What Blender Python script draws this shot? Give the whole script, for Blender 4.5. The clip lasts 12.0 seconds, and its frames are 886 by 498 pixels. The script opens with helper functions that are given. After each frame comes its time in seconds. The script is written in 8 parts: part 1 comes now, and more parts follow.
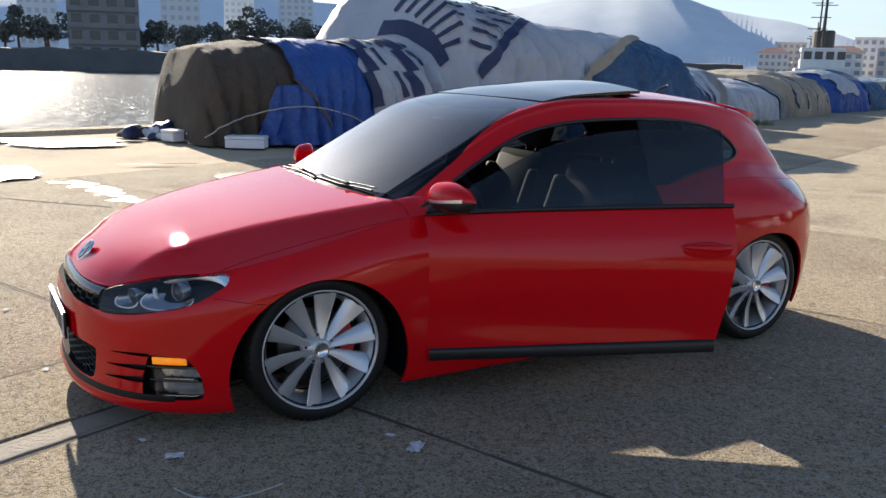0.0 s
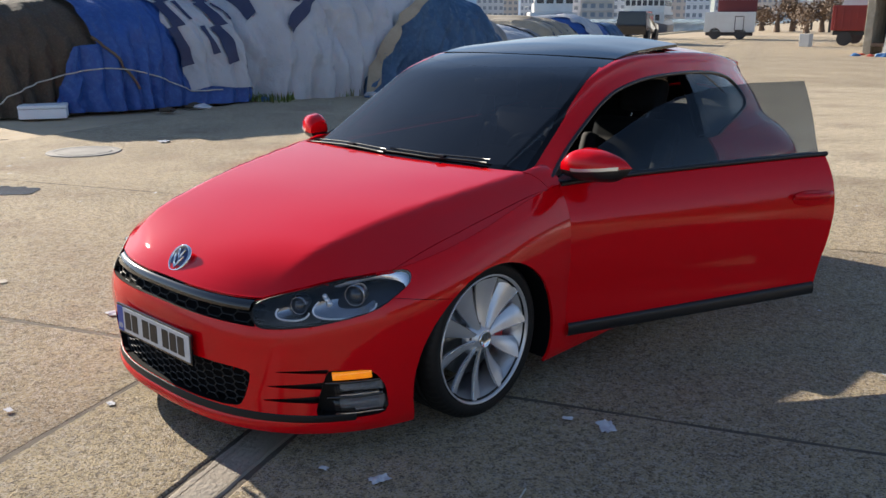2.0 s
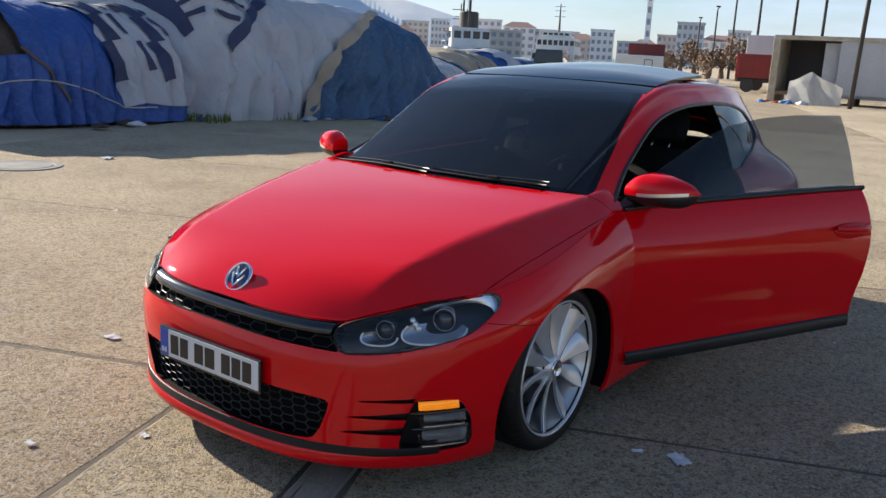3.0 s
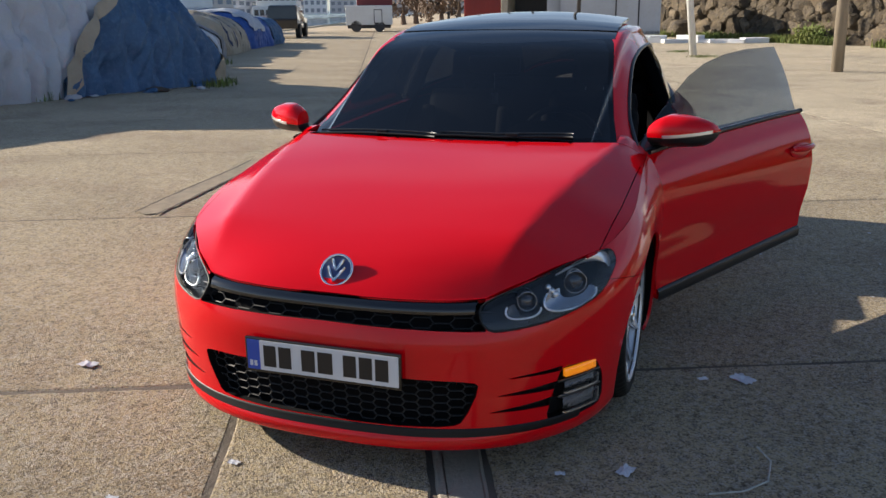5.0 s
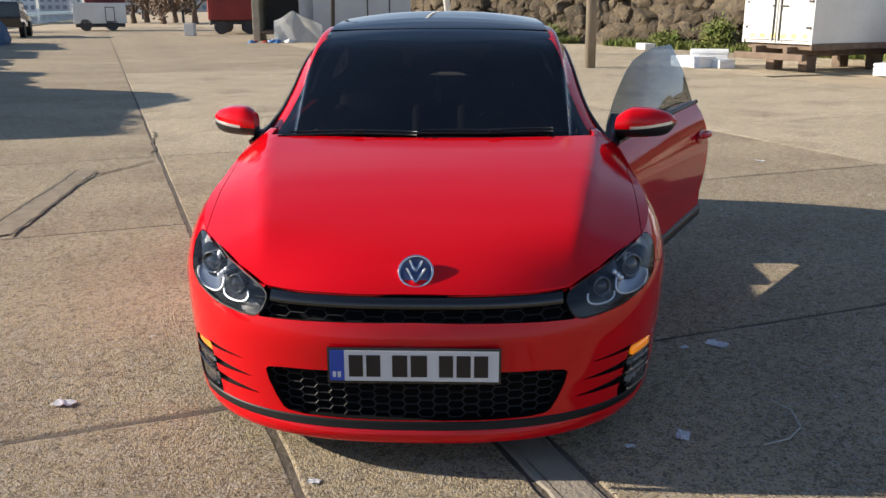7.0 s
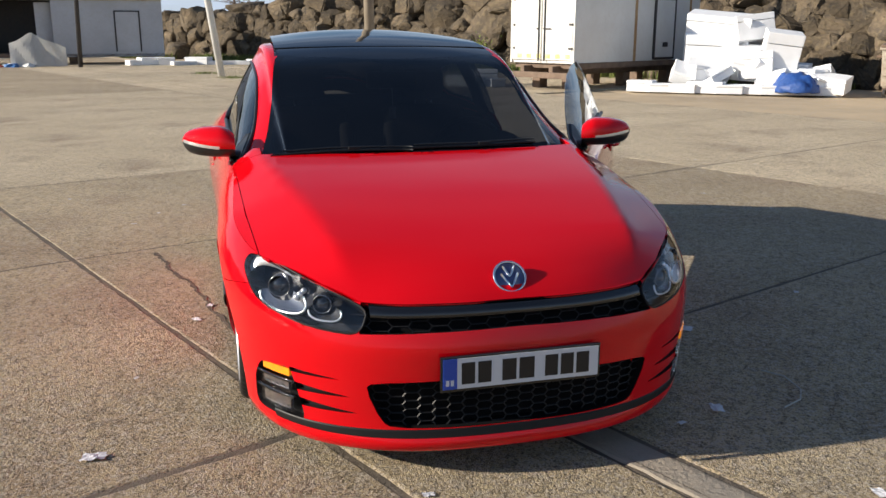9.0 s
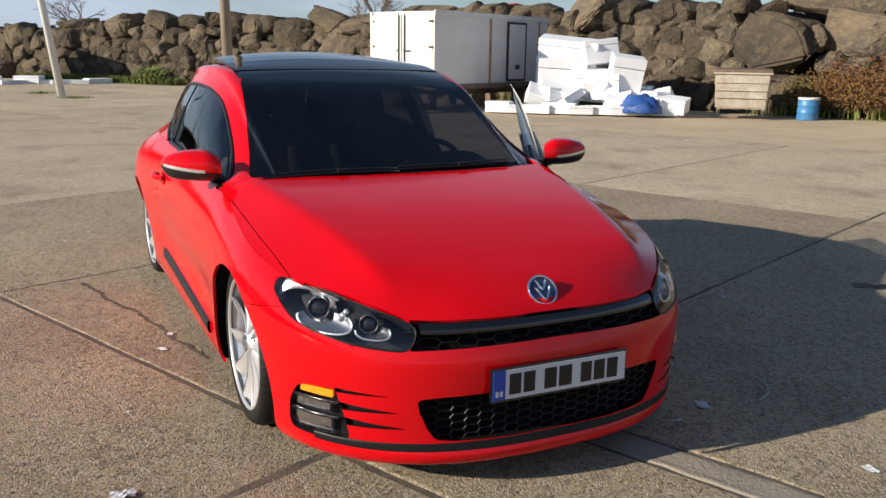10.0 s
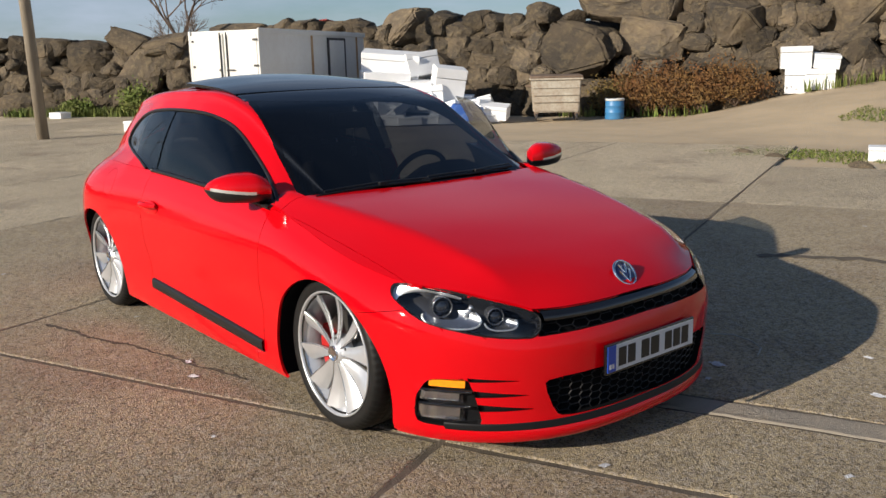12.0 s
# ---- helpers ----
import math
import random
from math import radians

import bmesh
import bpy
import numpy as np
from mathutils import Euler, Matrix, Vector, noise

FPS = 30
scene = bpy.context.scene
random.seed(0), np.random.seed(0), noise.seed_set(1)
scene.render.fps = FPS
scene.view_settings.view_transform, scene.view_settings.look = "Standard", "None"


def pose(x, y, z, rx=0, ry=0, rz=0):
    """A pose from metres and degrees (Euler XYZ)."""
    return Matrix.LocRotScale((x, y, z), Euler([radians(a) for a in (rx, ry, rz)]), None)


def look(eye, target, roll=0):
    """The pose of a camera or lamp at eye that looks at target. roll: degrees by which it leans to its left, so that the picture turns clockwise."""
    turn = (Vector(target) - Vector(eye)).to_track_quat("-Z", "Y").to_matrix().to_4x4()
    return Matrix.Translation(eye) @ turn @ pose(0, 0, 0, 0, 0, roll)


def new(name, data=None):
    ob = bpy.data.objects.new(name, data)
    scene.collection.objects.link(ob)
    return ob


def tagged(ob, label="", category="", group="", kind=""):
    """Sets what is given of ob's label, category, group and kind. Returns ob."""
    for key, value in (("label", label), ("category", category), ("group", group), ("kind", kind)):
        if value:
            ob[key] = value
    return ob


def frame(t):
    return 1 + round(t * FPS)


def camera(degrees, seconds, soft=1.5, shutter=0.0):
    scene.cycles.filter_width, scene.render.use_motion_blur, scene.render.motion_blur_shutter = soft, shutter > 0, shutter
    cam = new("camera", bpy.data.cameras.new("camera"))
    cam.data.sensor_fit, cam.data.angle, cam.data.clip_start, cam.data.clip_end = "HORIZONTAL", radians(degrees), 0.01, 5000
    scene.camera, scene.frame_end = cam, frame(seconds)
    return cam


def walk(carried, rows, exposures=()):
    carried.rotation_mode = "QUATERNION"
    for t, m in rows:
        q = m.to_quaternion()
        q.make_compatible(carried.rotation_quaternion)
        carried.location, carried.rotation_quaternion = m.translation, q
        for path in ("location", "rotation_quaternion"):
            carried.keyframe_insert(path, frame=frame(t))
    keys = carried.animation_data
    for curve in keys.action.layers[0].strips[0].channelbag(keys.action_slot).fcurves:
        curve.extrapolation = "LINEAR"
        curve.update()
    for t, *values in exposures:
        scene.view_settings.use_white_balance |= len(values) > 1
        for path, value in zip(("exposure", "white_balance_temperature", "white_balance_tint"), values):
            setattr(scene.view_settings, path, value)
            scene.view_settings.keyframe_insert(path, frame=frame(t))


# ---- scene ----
cam = camera(54.0, 12.0)
PATH = [
    (0, (2.549, 4.054, 1.481), (1.583, 2.353, 1.063), 1.3),
    (0.5, (2.902, 3.752, 1.481), (1.758, 2.168, 1.053), 1.3),
    (1, (3.198, 3.46, 1.505), (1.929, 1.982, 1.055), 0.4),
    (1.5, (3.415, 3.099, 1.519), (2.074, 1.699, 1.025), 0.5),
    (2, (3.681, 2.848, 1.513), (2.269, 1.53, 0.992), 0.1),
    (2.5, (3.858, 2.585, 1.449), (2.392, 1.318, 0.956), 0.7),
    (3, (3.972, 2.28, 1.431), (2.407, 1.119, 0.984), 2.9),
    (3.2, (4.041, 2.159, 1.441), (2.428, 1.065, 0.989), 2.8),
    (4.8, (4.358, 1.269, 1.42), (2.555, 0.582, 0.893), -0.6),
    (5, (4.431, 1.171, 1.422), (2.609, 0.541, 0.89), -0.6),
    (5.5, (4.5, 0.934, 1.406), (2.637, 0.438, 0.872), -1.2),
    (6, (4.509, 0.659, 1.412), (2.613, 0.294, 0.89), -1.2),
    (6.5, (4.569, 0.405, 1.417), (2.649, 0.208, 0.893), -0.6),
    (7, (4.646, 0.166, 1.427), (2.72, 0.105, 0.89), -0.1),
    (7.2, (4.638, 0.084, 1.418), (2.709, 0.068, 0.891), -0.0),
    (8.8, (4.662, -0.885, 1.411), (2.786, -0.387, 0.931), 1.0),
    (9, (4.603, -0.903, 1.402), (2.73, -0.399, 0.913), 0.1),
    (9.5, (4.491, -1.203, 1.41), (2.666, -0.529, 0.944), 0.6),
    (10, (4.474, -1.54, 1.415), (2.719, -0.69, 0.973), 0.8),
    (10.5, (4.445, -1.845, 1.427), (2.743, -0.885, 1.0), -0.4),
    (11, (4.304, -2.082, 1.421), (2.653, -1.032, 1.007), -0.8),
    (11.5, (4.208, -2.343, 1.428), (2.64, -1.172, 1.016), -1.1),
    (12, (4.13, -2.589, 1.429), (2.617, -1.347, 1.015), -1.4),
]
walk(cam, [(t, look(eye, target, roll)) for t, eye, target, roll in PATH], [(0, 1.08), (2, 1.04), (3.2, 1.00), (5, 0.90), (7, 0.80), (9, 0.62), (12, 0.24)])

# ---------------------------------------------------------------- world, sun
SUN_ELEV = radians(20.3)
SUN_AZ = Vector((-0.06, -1.0, 0)).normalized()
SUN_DIR = Vector((SUN_AZ.x * math.cos(SUN_ELEV), SUN_AZ.y * math.cos(SUN_ELEV), math.sin(SUN_ELEV)))
world = bpy.data.worlds.new("sky")
scene.world = world
world.use_nodes = True
wn, wl = world.node_tree.nodes, world.node_tree.links
wn.clear()
w_out = wn.new("ShaderNodeOutputWorld")
w_bg = wn.new("ShaderNodeBackground")
w_sky = wn.new("ShaderNodeTexSky")
w_sky.sky_type = "NISHITA"
w_sky.sun_disc = False
w_sky.sun_elevation = SUN_ELEV
w_sky.sun_rotation = math.atan2(SUN_AZ.x, SUN_AZ.y)
w_sky.air_density, w_sky.dust_density, w_sky.ozone_density = 1.0, 0.4, 4.5
# thin broken cloud over the whole dome
w_co = wn.new("ShaderNodeTexCoord")
w_map = wn.new("ShaderNodeMapping")
w_map.inputs["Scale"].default_value = (1.2, 1.2, 5.0)
w_noise = wn.new("ShaderNodeTexNoise")
w_noise.inputs["Scale"].default_value = 2.2
w_noise.inputs["Detail"].default_value = 7
w_noise.inputs["Roughness"].default_value = 0.58
w_ramp = wn.new("ShaderNodeValToRGB")
w_ramp.color_ramp.elements[0].position, w_ramp.color_ramp.elements[1].position = 0.30, 0.62
w_ramp.color_ramp.elements[1].color = (0.9, 0.9, 0.9, 1)
w_mix = wn.new("ShaderNodeMix")
w_mix.data_type = "RGBA"
w_mix.inputs[7].default_value = (5.6, 6.5, 8.0, 1)
wl.new(w_co.outputs["Generated"], w_map.inputs[0])
wl.new(w_map.outputs[0], w_noise.inputs["Vector"])
wl.new(w_noise.outputs[0], w_ramp.inputs[0])
# more cloud towards the horizon, clear blue overhead
w_sep = wn.new("ShaderNodeSeparateXYZ")
w_high = wn.new("ShaderNodeMapRange")
w_high.inputs["From Min"].default_value, w_high.inputs["From Max"].default_value = 0.08, 0.55
w_high.inputs["To Min"].default_value, w_high.inputs["To Max"].default_value = 1.0, 0.10
w_mul = wn.new("ShaderNodeMath")
w_mul.operation = "MULTIPLY"
wl.new(w_co.outputs["Generated"], w_sep.inputs[0])
wl.new(w_sep.outputs["Z"], w_high.inputs["Value"])
wl.new(w_ramp.outputs[0], w_mul.inputs[0])
wl.new(w_high.outputs[0], w_mul.inputs[1])
wl.new(w_mul.outputs[0], w_mix.inputs[0])
wl.new(w_sky.outputs[0], w_mix.inputs[6])
wl.new(w_mix.outputs[2], w_bg.inputs[0])
w_bg.inputs[1].default_value = 0.072
wl.new(w_bg.outputs[0], w_out.inputs[0])

sun_data = bpy.data.lights.new("sun", "SUN")
sun_data.energy = 5.0
sun_data.angle = radians(0.55)
sun_data.color = (1.0, 0.90, 0.76)
sun = new("sun", sun_data)
sun.matrix_world = look(SUN_DIR * 100, (0, 0, 0))

# ---------------------------------------------------------------- materials
def mat(name, color, rough=0.6, metal=0.0, dark=None, scale=6.0, amount=0.5, fine=None, fine_scale=120.0, fine_amount=0.3,
        bump=0.0, bump_scale=60.0, coat=0.0, coat_rough=0.03, obj_random=0.0, island_random=0.0, spec=0.5, stretch=(1, 1, 1), rough_var=0.0):
    """A principled material: base colour mottled with a second colour at a large scale and a third at a fine one, with relief."""
    m = bpy.data.materials.new(name)
    m.use_nodes = True
    n, l = m.node_tree.nodes, m.node_tree.links
    b = n["Principled BSDF"]
    b.inputs["Roughness"].default_value = rough
    b.inputs["Metallic"].default_value = metal
    b.inputs["Specular IOR Level"].default_value = spec
    b.inputs["Coat Weight"].default_value = coat
    b.inputs["Coat Roughness"].default_value = coat_rough
    b.inputs["Base Color"].default_value = (*color, 1)
    co = n.new("ShaderNodeTexCoord")
    mp = n.new("ShaderNodeMapping")
    mp.inputs["Scale"].default_value = stretch
    l.new(co.outputs["Object"], mp.inputs[0])
    col = None

    def noise_of(sc, detail=6.0, rgh=0.6):
        t = n.new("ShaderNodeTexNoise")
        t.inputs["Scale"].default_value, t.inputs["Detail"].default_value, t.inputs["Roughness"].default_value = sc, detail, rgh
        l.new(mp.outputs[0], t.inputs["Vector"])
        return t

    def ramp_of(src, lo, hi, top):
        r = n.new("ShaderNodeMapRange")
        r.inputs["From Min"].default_value, r.inputs["From Max"].default_value, r.inputs["To Max"].default_value = lo, hi, top
        l.new(src, r.inputs["Value"])
        return r.outputs[0]

    def mix_of(fac, a, bb, mode="MIX"):
        x = n.new("ShaderNodeMix")
        x.data_type, x.blend_type = "RGBA", mode
        if fac is None or isinstance(fac, float):
            x.inputs[0].default_value = fac if fac is not None else 1.0
        else:
            l.new(fac, x.inputs[0])
        for k, v in ((6, a), (7, bb)):
            if isinstance(v, tuple):
                x.inputs[k].default_value = (*v, 1)
            else:
                l.new(v, x.inputs[k])
        return x.outputs[2]

    if dark is not None:
        t = noise_of(scale)
        col = mix_of(ramp_of(t.outputs[0], 0.35, 0.68, amount), color, dark)
    if fine is not None:
        t = noise_of(fine_scale, 3.0, 0.7)
        col = mix_of(ramp_of(t.outputs[0], 0.48, 0.66, fine_amount), col if col else color, fine)
    if obj_random or island_random:
        if obj_random:
            r = n.new("ShaderNodeObjectInfo").outputs["Random"]
        else:
            r = n.new("ShaderNodeNewGeometry").outputs["Random Per Island"]
        k = obj_random or island_random
        mr = n.new("ShaderNodeMapRange")
        mr.inputs["To Min"].default_value, mr.inputs["To Max"].default_value = 1 - k, 1 + k
        l.new(r, mr.inputs["Value"])
        cmb = n.new("ShaderNodeCombineColor")
        for q in range(3):
            l.new(mr.outputs[0], cmb.inputs[q])
        col = mix_of(None, col if col else color, cmb.outputs[0], "MULTIPLY")
    if col:
        l.new(col, b.inputs["Base Color"])
    if rough_var:
        t = noise_of(scale * 2.3)
        mr = n.new("ShaderNodeMapRange")
        mr.inputs["To Min"].default_value, mr.inputs["To Max"].default_value = max(rough - rough_var, 0.02), min(rough + rough_var, 1)
        l.new(t.outputs[0], mr.inputs["Value"])
        l.new(mr.outputs[0], b.inputs["Roughness"])
    if bump:
        t = noise_of(bump_scale, 5.0, 0.65)
        bp = n.new("ShaderNodeBump")
        bp.inputs["Strength"].default_value, bp.inputs["Distance"].default_value = 1.0, bump
        l.new(t.outputs[0], bp.inputs["Height"])
        l.new(bp.outputs[0], b.inputs["Normal"])
    return m


def glass_mat(name, tint, rough=0.0, haze=0.0):
    """Thin tinted glass: a mirror-like skin over a tinted see-through sheet."""
    m = bpy.data.materials.new(name)
    m.use_nodes = True
    n, l = m.node_tree.nodes, m.node_tree.links
    n.clear()
    out = n.new("ShaderNodeOutputMaterial")
    tr = n.new("ShaderNodeBsdfTransparent")
    tr.inputs[0].default_value = (*tint, 1)
    gl = n.new("ShaderNodeBsdfGlossy")
    gl.inputs["Roughness"].default_value = rough
    gl.inputs["Color"].default_value = (1, 1, 1, 1)
    lw = n.new("ShaderNodeLayerWeight")
    lw.inputs["Blend"].default_value = 0.5
    pw = n.new("ShaderNodeMath")
    pw.operation = "POWER"
    pw.inputs[1].default_value = 5.0
    fr = n.new("ShaderNodeMath")
    fr.operation = "MULTIPLY_ADD"
    fr.inputs[1].default_value, fr.inputs[2].default_value = 0.94, 0.04
    l.new(lw.outputs["Facing"], pw.inputs[0])
    l.new(pw.outputs[0], fr.inputs[0])
    mx = n.new("ShaderNodeMixShader")
    l.new(fr.outputs[0], mx.inputs[0])
    l.new(tr.outputs[0], mx.inputs[1])
    l.new(gl.outputs[0], mx.inputs[2])
    if haze:
        # thin film of dust, which shines only towards the sun
        dust = n.new("ShaderNodeBsdfGlossy")
        dust.inputs["Roughness"].default_value = 0.42
        dust.inputs["Color"].default_value = (0.9, 0.92, 1.0, 1)
        m2 = n.new("ShaderNodeMixShader")
        m2.inputs[0].default_value = haze
        l.new(mx.outputs[0], m2.inputs[1])
        l.new(dust.outputs[0], m2.inputs[2])
        l.new(m2.outputs[0], out.inputs[0])
    else:
        l.new(mx.outputs[0], out.inputs[0])
    return m


def concrete_mat(name, light, dark):
    """Old exposed-aggregate concrete: worn large patches, stones of two sizes, pits."""
    m = mat(name, light, 0.88, dark=dark, scale=0.5, amount=0.8, obj_random=0.12, spec=0.12)
    n, l = m.node_tree.nodes, m.node_tree.links
    b = n["Principled BSDF"]
    src = b.inputs["Base Color"].links[0].from_socket
    co = n["Texture Coordinate"].outputs["Object"]

    def layer(src, tex_out, lo, hi, top, color, mode):
        r = n.new("ShaderNodeMapRange")
        r.inputs["From Min"].default_value, r.inputs["From Max"].default_value, r.inputs["To Max"].default_value = lo, hi, top
        l.new(tex_out, r.inputs["Value"])
        x = n.new("ShaderNodeMix")
        x.data_type, x.blend_type = "RGBA", mode
        l.new(r.outputs[0], x.inputs[0])
        l.new(src, x.inputs[6])
        x.inputs[7].default_value = (*color, 1)
        return x.outputs[2]

    warm = n.new("ShaderNodeTexNoise")
    warm.inputs["Scale"].default_value, warm.inputs["Detail"].default_value = 0.9, 8
    l.new(co, warm.inputs["Vector"])
    src = layer(src, warm.outputs[0], 0.52, 0.72, 0.7, (0.31, 0.205, 0.135), "MIX")
    for sc, amt in ((38.0, 0.45), (85.0, 0.6), (190.0, 0.8)):
        v = n.new("ShaderNodeTexVoronoi")
        v.inputs["Scale"].default_value = sc
        l.new(co, v.inputs["Vector"])
        sep = n.new("ShaderNodeSeparateColor")
        l.new(v.outputs["Color"], sep.inputs[0])
        src = layer(src, sep.outputs[0], 0.72, 0.95, amt, (0.56, 0.49, 0.41), "MIX")
        src = layer(src, sep.outputs[1], 0.70, 0.98, amt, (0.085, 0.068, 0.052), "MIX")
    l.new(src, b.inputs["Base Color"])
    t = n.new("ShaderNodeTexNoise")
    t.inputs["Scale"].default_value, t.inputs["Detail"].default_value, t.inputs["Roughness"].default_value = 60, 8, 0.85
    l.new(co, t.inputs["Vector"])
    # pebbles that stand proud of the worn face
    peb = n.new("ShaderNodeTexVoronoi")
    peb.inputs["Scale"].default_value = 95.0
    l.new(co, peb.inputs["Vector"])
    sub = n.new("ShaderNodeMath")
    sub.operation = "MULTIPLY_ADD"
    sub.inputs[1].default_value = -0.45
    l.new(peb.outputs["Distance"], sub.inputs[0])
    l.new(t.outputs[0], sub.inputs[2])
    bp = n.new("ShaderNodeBump")
    bp.inputs["Distance"].default_value, bp.inputs["Strength"].default_value = 0.013, 1.0
    l.new(sub.outputs[0], bp.inputs["Height"])
    l.new(bp.outputs[0], b.inputs["Normal"])
    return m


M_CONCRETE = concrete_mat("worn_concrete", (0.57, 0.46, 0.295), (0.34, 0.265, 0.165))
M_PALESLAB = concrete_mat("pale_concrete", (0.78, 0.65, 0.445), (0.54, 0.435, 0.28))
M_JOINT = mat("joint_earth", (0.155, 0.125, 0.093), 0.95, dark=(0.075, 0.062, 0.05), scale=5, amount=0.7, bump=0.01, bump_scale=50)
M_STRIP = mat("patching_mortar", (0.35, 0.295, 0.225), 0.85, dark=(0.24, 0.22, 0.19), scale=3, amount=0.8, fine=(0.2, 0.19, 0.17), fine_scale=60, bump=0.008, bump_scale=40)
M_TARSTRIP = mat("bitumen_patch", (0.36, 0.29, 0.20), 0.9, dark=(0.22, 0.18, 0.13), scale=9, amount=0.9, fine=(0.32, 0.27, 0.2), fine_scale=70, fine_amount=0.6, bump=0.01, bump_scale=90)
M_EARTH = mat("trodden_earth", (0.60, 0.46, 0.29), 0.95, dark=(0.30, 0.23, 0.15), scale=0.35, amount=0.75, fine=(0.45, 0.41, 0.35),
              fine_scale=18, fine_amount=0.6, bump=0.02, bump_scale=14)
M_ROCK = mat("quarry_stone", (0.145, 0.112, 0.076), 0.92, dark=(0.050, 0.046, 0.042), scale=1.4, amount=0.9, fine=(0.21, 0.165, 0.10), fine_scale=7, fine_amount=0.55,
             bump=0.10, bump_scale=7.0, obj_random=0.42, spec=0.2)
M_BANK = mat("rubble_bank", (0.11, 0.09, 0.065), 0.95, dark=(0.05, 0.045, 0.04), scale=1.5, amount=0.8, bump=0.15, bump_scale=4)
M_SEA = mat("sea_water", (0.035, 0.05, 0.055), 0.125, spec=0.5, bump=0.35, bump_scale=5.0, stretch=(0.6, 1.6, 1))
M_PUDDLE = mat("shallow_puddle", (0.05, 0.045, 0.04), 0.22, dark=(0.09, 0.08, 0.07), scale=1.0, amount=0.5)
M_WHITE = mat("white_enamel", (0.74, 0.74, 0.71), 0.45, dark=(0.55, 0.53, 0.49), scale=0.9, amount=0.5, fine=(0.6, 0.55, 0.48), fine_scale=9, fine_amount=0.2)
M_RUST = mat("rust_streak", (0.33, 0.17, 0.06), 0.85, dark=(0.5, 0.36, 0.2), scale=3, amount=0.8)
M_RUSTMETAL = mat("rusty_steel", (0.20, 0.14, 0.10), 0.8, dark=(0.10, 0.07, 0.05), scale=4, amount=0.8, bump=0.004, bump_scale=60)
M_DARKSTEEL = mat("dark_steel", (0.035, 0.035, 0.038), 0.55, dark=(0.07, 0.055, 0.045), scale=6, amount=0.5)
M_FOAM = mat("styrofoam", (0.86, 0.87, 0.88), 0.8, dark=(0.72, 0.73, 0.75), scale=2.5, amount=0.5, bump=0.004, bump_scale=90, obj_random=0.05)
M_BLUE_TARP = mat("blue_tarpaulin", (0.022, 0.085, 0.33), 0.5, dark=(0.015, 0.05, 0.19), scale=1.1, amount=0.7, fine=(0.06, 0.16, 0.42), fine_scale=14, fine_amount=0.35, bump=0.05, bump_scale=4)
M_TEAL_TARP = mat("faded_blue_tarpaulin", (0.04, 0.11, 0.22), 0.55, dark=(0.022, 0.06, 0.13), scale=1.3, amount=0.7, fine=(0.10, 0.19, 0.30), fine_scale=12, fine_amount=0.35, bump=0.06, bump_scale=3.5)
M_BROWN_TARP = mat("brown_felt_cover", (0.085, 0.062, 0.042), 0.9, dark=(0.05, 0.04, 0.03), scale=1.4, amount=0.8, fine=(0.16, 0.12, 0.08), fine_scale=30, fine_amount=0.35, bump=0.03, bump_scale=14)
M_WHITE_TARP = mat("white_tarpaulin", (0.47, 0.49, 0.53), 0.5, dark=(0.34, 0.35, 0.37), scale=0.8, amount=0.6, fine=(0.5, 0.46, 0.4), fine_scale=9, fine_amount=0.25, bump=0.06, bump_scale=3.0)
M_NAVY_TARP = mat("navy_print", (0.02, 0.03, 0.085), 0.5, dark=(0.035, 0.045, 0.11), scale=3, amount=0.6, bump=0.03, bump_scale=5)
M_GREY_TARP = mat("grey_tarpaulin", (0.30, 0.29, 0.29), 0.6, dark=(0.20, 0.19, 0.18), scale=1.2, amount=0.7, bump=0.06, bump_scale=3.5)
M_BEIGE_TARP = mat("beige_tarpaulin", (0.42, 0.36, 0.27), 0.65, dark=(0.24, 0.19, 0.13), scale=1.0, amount=0.7, bump=0.06, bump_scale=3.5)
M_ROPE = mat("frayed_rope", (0.55, 0.53, 0.47), 0.9, dark=(0.3, 0.28, 0.24), scale=30, amount=0.6)
M_POLE = mat("weathered_pole_wood", (0.30, 0.25, 0.19), 0.8, dark=(0.17, 0.14, 0.10), scale=3, amount=0.7, stretch=(4, 4, 0.4), bump=0.006, bump_scale=12)
M_GRASS = mat("rough_grass", (0.10, 0.15, 0.022), 0.8, dark=(0.17, 0.15, 0.045), scale=2.0, amount=0.7, island_random=0.4)
M_DRYBUSH = mat("rusty_dry_foliage", (0.15, 0.06, 0.02), 0.85, dark=(0.18, 0.12, 0.035), scale=1.0, amount=0.8, island_random=0.45)
M_OLIVE = mat("olive_dry_foliage", (0.13, 0.10, 0.025), 0.85, dark=(0.17, 0.09, 0.03), scale=1.0, amount=0.8, island_random=0.45)
M_TWIG = mat("bare_twigs", (0.16, 0.11, 0.08), 0.9, dark=(0.10, 0.075, 0.055), scale=5, amount=0.6)
# far-shore leaves greyed and lightened: haze put into the colour
M_FARLEAF = mat("haze_tinted_foliage", (0.15, 0.17, 0.16), 0.9, dark=(0.11, 0.125, 0.12), scale=0.15, amount=0.7, island_random=0.35)
# both hill colours are paled towards blue-grey: the haze is painted in
M_HILL = mat("haze_tinted_hillside", (0.76, 0.80, 0.82), 1.0, dark=(0.66, 0.70, 0.73), scale=0.02, amount=0.7, spec=0.0)
M_HILL2 = mat("haze_tinted_mountains", (0.78, 0.82, 0.86), 1.0, dark=(0.72, 0.76, 0.80), scale=0.01, amount=0.7, spec=0.0)
M_PLASTER = mat("pale_plaster", (0.55, 0.51, 0.46), 0.85, dark=(0.40, 0.36, 0.32), scale=0.2, amount=0.6, obj_random=0.2)
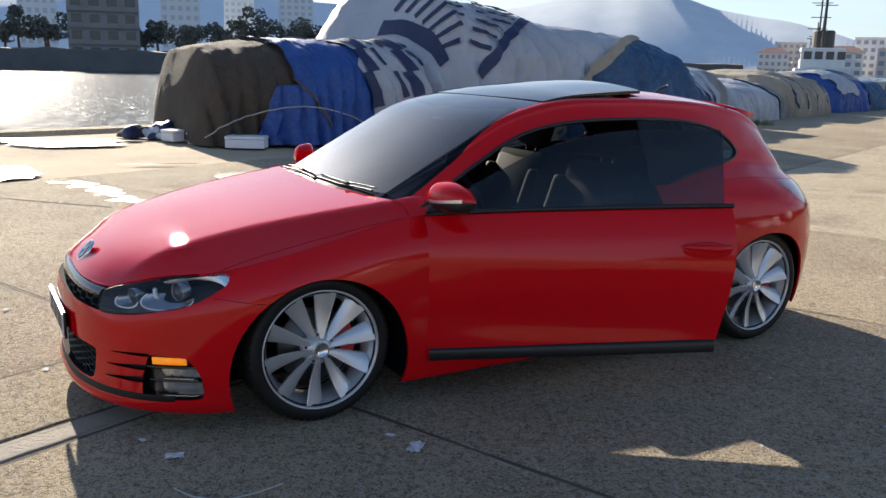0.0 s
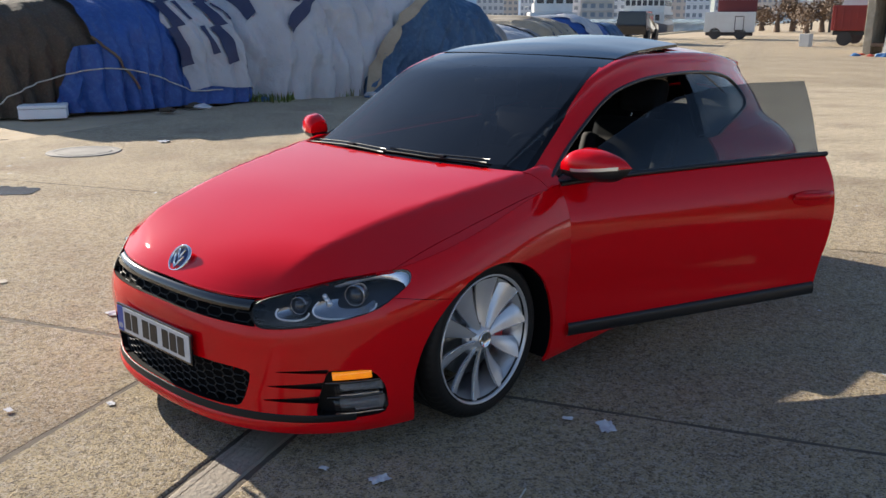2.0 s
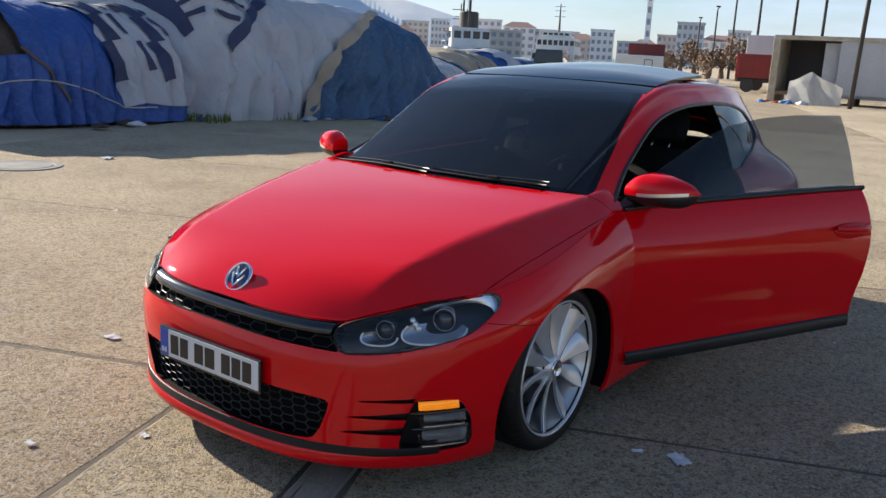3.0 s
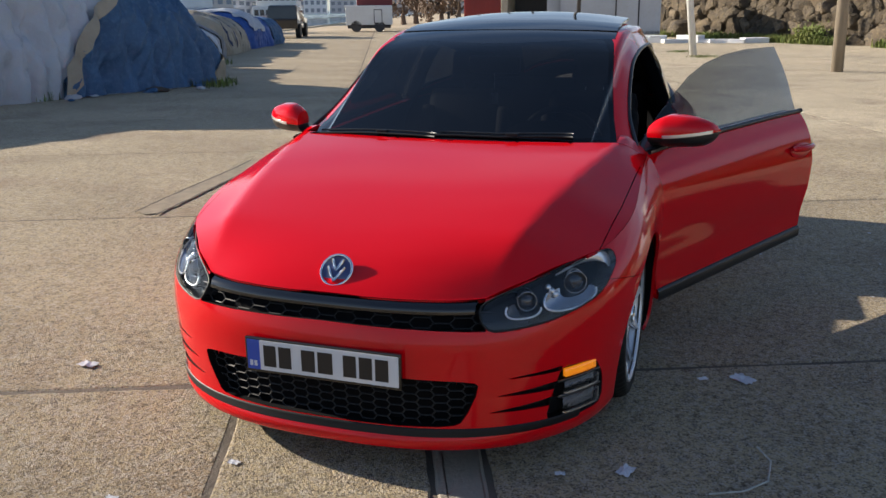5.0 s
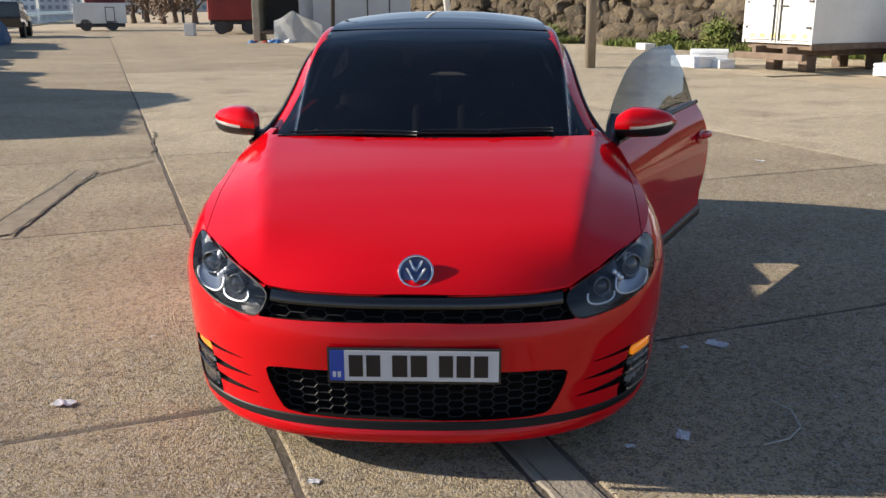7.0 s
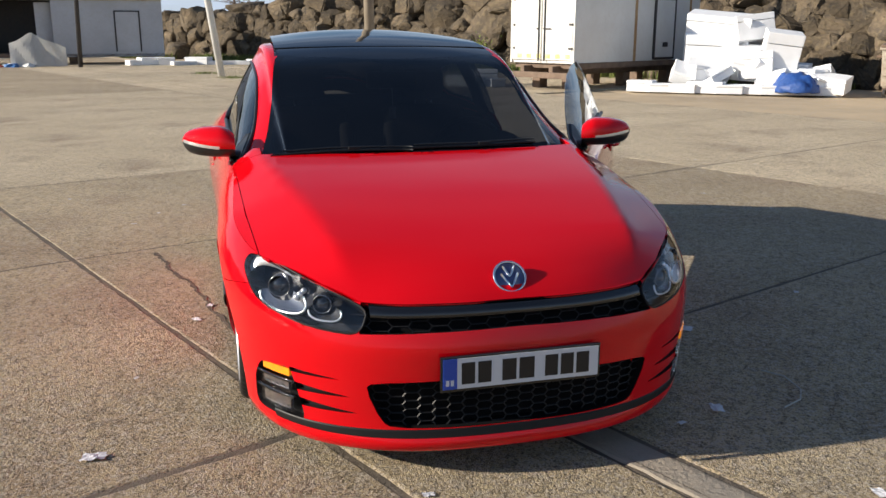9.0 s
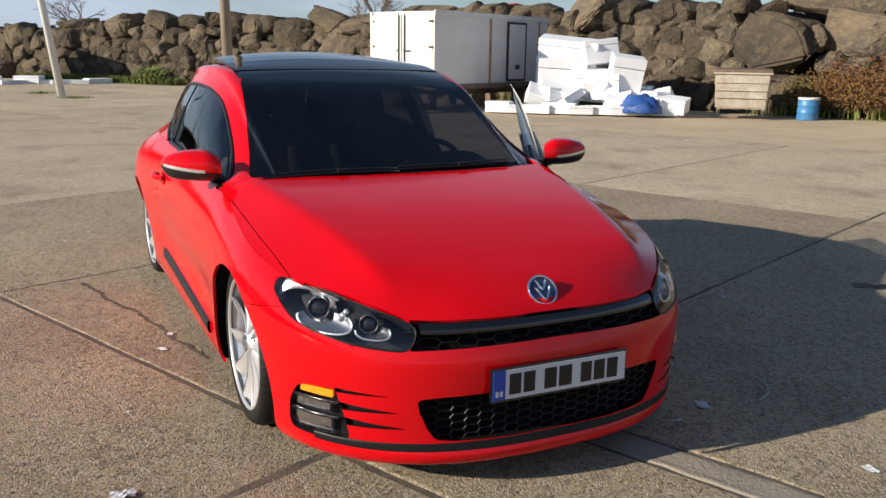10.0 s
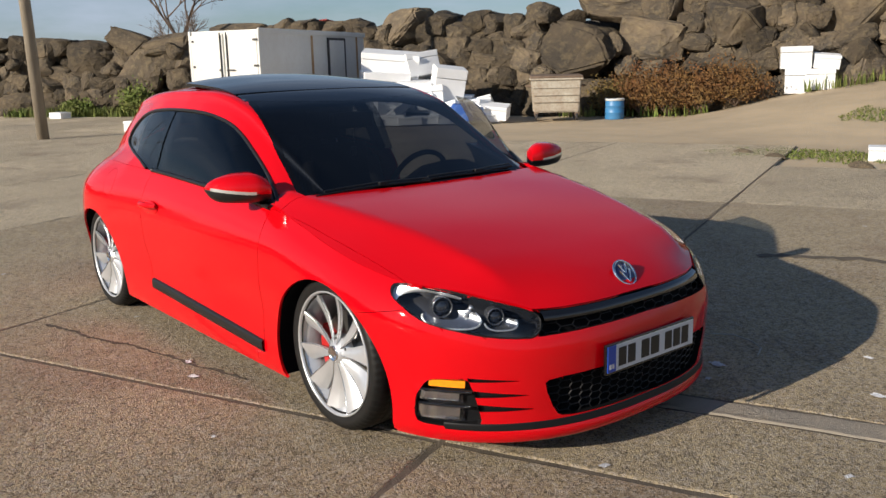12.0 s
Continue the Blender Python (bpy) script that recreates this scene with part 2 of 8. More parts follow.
M_OCHRE = mat("ochre_plaster", (0.44, 0.31, 0.20), 0.85, dark=(0.33, 0.24, 0.17), scale=0.2, amount=0.6)
M_GREYWALL = mat("grey_render", (0.26, 0.255, 0.25), 0.9, dark=(0.18, 0.18, 0.175), scale=0.2, amount=0.6)
M_ROOFTILE = mat("clay_roof", (0.26, 0.11, 0.07), 0.85, dark=(0.17, 0.08, 0.055), scale=0.5, amount=0.6)
M_WINDOW = mat("far_window_glass", (0.03, 0.035, 0.045), 0.12)
M_MAROON = mat("maroon_paint", (0.16, 0.018, 0.02), 0.55, dark=(0.11, 0.02, 0.02), scale=1.0, amount=0.6)
M_REDPAINT = mat("faded_red_paint", (0.34, 0.04, 0.03), 0.6, dark=(0.2, 0.035, 0.03), scale=1.2, amount=0.6)
M_NAVY = mat("navy_hull_paint", (0.02, 0.03, 0.07), 0.4, dark=(0.035, 0.04, 0.07), scale=0.4, amount=0.6)
M_BLUEDRUM = mat("blue_drum_paint", (0.035, 0.19, 0.42), 0.45, dark=(0.10, 0.25, 0.42), scale=5, amount=0.5)
M_LITTER = mat("torn_paper", (0.66, 0.66, 0.68), 0.8, dark=(0.45, 0.46, 0.5), scale=18, amount=0.6)
M_IRON = mat("cast_iron", (0.14, 0.135, 0.13), 0.7, dark=(0.24, 0.23, 0.21), scale=4, amount=0.6, bump=0.004, bump_scale=40)


# ---------------------------------------------------------------- builders
def mesh_from(bm, name, material=None, smooth=False):
    me = bpy.data.meshes.new(name)
    bm.normal_update()
    bm.to_mesh(me)
    bm.free()
    if material:
        me.materials.append(material)
    if smooth:
        for p in me.polygons:
            p.use_smooth = True
    return me


def thing(name, label, category, group="", kind="", loc=(0, 0, 0)):
    """An Empty at the base of a thing, which parents its parts."""
    ob = new(name)
    ob.location = loc
    ob.empty_display_size = 0.1
    return tagged(ob, label, category, group, kind)


def part(name, bm, material, parent=None, label="", smooth=False, loc=None):
    ob = new(name, mesh_from(bm, name, material, smooth))
    if parent:
        ob.parent = parent
    if loc:
        ob.location = loc
    return tagged(ob, label)


def solo(name, bm, material, label, category, group="", kind="", smooth=False, loc=(0, 0, 0), rot=(0, 0, 0)):
    ob = new(name, mesh_from(bm, name, material, smooth))
    ob.location = loc
    ob.rotation_euler = [radians(a) for a in rot]
    return tagged(ob, label, category, group, kind)


def xf(m, v):
    return m @ Vector(v)


def add_box(bm, lo, hi, m=None, bevel=0.0):
    """A box between two corners, moved by m, with its edges rounded."""
    tmp = bmesh.new()
    bmesh.ops.create_cube(tmp, size=1.0)
    for v in tmp.verts:
        v.co = Vector([lo[k] + (v.co[k] + 0.5) * (hi[k] - lo[k]) for k in range(3)])
    if bevel:
        bmesh.ops.bevel(tmp, geom=tmp.edges[:], offset=bevel, segments=2, affect="EDGES", profile=0.6)
    if m is not None:
        bmesh.ops.transform(tmp, matrix=m, verts=tmp.verts)
    merge(bm, tmp)


def merge(bm, other):
    me = bpy.data.meshes.new("tmp")
    other.to_mesh(me)
    other.free()
    bm.from_mesh(me)
    bpy.data.meshes.remove(me)


def box_bm(lo, hi, m=None, bevel=0.0):
    bm = bmesh.new()
    add_box(bm, lo, hi, m, bevel)
    return bm


def add_tube(bm, pts, radii, seg=8, cap=True):
    """A tapered tube through points."""
    pts = [Vector(p) for p in pts]
    if not hasattr(radii, "__len__"):
        radii = [radii] * len(pts)
    rings = []
    ref = Vector((0.13, 0.31, 0.94))
    for i, p in enumerate(pts):
        d = (pts[min(i + 1, len(pts) - 1)] - pts[max(i - 1, 0)]).normalized()
        if abs(d.dot(ref)) > 0.97:
            ref = Vector((1, 0.1, 0))
        a = d.cross(ref).normalized()
        b = d.cross(a)
        rings.append([bm.verts.new(p + radii[i] * (math.cos(2 * math.pi * k / seg) * a + math.sin(2 * math.pi * k / seg) * b)) for k in range(seg)])
    for r0, r1 in zip(rings, rings[1:]):
        for k in range(seg):
            bm.faces.new((r0[k], r0[(k + 1) % seg], r1[(k + 1) % seg], r1[k]))
    if cap:
        bm.faces.new(rings[0])
        bm.faces.new(list(reversed(rings[-1])))


def tube_bm(pts, radii, seg=8):
    bm = bmesh.new()
    add_tube(bm, pts, radii, seg)
    bmesh.ops.recalc_face_normals(bm, faces=bm.faces)
    return bm


def grid_faces(bm, rows, closed=False):
    """Quads between rows of vertices."""
    for a, b in zip(rows, rows[1:]):
        n = len(a)
        for k in range(n if closed else n - 1):
            quad = (a[k], a[(k + 1) % n], b[(k + 1) % n], b[k])
            if len(set(quad)) == 4:
                bm.faces.new(quad)


def lathe_bm(profile, seg=32, axis="Z"):
    """A solid of revolution from (radius, height) pairs."""
    bm = bmesh.new()
    rows = []
    for r, h in profile:
        row = []
        for k in range(seg):
            a = 2 * math.pi * k / seg
            c, s = r * math.cos(a), r * math.sin(a)
            row.append(bm.verts.new((c, s, h) if axis == "Z" else (c, h, s)))
        rows.append(row)
    grid_faces(bm, rows, closed=True)
    bmesh.ops.remove_doubles(bm, verts=bm.verts, dist=1e-6)
    bmesh.ops.recalc_face_normals(bm, faces=bm.faces)
    return bm


def lerp(a, b, t):
    return a + (b - a) * t


def curve_at(keys, x):
    """A smooth curve through (x, value) keys (monotone cubic)."""
    if x <= keys[0][0]:
        return keys[0][1]
    if x >= keys[-1][0]:
        return keys[-1][1]
    n = len(keys)
    for i in range(n - 1):
        if keys[i][0] <= x <= keys[i + 1][0]:
            break
    h = keys[i + 1][0] - keys[i][0]

    def slope(j):
        if j == 0 or j == n - 1:
            k = 0 if j == 0 else n - 2
            return (keys[k + 1][1] - keys[k][1]) / (keys[k + 1][0] - keys[k][0])
        a = (keys[j][1] - keys[j - 1][1]) / (keys[j][0] - keys[j - 1][0])
        b = (keys[j + 1][1] - keys[j][1]) / (keys[j + 1][0] - keys[j][0])
        return 0.0 if a * b <= 0 else 2 * a * b / (a + b)

    t = (x - keys[i][0]) / h
    m0, m1 = slope(i) * h, slope(i + 1) * h
    return (2 * t ** 3 - 3 * t * t + 1) * keys[i][1] + (t ** 3 - 2 * t * t + t) * m0 + (-2 * t ** 3 + 3 * t * t) * keys[i + 1][1] + (t ** 3 - t * t) * m1

# ---------------------------------------------------------------- ground and water
QD = Vector((0.955, 0.297, 0)).normalized()      # along the quay
QN = Vector((QD.y, -QD.x, 0))                    # out to sea
QUAY = 13.6


def quay(u, d, z=0.0):
    """A place u metres away along the quay and d metres towards the sea."""
    p = -u * QD + d * QN
    return Vector((p.x, p.y, z))


def earth_height(x, y):
    """The yard is flat; a dirt track climbs along the rock bank towards its far end."""
    along, away = (x + 9.6) * 0.86 + (y - 17.4) * 0.5, (x + 9.6) * 0.5 - (y - 17.4) * 0.86
    if y < 6 or along <= 0:
        return 0.0
    f = min(1.0, max(0.0, 1 - away / 9.0))
    return 1.5 * (1 - math.exp(-along / 5.5)) * f * f * (3 - 2 * f)


bm = bmesh.new()
us = [-900, -200, -60, -30] + [-24 + 2.0 * k for k in range(45)] + [75, 100, 200, 500, 1500]
ds = [QUAY, 12, 8, 4, 0] + [-2.0 * k for k in range(1, 26)] + [-70, -120, -300, -1500]
rows = []
for u in us:
    row = []
    for d in ds:
        p = quay(u, d)
        z = earth_height(p.x, p.y) - 0.035
        if p.y > 9 and d > -45 and abs(u) < 50:
            z += 0.03 * noise.noise(Vector((p.x * 0.6, p.y * 0.6, 1.3)))
        row.append(bm.verts.new((p.x, p.y, z)))
    rows.append(row)
grid_faces(bm, rows)
bmesh.ops.recalc_face_normals(bm, faces=bm.faces)
for f in bm.faces:
    if f.normal.z < 0:
        f.normal_flip()
solo("ground", bm, M_EARTH, "trodden earth and grit of the harbour yard", "ground", kind="structure", smooth=True)

bm = bmesh.new()
add_box(bm, (-1500, -0.6, -3.0), (900, 0.0, 0.02), None)
ob = solo("quay_edge", bm, M_CONCRETE, "worn concrete edge of the quay", "quay", kind="structure")
ob.matrix_world = Matrix.Translation(quay(0, QUAY + 0.6)) @ Matrix.Rotation(math.atan2(QD.y, QD.x), 4, "Z") @ Matrix.Translation((0, 0.0, 0))

def sea_level(u, d):
    """Short wind ripples, dying out with distance."""
    p = Vector((u * 1.1, d * 1.9, 0))
    k = max(0.0, 1 - (d - QUAY) / 90)
    return -1.3 + k * (0.06 * noise.noise(p) + 0.06 * noise.noise(p * 2.3 + Vector((3, 1, 7))) + 0.04 * noise.noise(p * 5.1))


bm = bmesh.new()
us = [-3000, -600, -120] + [-40 + 0.36 * k for k in range(230)] + [60, 120, 600, 3000]
ds = [QUAY + 0.24 * k * (1 + k * 0.018) for k in range(110)] + [130, 200, 600, 3000]
rows = [[bm.verts.new(quay(u, d, sea_level(u, d))) for d in ds] for u in us]
grid_faces(bm, rows)
for f in bm.faces:
    f.normal_update()
    if f.normal.z < 0:
        f.normal_flip()
solo("water", bm, M_SEA, "rippled harbour water glittering against the sun", "water", kind="structure", smooth=True)

# ---------------------------------------------------------------- concrete slabs of the yard
E1 = Vector((-0.387, 0.922, 0)).normalized()
E2 = Vector((0.922, 0.387, 0)).normalized()
SLAB_W, SLAB_L = 3.0, 6.29
A0, B0 = 1.31, -1.21
GAP = 0.007


def slab_place(a, b, z=0.0):
    p = a * E2 + b * E1
    return Vector((p.x, p.y, z))


SLAB_TURN = math.atan2(E2.y, E2.x)


def slab_bm(w, l, seed):
    """A slab with chipped, slightly wandering edges."""
    rnd = random.Random(seed)
    bm = bmesh.new()
    pts = []
    for (x0, y0), (x1, y1), n in (((0, 0), (w, 0), 8), ((w, 0), (w, l), 14), ((w, l), (0, l), 8), ((0, l), (0, 0), 14)):
        n *= 4
        for k in range(n):
            t = k / n
            j = 0.0 if k == 0 else 0.006
            pts.append((lerp(x0, x1, t) + rnd.uniform(-j, j), lerp(y0, y1, t) + rnd.uniform(-j, j)))
    g = GAP

    def wob(t):
        q = noise.noise(Vector((t * 2.2, seed, 0))) * 0.009 + noise.noise(Vector((t * 9.0, seed, 5))) * 0.007
        return max(0.0, q + 0.003 + rnd.uniform(0, 0.004))

    top = [bm.verts.new((min(max(x, g), w - g) if True else x, min(max(y, g), l - g), 0)) for x, y in pts]
    for v, (x, y) in zip(top, pts):
        if x < g * 3:
            v.co.x = g + wob(v.co.y)
        if x > w - g * 3:
            v.co.x = w - g - wob(v.co.y + 9)
        if y < g * 3:
            v.co.y = g + wob(v.co.x + 20)
        if y > l - g * 3:
            v.co.y = l - g - wob(v.co.x + 31)
    cx, cy = w / 2, l / 2
    inner = [bm.verts.new((cx + (v.co.x - cx) * (1 - 0.009 / cx), cy + (v.co.y - cy) * (1 - 0.009 / cy), 0.0)) for v in top]
    for v in top:
        v.co.z = -0.005
    low = [bm.verts.new((v.co.x, v.co.y, -0.06)) for v in top]
    bm.faces.new(inner)
    grid_faces(bm, [inner, top, low], closed=True)
    bmesh.ops.recalc_face_normals(bm, faces=bm.faces)
    return bm


pavement = thing("pavement", "worn sunlit concrete slabs of the harbour yard with dark joints", "pavement", kind="structure")
slab_meshes = [mesh_from(slab_bm(SLAB_W, SLAB_L, 40 + k), "slab", M_CONCRETE) for k in range(4)]
pale_meshes = [mesh_from(slab_bm(SLAB_W, SLAB_L, 70 + k), "slab", M_PALESLAB) for k in range(3)]
short_mesh = mesh_from(slab_bm(SLAB_W, SLAB_L - 0.87, 50), "slab", M_CONCRETE)
half_mesh = mesh_from(slab_bm(SLAB_W, 3.3, 76), "slab", M_PALESLAB)
first_mesh = mesh_from(slab_bm(SLAB_W, 0.69, 51), "slab", M_CONCRETE)
rnd = random.Random(5)


def on_yard(p):
    if p.dot(QN) > QUAY - 3.6:
        return False
    if p.x > -16 and p.y > (7.7 + 0.25 * (p.x + 4) if p.x > -6 else 8.2 + 0.42 * (p.x + 8)):
        return False
    return -62 < p.x < 14 and p.y < 14


def lay(mesh, a, b, z):
    ob = new("slab", mesh)
    ob.parent = pavement
    ob.location = slab_place(a, b, z)
    ob.rotation_euler = (rnd.uniform(-0.0006, 0.0006), rnd.uniform(-0.0006, 0.0006), SLAB_TURN)
    return ob


for i in range(-24, 7):
    for j in range(-8, 6):
        a, b = A0 + i * SLAB_W, B0 + j * SLAB_L
        c = slab_place(a + SLAB_W / 2, b + SLAB_L / 2)
        if not on_yard(c):
            if on_yard(slab_place(a + SLAB_W / 2, b + 0.9)) and c.y > 4:
                lay(half_mesh, a, b, -0.002)
            continue
        z = rnd.uniform(-0.003, 0.0)
        if i == 0 and j == 0:
            # one bay is split by a mortar strip
            lay(first_mesh, a, b, 0.0)
            lay(short_mesh, a, b + 0.87, -0.001)
            strip = solo("mortar_strip", slab_bm(SLAB_W, 0.18, 60), M_STRIP, "pale mortar strip between two concrete slabs", "strip", kind="structure")
            strip.location = slab_place(a, b + 0.69, 0.0)
            strip.rotation_euler = (0, 0, SLAB_TURN)
        else:
            # paler bays towards the bank and the far yard
            lay(pale_meshes[(i * 3 + j) % 3] if c.y > 3.4 or (c.x < -5 and c.y > -5) else slab_meshes[(i * 3 + j) % 4], a, b, z)

# earth that fills the joints, just under the slabs' tops
bm = bmesh.new()
for i in range(-24, 7):
    for j in range(-8, 6):
        a, b = A0 + i * SLAB_W, B0 + j * SLAB_L
        if on_yard(slab_place(a + SLAB_W / 2, b + SLAB_L / 2)):
            bm.faces.new([bm.verts.new(slab_place(a + p * SLAB_W, b + q * SLAB_L, -0.0065)) for p, q in ((0, 0), (1, 0), (1, 1), (0, 1))])
bmesh.ops.remove_doubles(bm, verts=bm.verts, dist=1e-3)
bmesh.ops.recalc_face_normals(bm, faces=bm.faces)
part("joint_fill", bm, M_JOINT, pavement, "dark earth in the joints")


def wander_strip(p0, p1, width, z, seed, n=26, ragged=0.3):
    """A ragged flat strip between two places on the ground."""
    rn = random.Random(seed)
    bm = bmesh.new()
    p0, p1 = Vector((*p0, 0)), Vector((*p1, 0))
    d = (p1 - p0).normalized()
    s = Vector((-d.y, d.x, 0))
    rows = []
    off = 0.0
    for k in range(n + 1):
        off += rn.uniform(-1, 1) * width * ragged
        off *= 0.85
        p = lerp(p0, p1, k / n) + s * off
        w = width * rn.uniform(1 - ragged, 1 + ragged) * (0.15 if k in (0, n) else 1)
        rows.append([bm.verts.new((*(p + s * w / 2).xy, z)), bm.verts.new((*(p - s * w / 2).xy, z))])
    grid_faces(bm, rows)
    bmesh.ops.recalc_face_normals(bm, faces=bm.faces)
    for f in bm.faces:
        if f.normal.z < 0:
            f.normal_flip()
    return bm


solo("bitumen_strip", wander_strip((-0.70, -2.90), (-3.05, -3.31), 0.20, 0.003, 3, 24, 0.06), M_TARSTRIP, "dark patched strip across a slab", "patch", kind="structure")
for k, off in enumerate((-0.105, 0.105)):
    solo("crack", wander_strip((-0.70 + 0.17 * off, -2.90 + off), (-3.05 + 0.17 * off, -3.31 + off), 0.022, 0.0045, 33 + k, 34, 0.4), M_JOINT, "dark open edge of a patched strip", "crack", group="cracks in the slabs", kind="structure")
solo("bitumen_strip", wander_strip((0.75, 3.18), (1.75, 3.72), 0.11, 0.004, 97, 26, 0.4), M_JOINT, "dark crumbling tar along a joint", "patch", kind="structure")
for k, (p0, p1, w) in enumerate((((-1.13, -1.30), (-0.35, -1.05), 0.022), ((-0.35, -1.05), (0.55, -0.86), 0.02), ((-2.4, -3.2), (-3.6, -2.9), 0.02),
                                 ((-3.9, -3.0), (-5.6, -3.6), 0.03), ((1.2, -5.0), (2.3, -6.2), 0.03))):
    solo("crack", wander_strip(p0, p1, w, 0.003, 20 + k, 30, 0.6), M_JOINT, "dark jagged crack in the concrete", "crack", group="cracks in the slabs", kind="structure")


def blob(cx, cy, rx, ry, z, seed, n=40, rough=0.35, turn=0.0):
    """A flat patch with a wandering outline."""
    bm = bmesh.new()
    vs = []
    for k in range(n):
        a = 2 * math.pi * k / n
        r = 1 + rough * noise.noise(Vector((math.cos(a) * 1.6 + seed * 3.1, math.sin(a) * 1.6, seed)))
        r += 0.4 * rough * noise.noise(Vector((math.cos(a) * 5 + seed, math.sin(a) * 5, seed)))
        x, y = rx * r * math.cos(a), ry * r * math.sin(a)
        vs.append(bm.verts.new((cx + x * math.cos(turn) - y * math.sin(turn), cy + x * math.sin(turn) + y * math.cos(turn), z)))
    bm.faces.new(vs)
    return bm


for k, (cx, cy, rx, ry) in enumerate(((0.75, -11.9, 1.0, 0.40), (1.5, -12.9, 1.7, 0.35), (0.0, -8.6, 0.5, 0.06), (2.5, -8.4, 0.95, 1.2))):
    solo("puddle", blob(cx, cy, rx, ry, 0.003, k + 1.0, rough=0.7, turn=-0.25), M_PUDDLE, "shallow puddle shining on the concrete", "puddle", group="puddles on the quay", kind="structure")
solo("puddle", wander_strip((1.5, -7.2), (0.85, -4.8), 0.26, 0.003, 91, 30, 0.5), M_PUDDLE, "long shallow puddle shining on the concrete", "puddle", group="puddles on the quay", kind="structure")
M_STAIN = mat("oil_stain", (0.20, 0.165, 0.125), 0.7, dark=(0.2, 0.18, 0.15), scale=4, amount=0.8)
for k, (cx, cy, rx, ry) in enumerate(((1.9, -2.35, 0.05, 0.03),)):
    solo("stain", blob(cx, cy, rx, ry, 0.004, k + 7.0, rough=0.6, turn=0.55), M_STAIN, "dark oily stain on the concrete", "stain", group="stains on the slabs", kind="structure")

# round manhole cover
bm = lathe_bm([(0.0, 0.006), (0.30, 0.006), (0.305, 0.0), (0.32, 0.0), (0.325, 0.005), (0.40, 0.005), (0.41, -0.01)], 40)
solo("manhole_cover", bm, M_IRON, "round iron manhole cover set in the slabs", "manhole", loc=(-0.72, -6.85, 0.002))

# ---------------------------------------------------------------- net heaps under tarpaulins
def heap_point(h, s, v, lift=0.0):
    """A place on a long rounded pile: s runs along the quay, v from the front foot over the top to the back."""
    u = lerp(h["u0"], h["u1"], s)
    seed, depth, drape = h["seed"], h["depth"], h.get("drape", 0.14)
    end = min(1.0, 4 * max(s, 0.0) * max(1 - s, 0.0) * h.get("blunt", 2.6)) ** 0.45
    c = math.cos(math.pi * v)
    sy = math.copysign(abs(c) ** h.get("flat", 0.55), c)
    sz = math.sin(math.pi * v) ** 0.62
    H = lerp(h["h0"], h["h1"], s) * (1 + h.get("hbump", 0.3) * noise.noise(Vector((u * 0.45, v * 1.6, seed * 7.7))))
    D = depth * (0.6 + 0.4 * end)
    d = lerp(h["f0"], h["f1"], s) + depth / 2 - sy * D / 2
    z = H * sz * end
    fold = drape * abs(math.sin(h.get("folds", 9.0) * s * math.pi * 1.7 + 3 * noise.noise(Vector((u * 0.8, z * 0.5, seed))))) * max(0, 1 - sz) ** 0.7
    # creases that run down the cloth, and smaller slanting ones
    crease = 0.12 * (0.5 - abs(noise.noise(Vector((u * 2.6 + z * 0.5, z * 0.35, seed + 4))))) + 0.075 * (0.5 - abs(noise.noise(Vector((u * 5.5 - z * 2.2, z * 1.3, seed + 9)))))
    crease += 0.05 * (0.5 - abs(noise.noise(Vector((u * 8.0 + z * 4.5, d * 3.0 - z * 2.0, seed + 13)))))
    lump = 0.15 * noise.noise(Vector((u * 0.9, d * 0.9, z + seed))) + 0.05 * noise.noise(Vector((u * 3.1, d * 3.1, z * 3.1 + seed)))
    out = fold + lump + crease * h.get("crease", 1.0)
    d -= (out + lift) * sy
    z += (0.6 * lump + 0.4 * crease) * sz + lift * max(sz, 0.25)
    u += h.get("skew", 0.0) * (d - h["f0"]) * (1 - s)
    return quay(u, d, max(z, 0.0))


def heap_bm(h, s0=0.0, s1=1.0, v0=0.0, v1=1.0, lift=0.0, slope=0.0, nu=170, nv=110):
    bm = bmesh.new()
    rows = []
    rag = 1.0 if lift else 0.0
    span = h["u1"] - h["u0"]
    for i in range(nu + 1):
        row = []
        for j in range(nv + 1):
            v = lerp(v0, v1, j / nv)
            n0, n1 = (noise.noise(Vector((v * 11, q, h["seed"] * 3))) * 0.22 * rag / span for q in (s0 * 9, s1 * 7 + 5))
            s = lerp(min(s0 + slope * v, s1 - 0.01) + n0, s1 + (n1 if s1 < 0.97 else 0), i / nu)
            v += rag * 0.02 * noise.noise(Vector((s * span * 1.3, v0 * 5, h["seed"]))) * (1 if v0 > 0 else j / nv)
            row.append(bm.verts.new(heap_point(h, s, max(v, 0.0), lift)))
        rows.append(row)
    grid_faces(bm, rows)
    bmesh.ops.recalc_face_normals(bm, faces=bm.faces)
    return bm


def cloth_stripe(h, ends, width, lift, n=28):
    """A printed band on the cover between two places (s, v)."""
    (sa, va), (sb, vb) = ends
    bm = bmesh.new()
    ds, dv = sb - sa, vb - va
    span = h["u1"] - h["u0"]
    tall = 2.6 * (h["h0"] + h["h1"]) / 2
    lx, ly = ds * span, dv * tall
    L = math.hypot(lx, ly) or 1.0
    ox, oy = -ly / L * width / 2 / span, lx / L * width / 2 / tall
    rows = []
    for k in range(n + 1):
        s, v = lerp(sa, sb, k / n), lerp(va, vb, k / n)
        rows.append([bm.verts.new(heap_point(h, s + ox * q, max(0.0, v + oy * q), lift)) for q in (-1, 0, 1)])
    grid_faces(bm, rows)
    bmesh.ops.recalc_face_normals(bm, faces=bm.faces)
    return bm


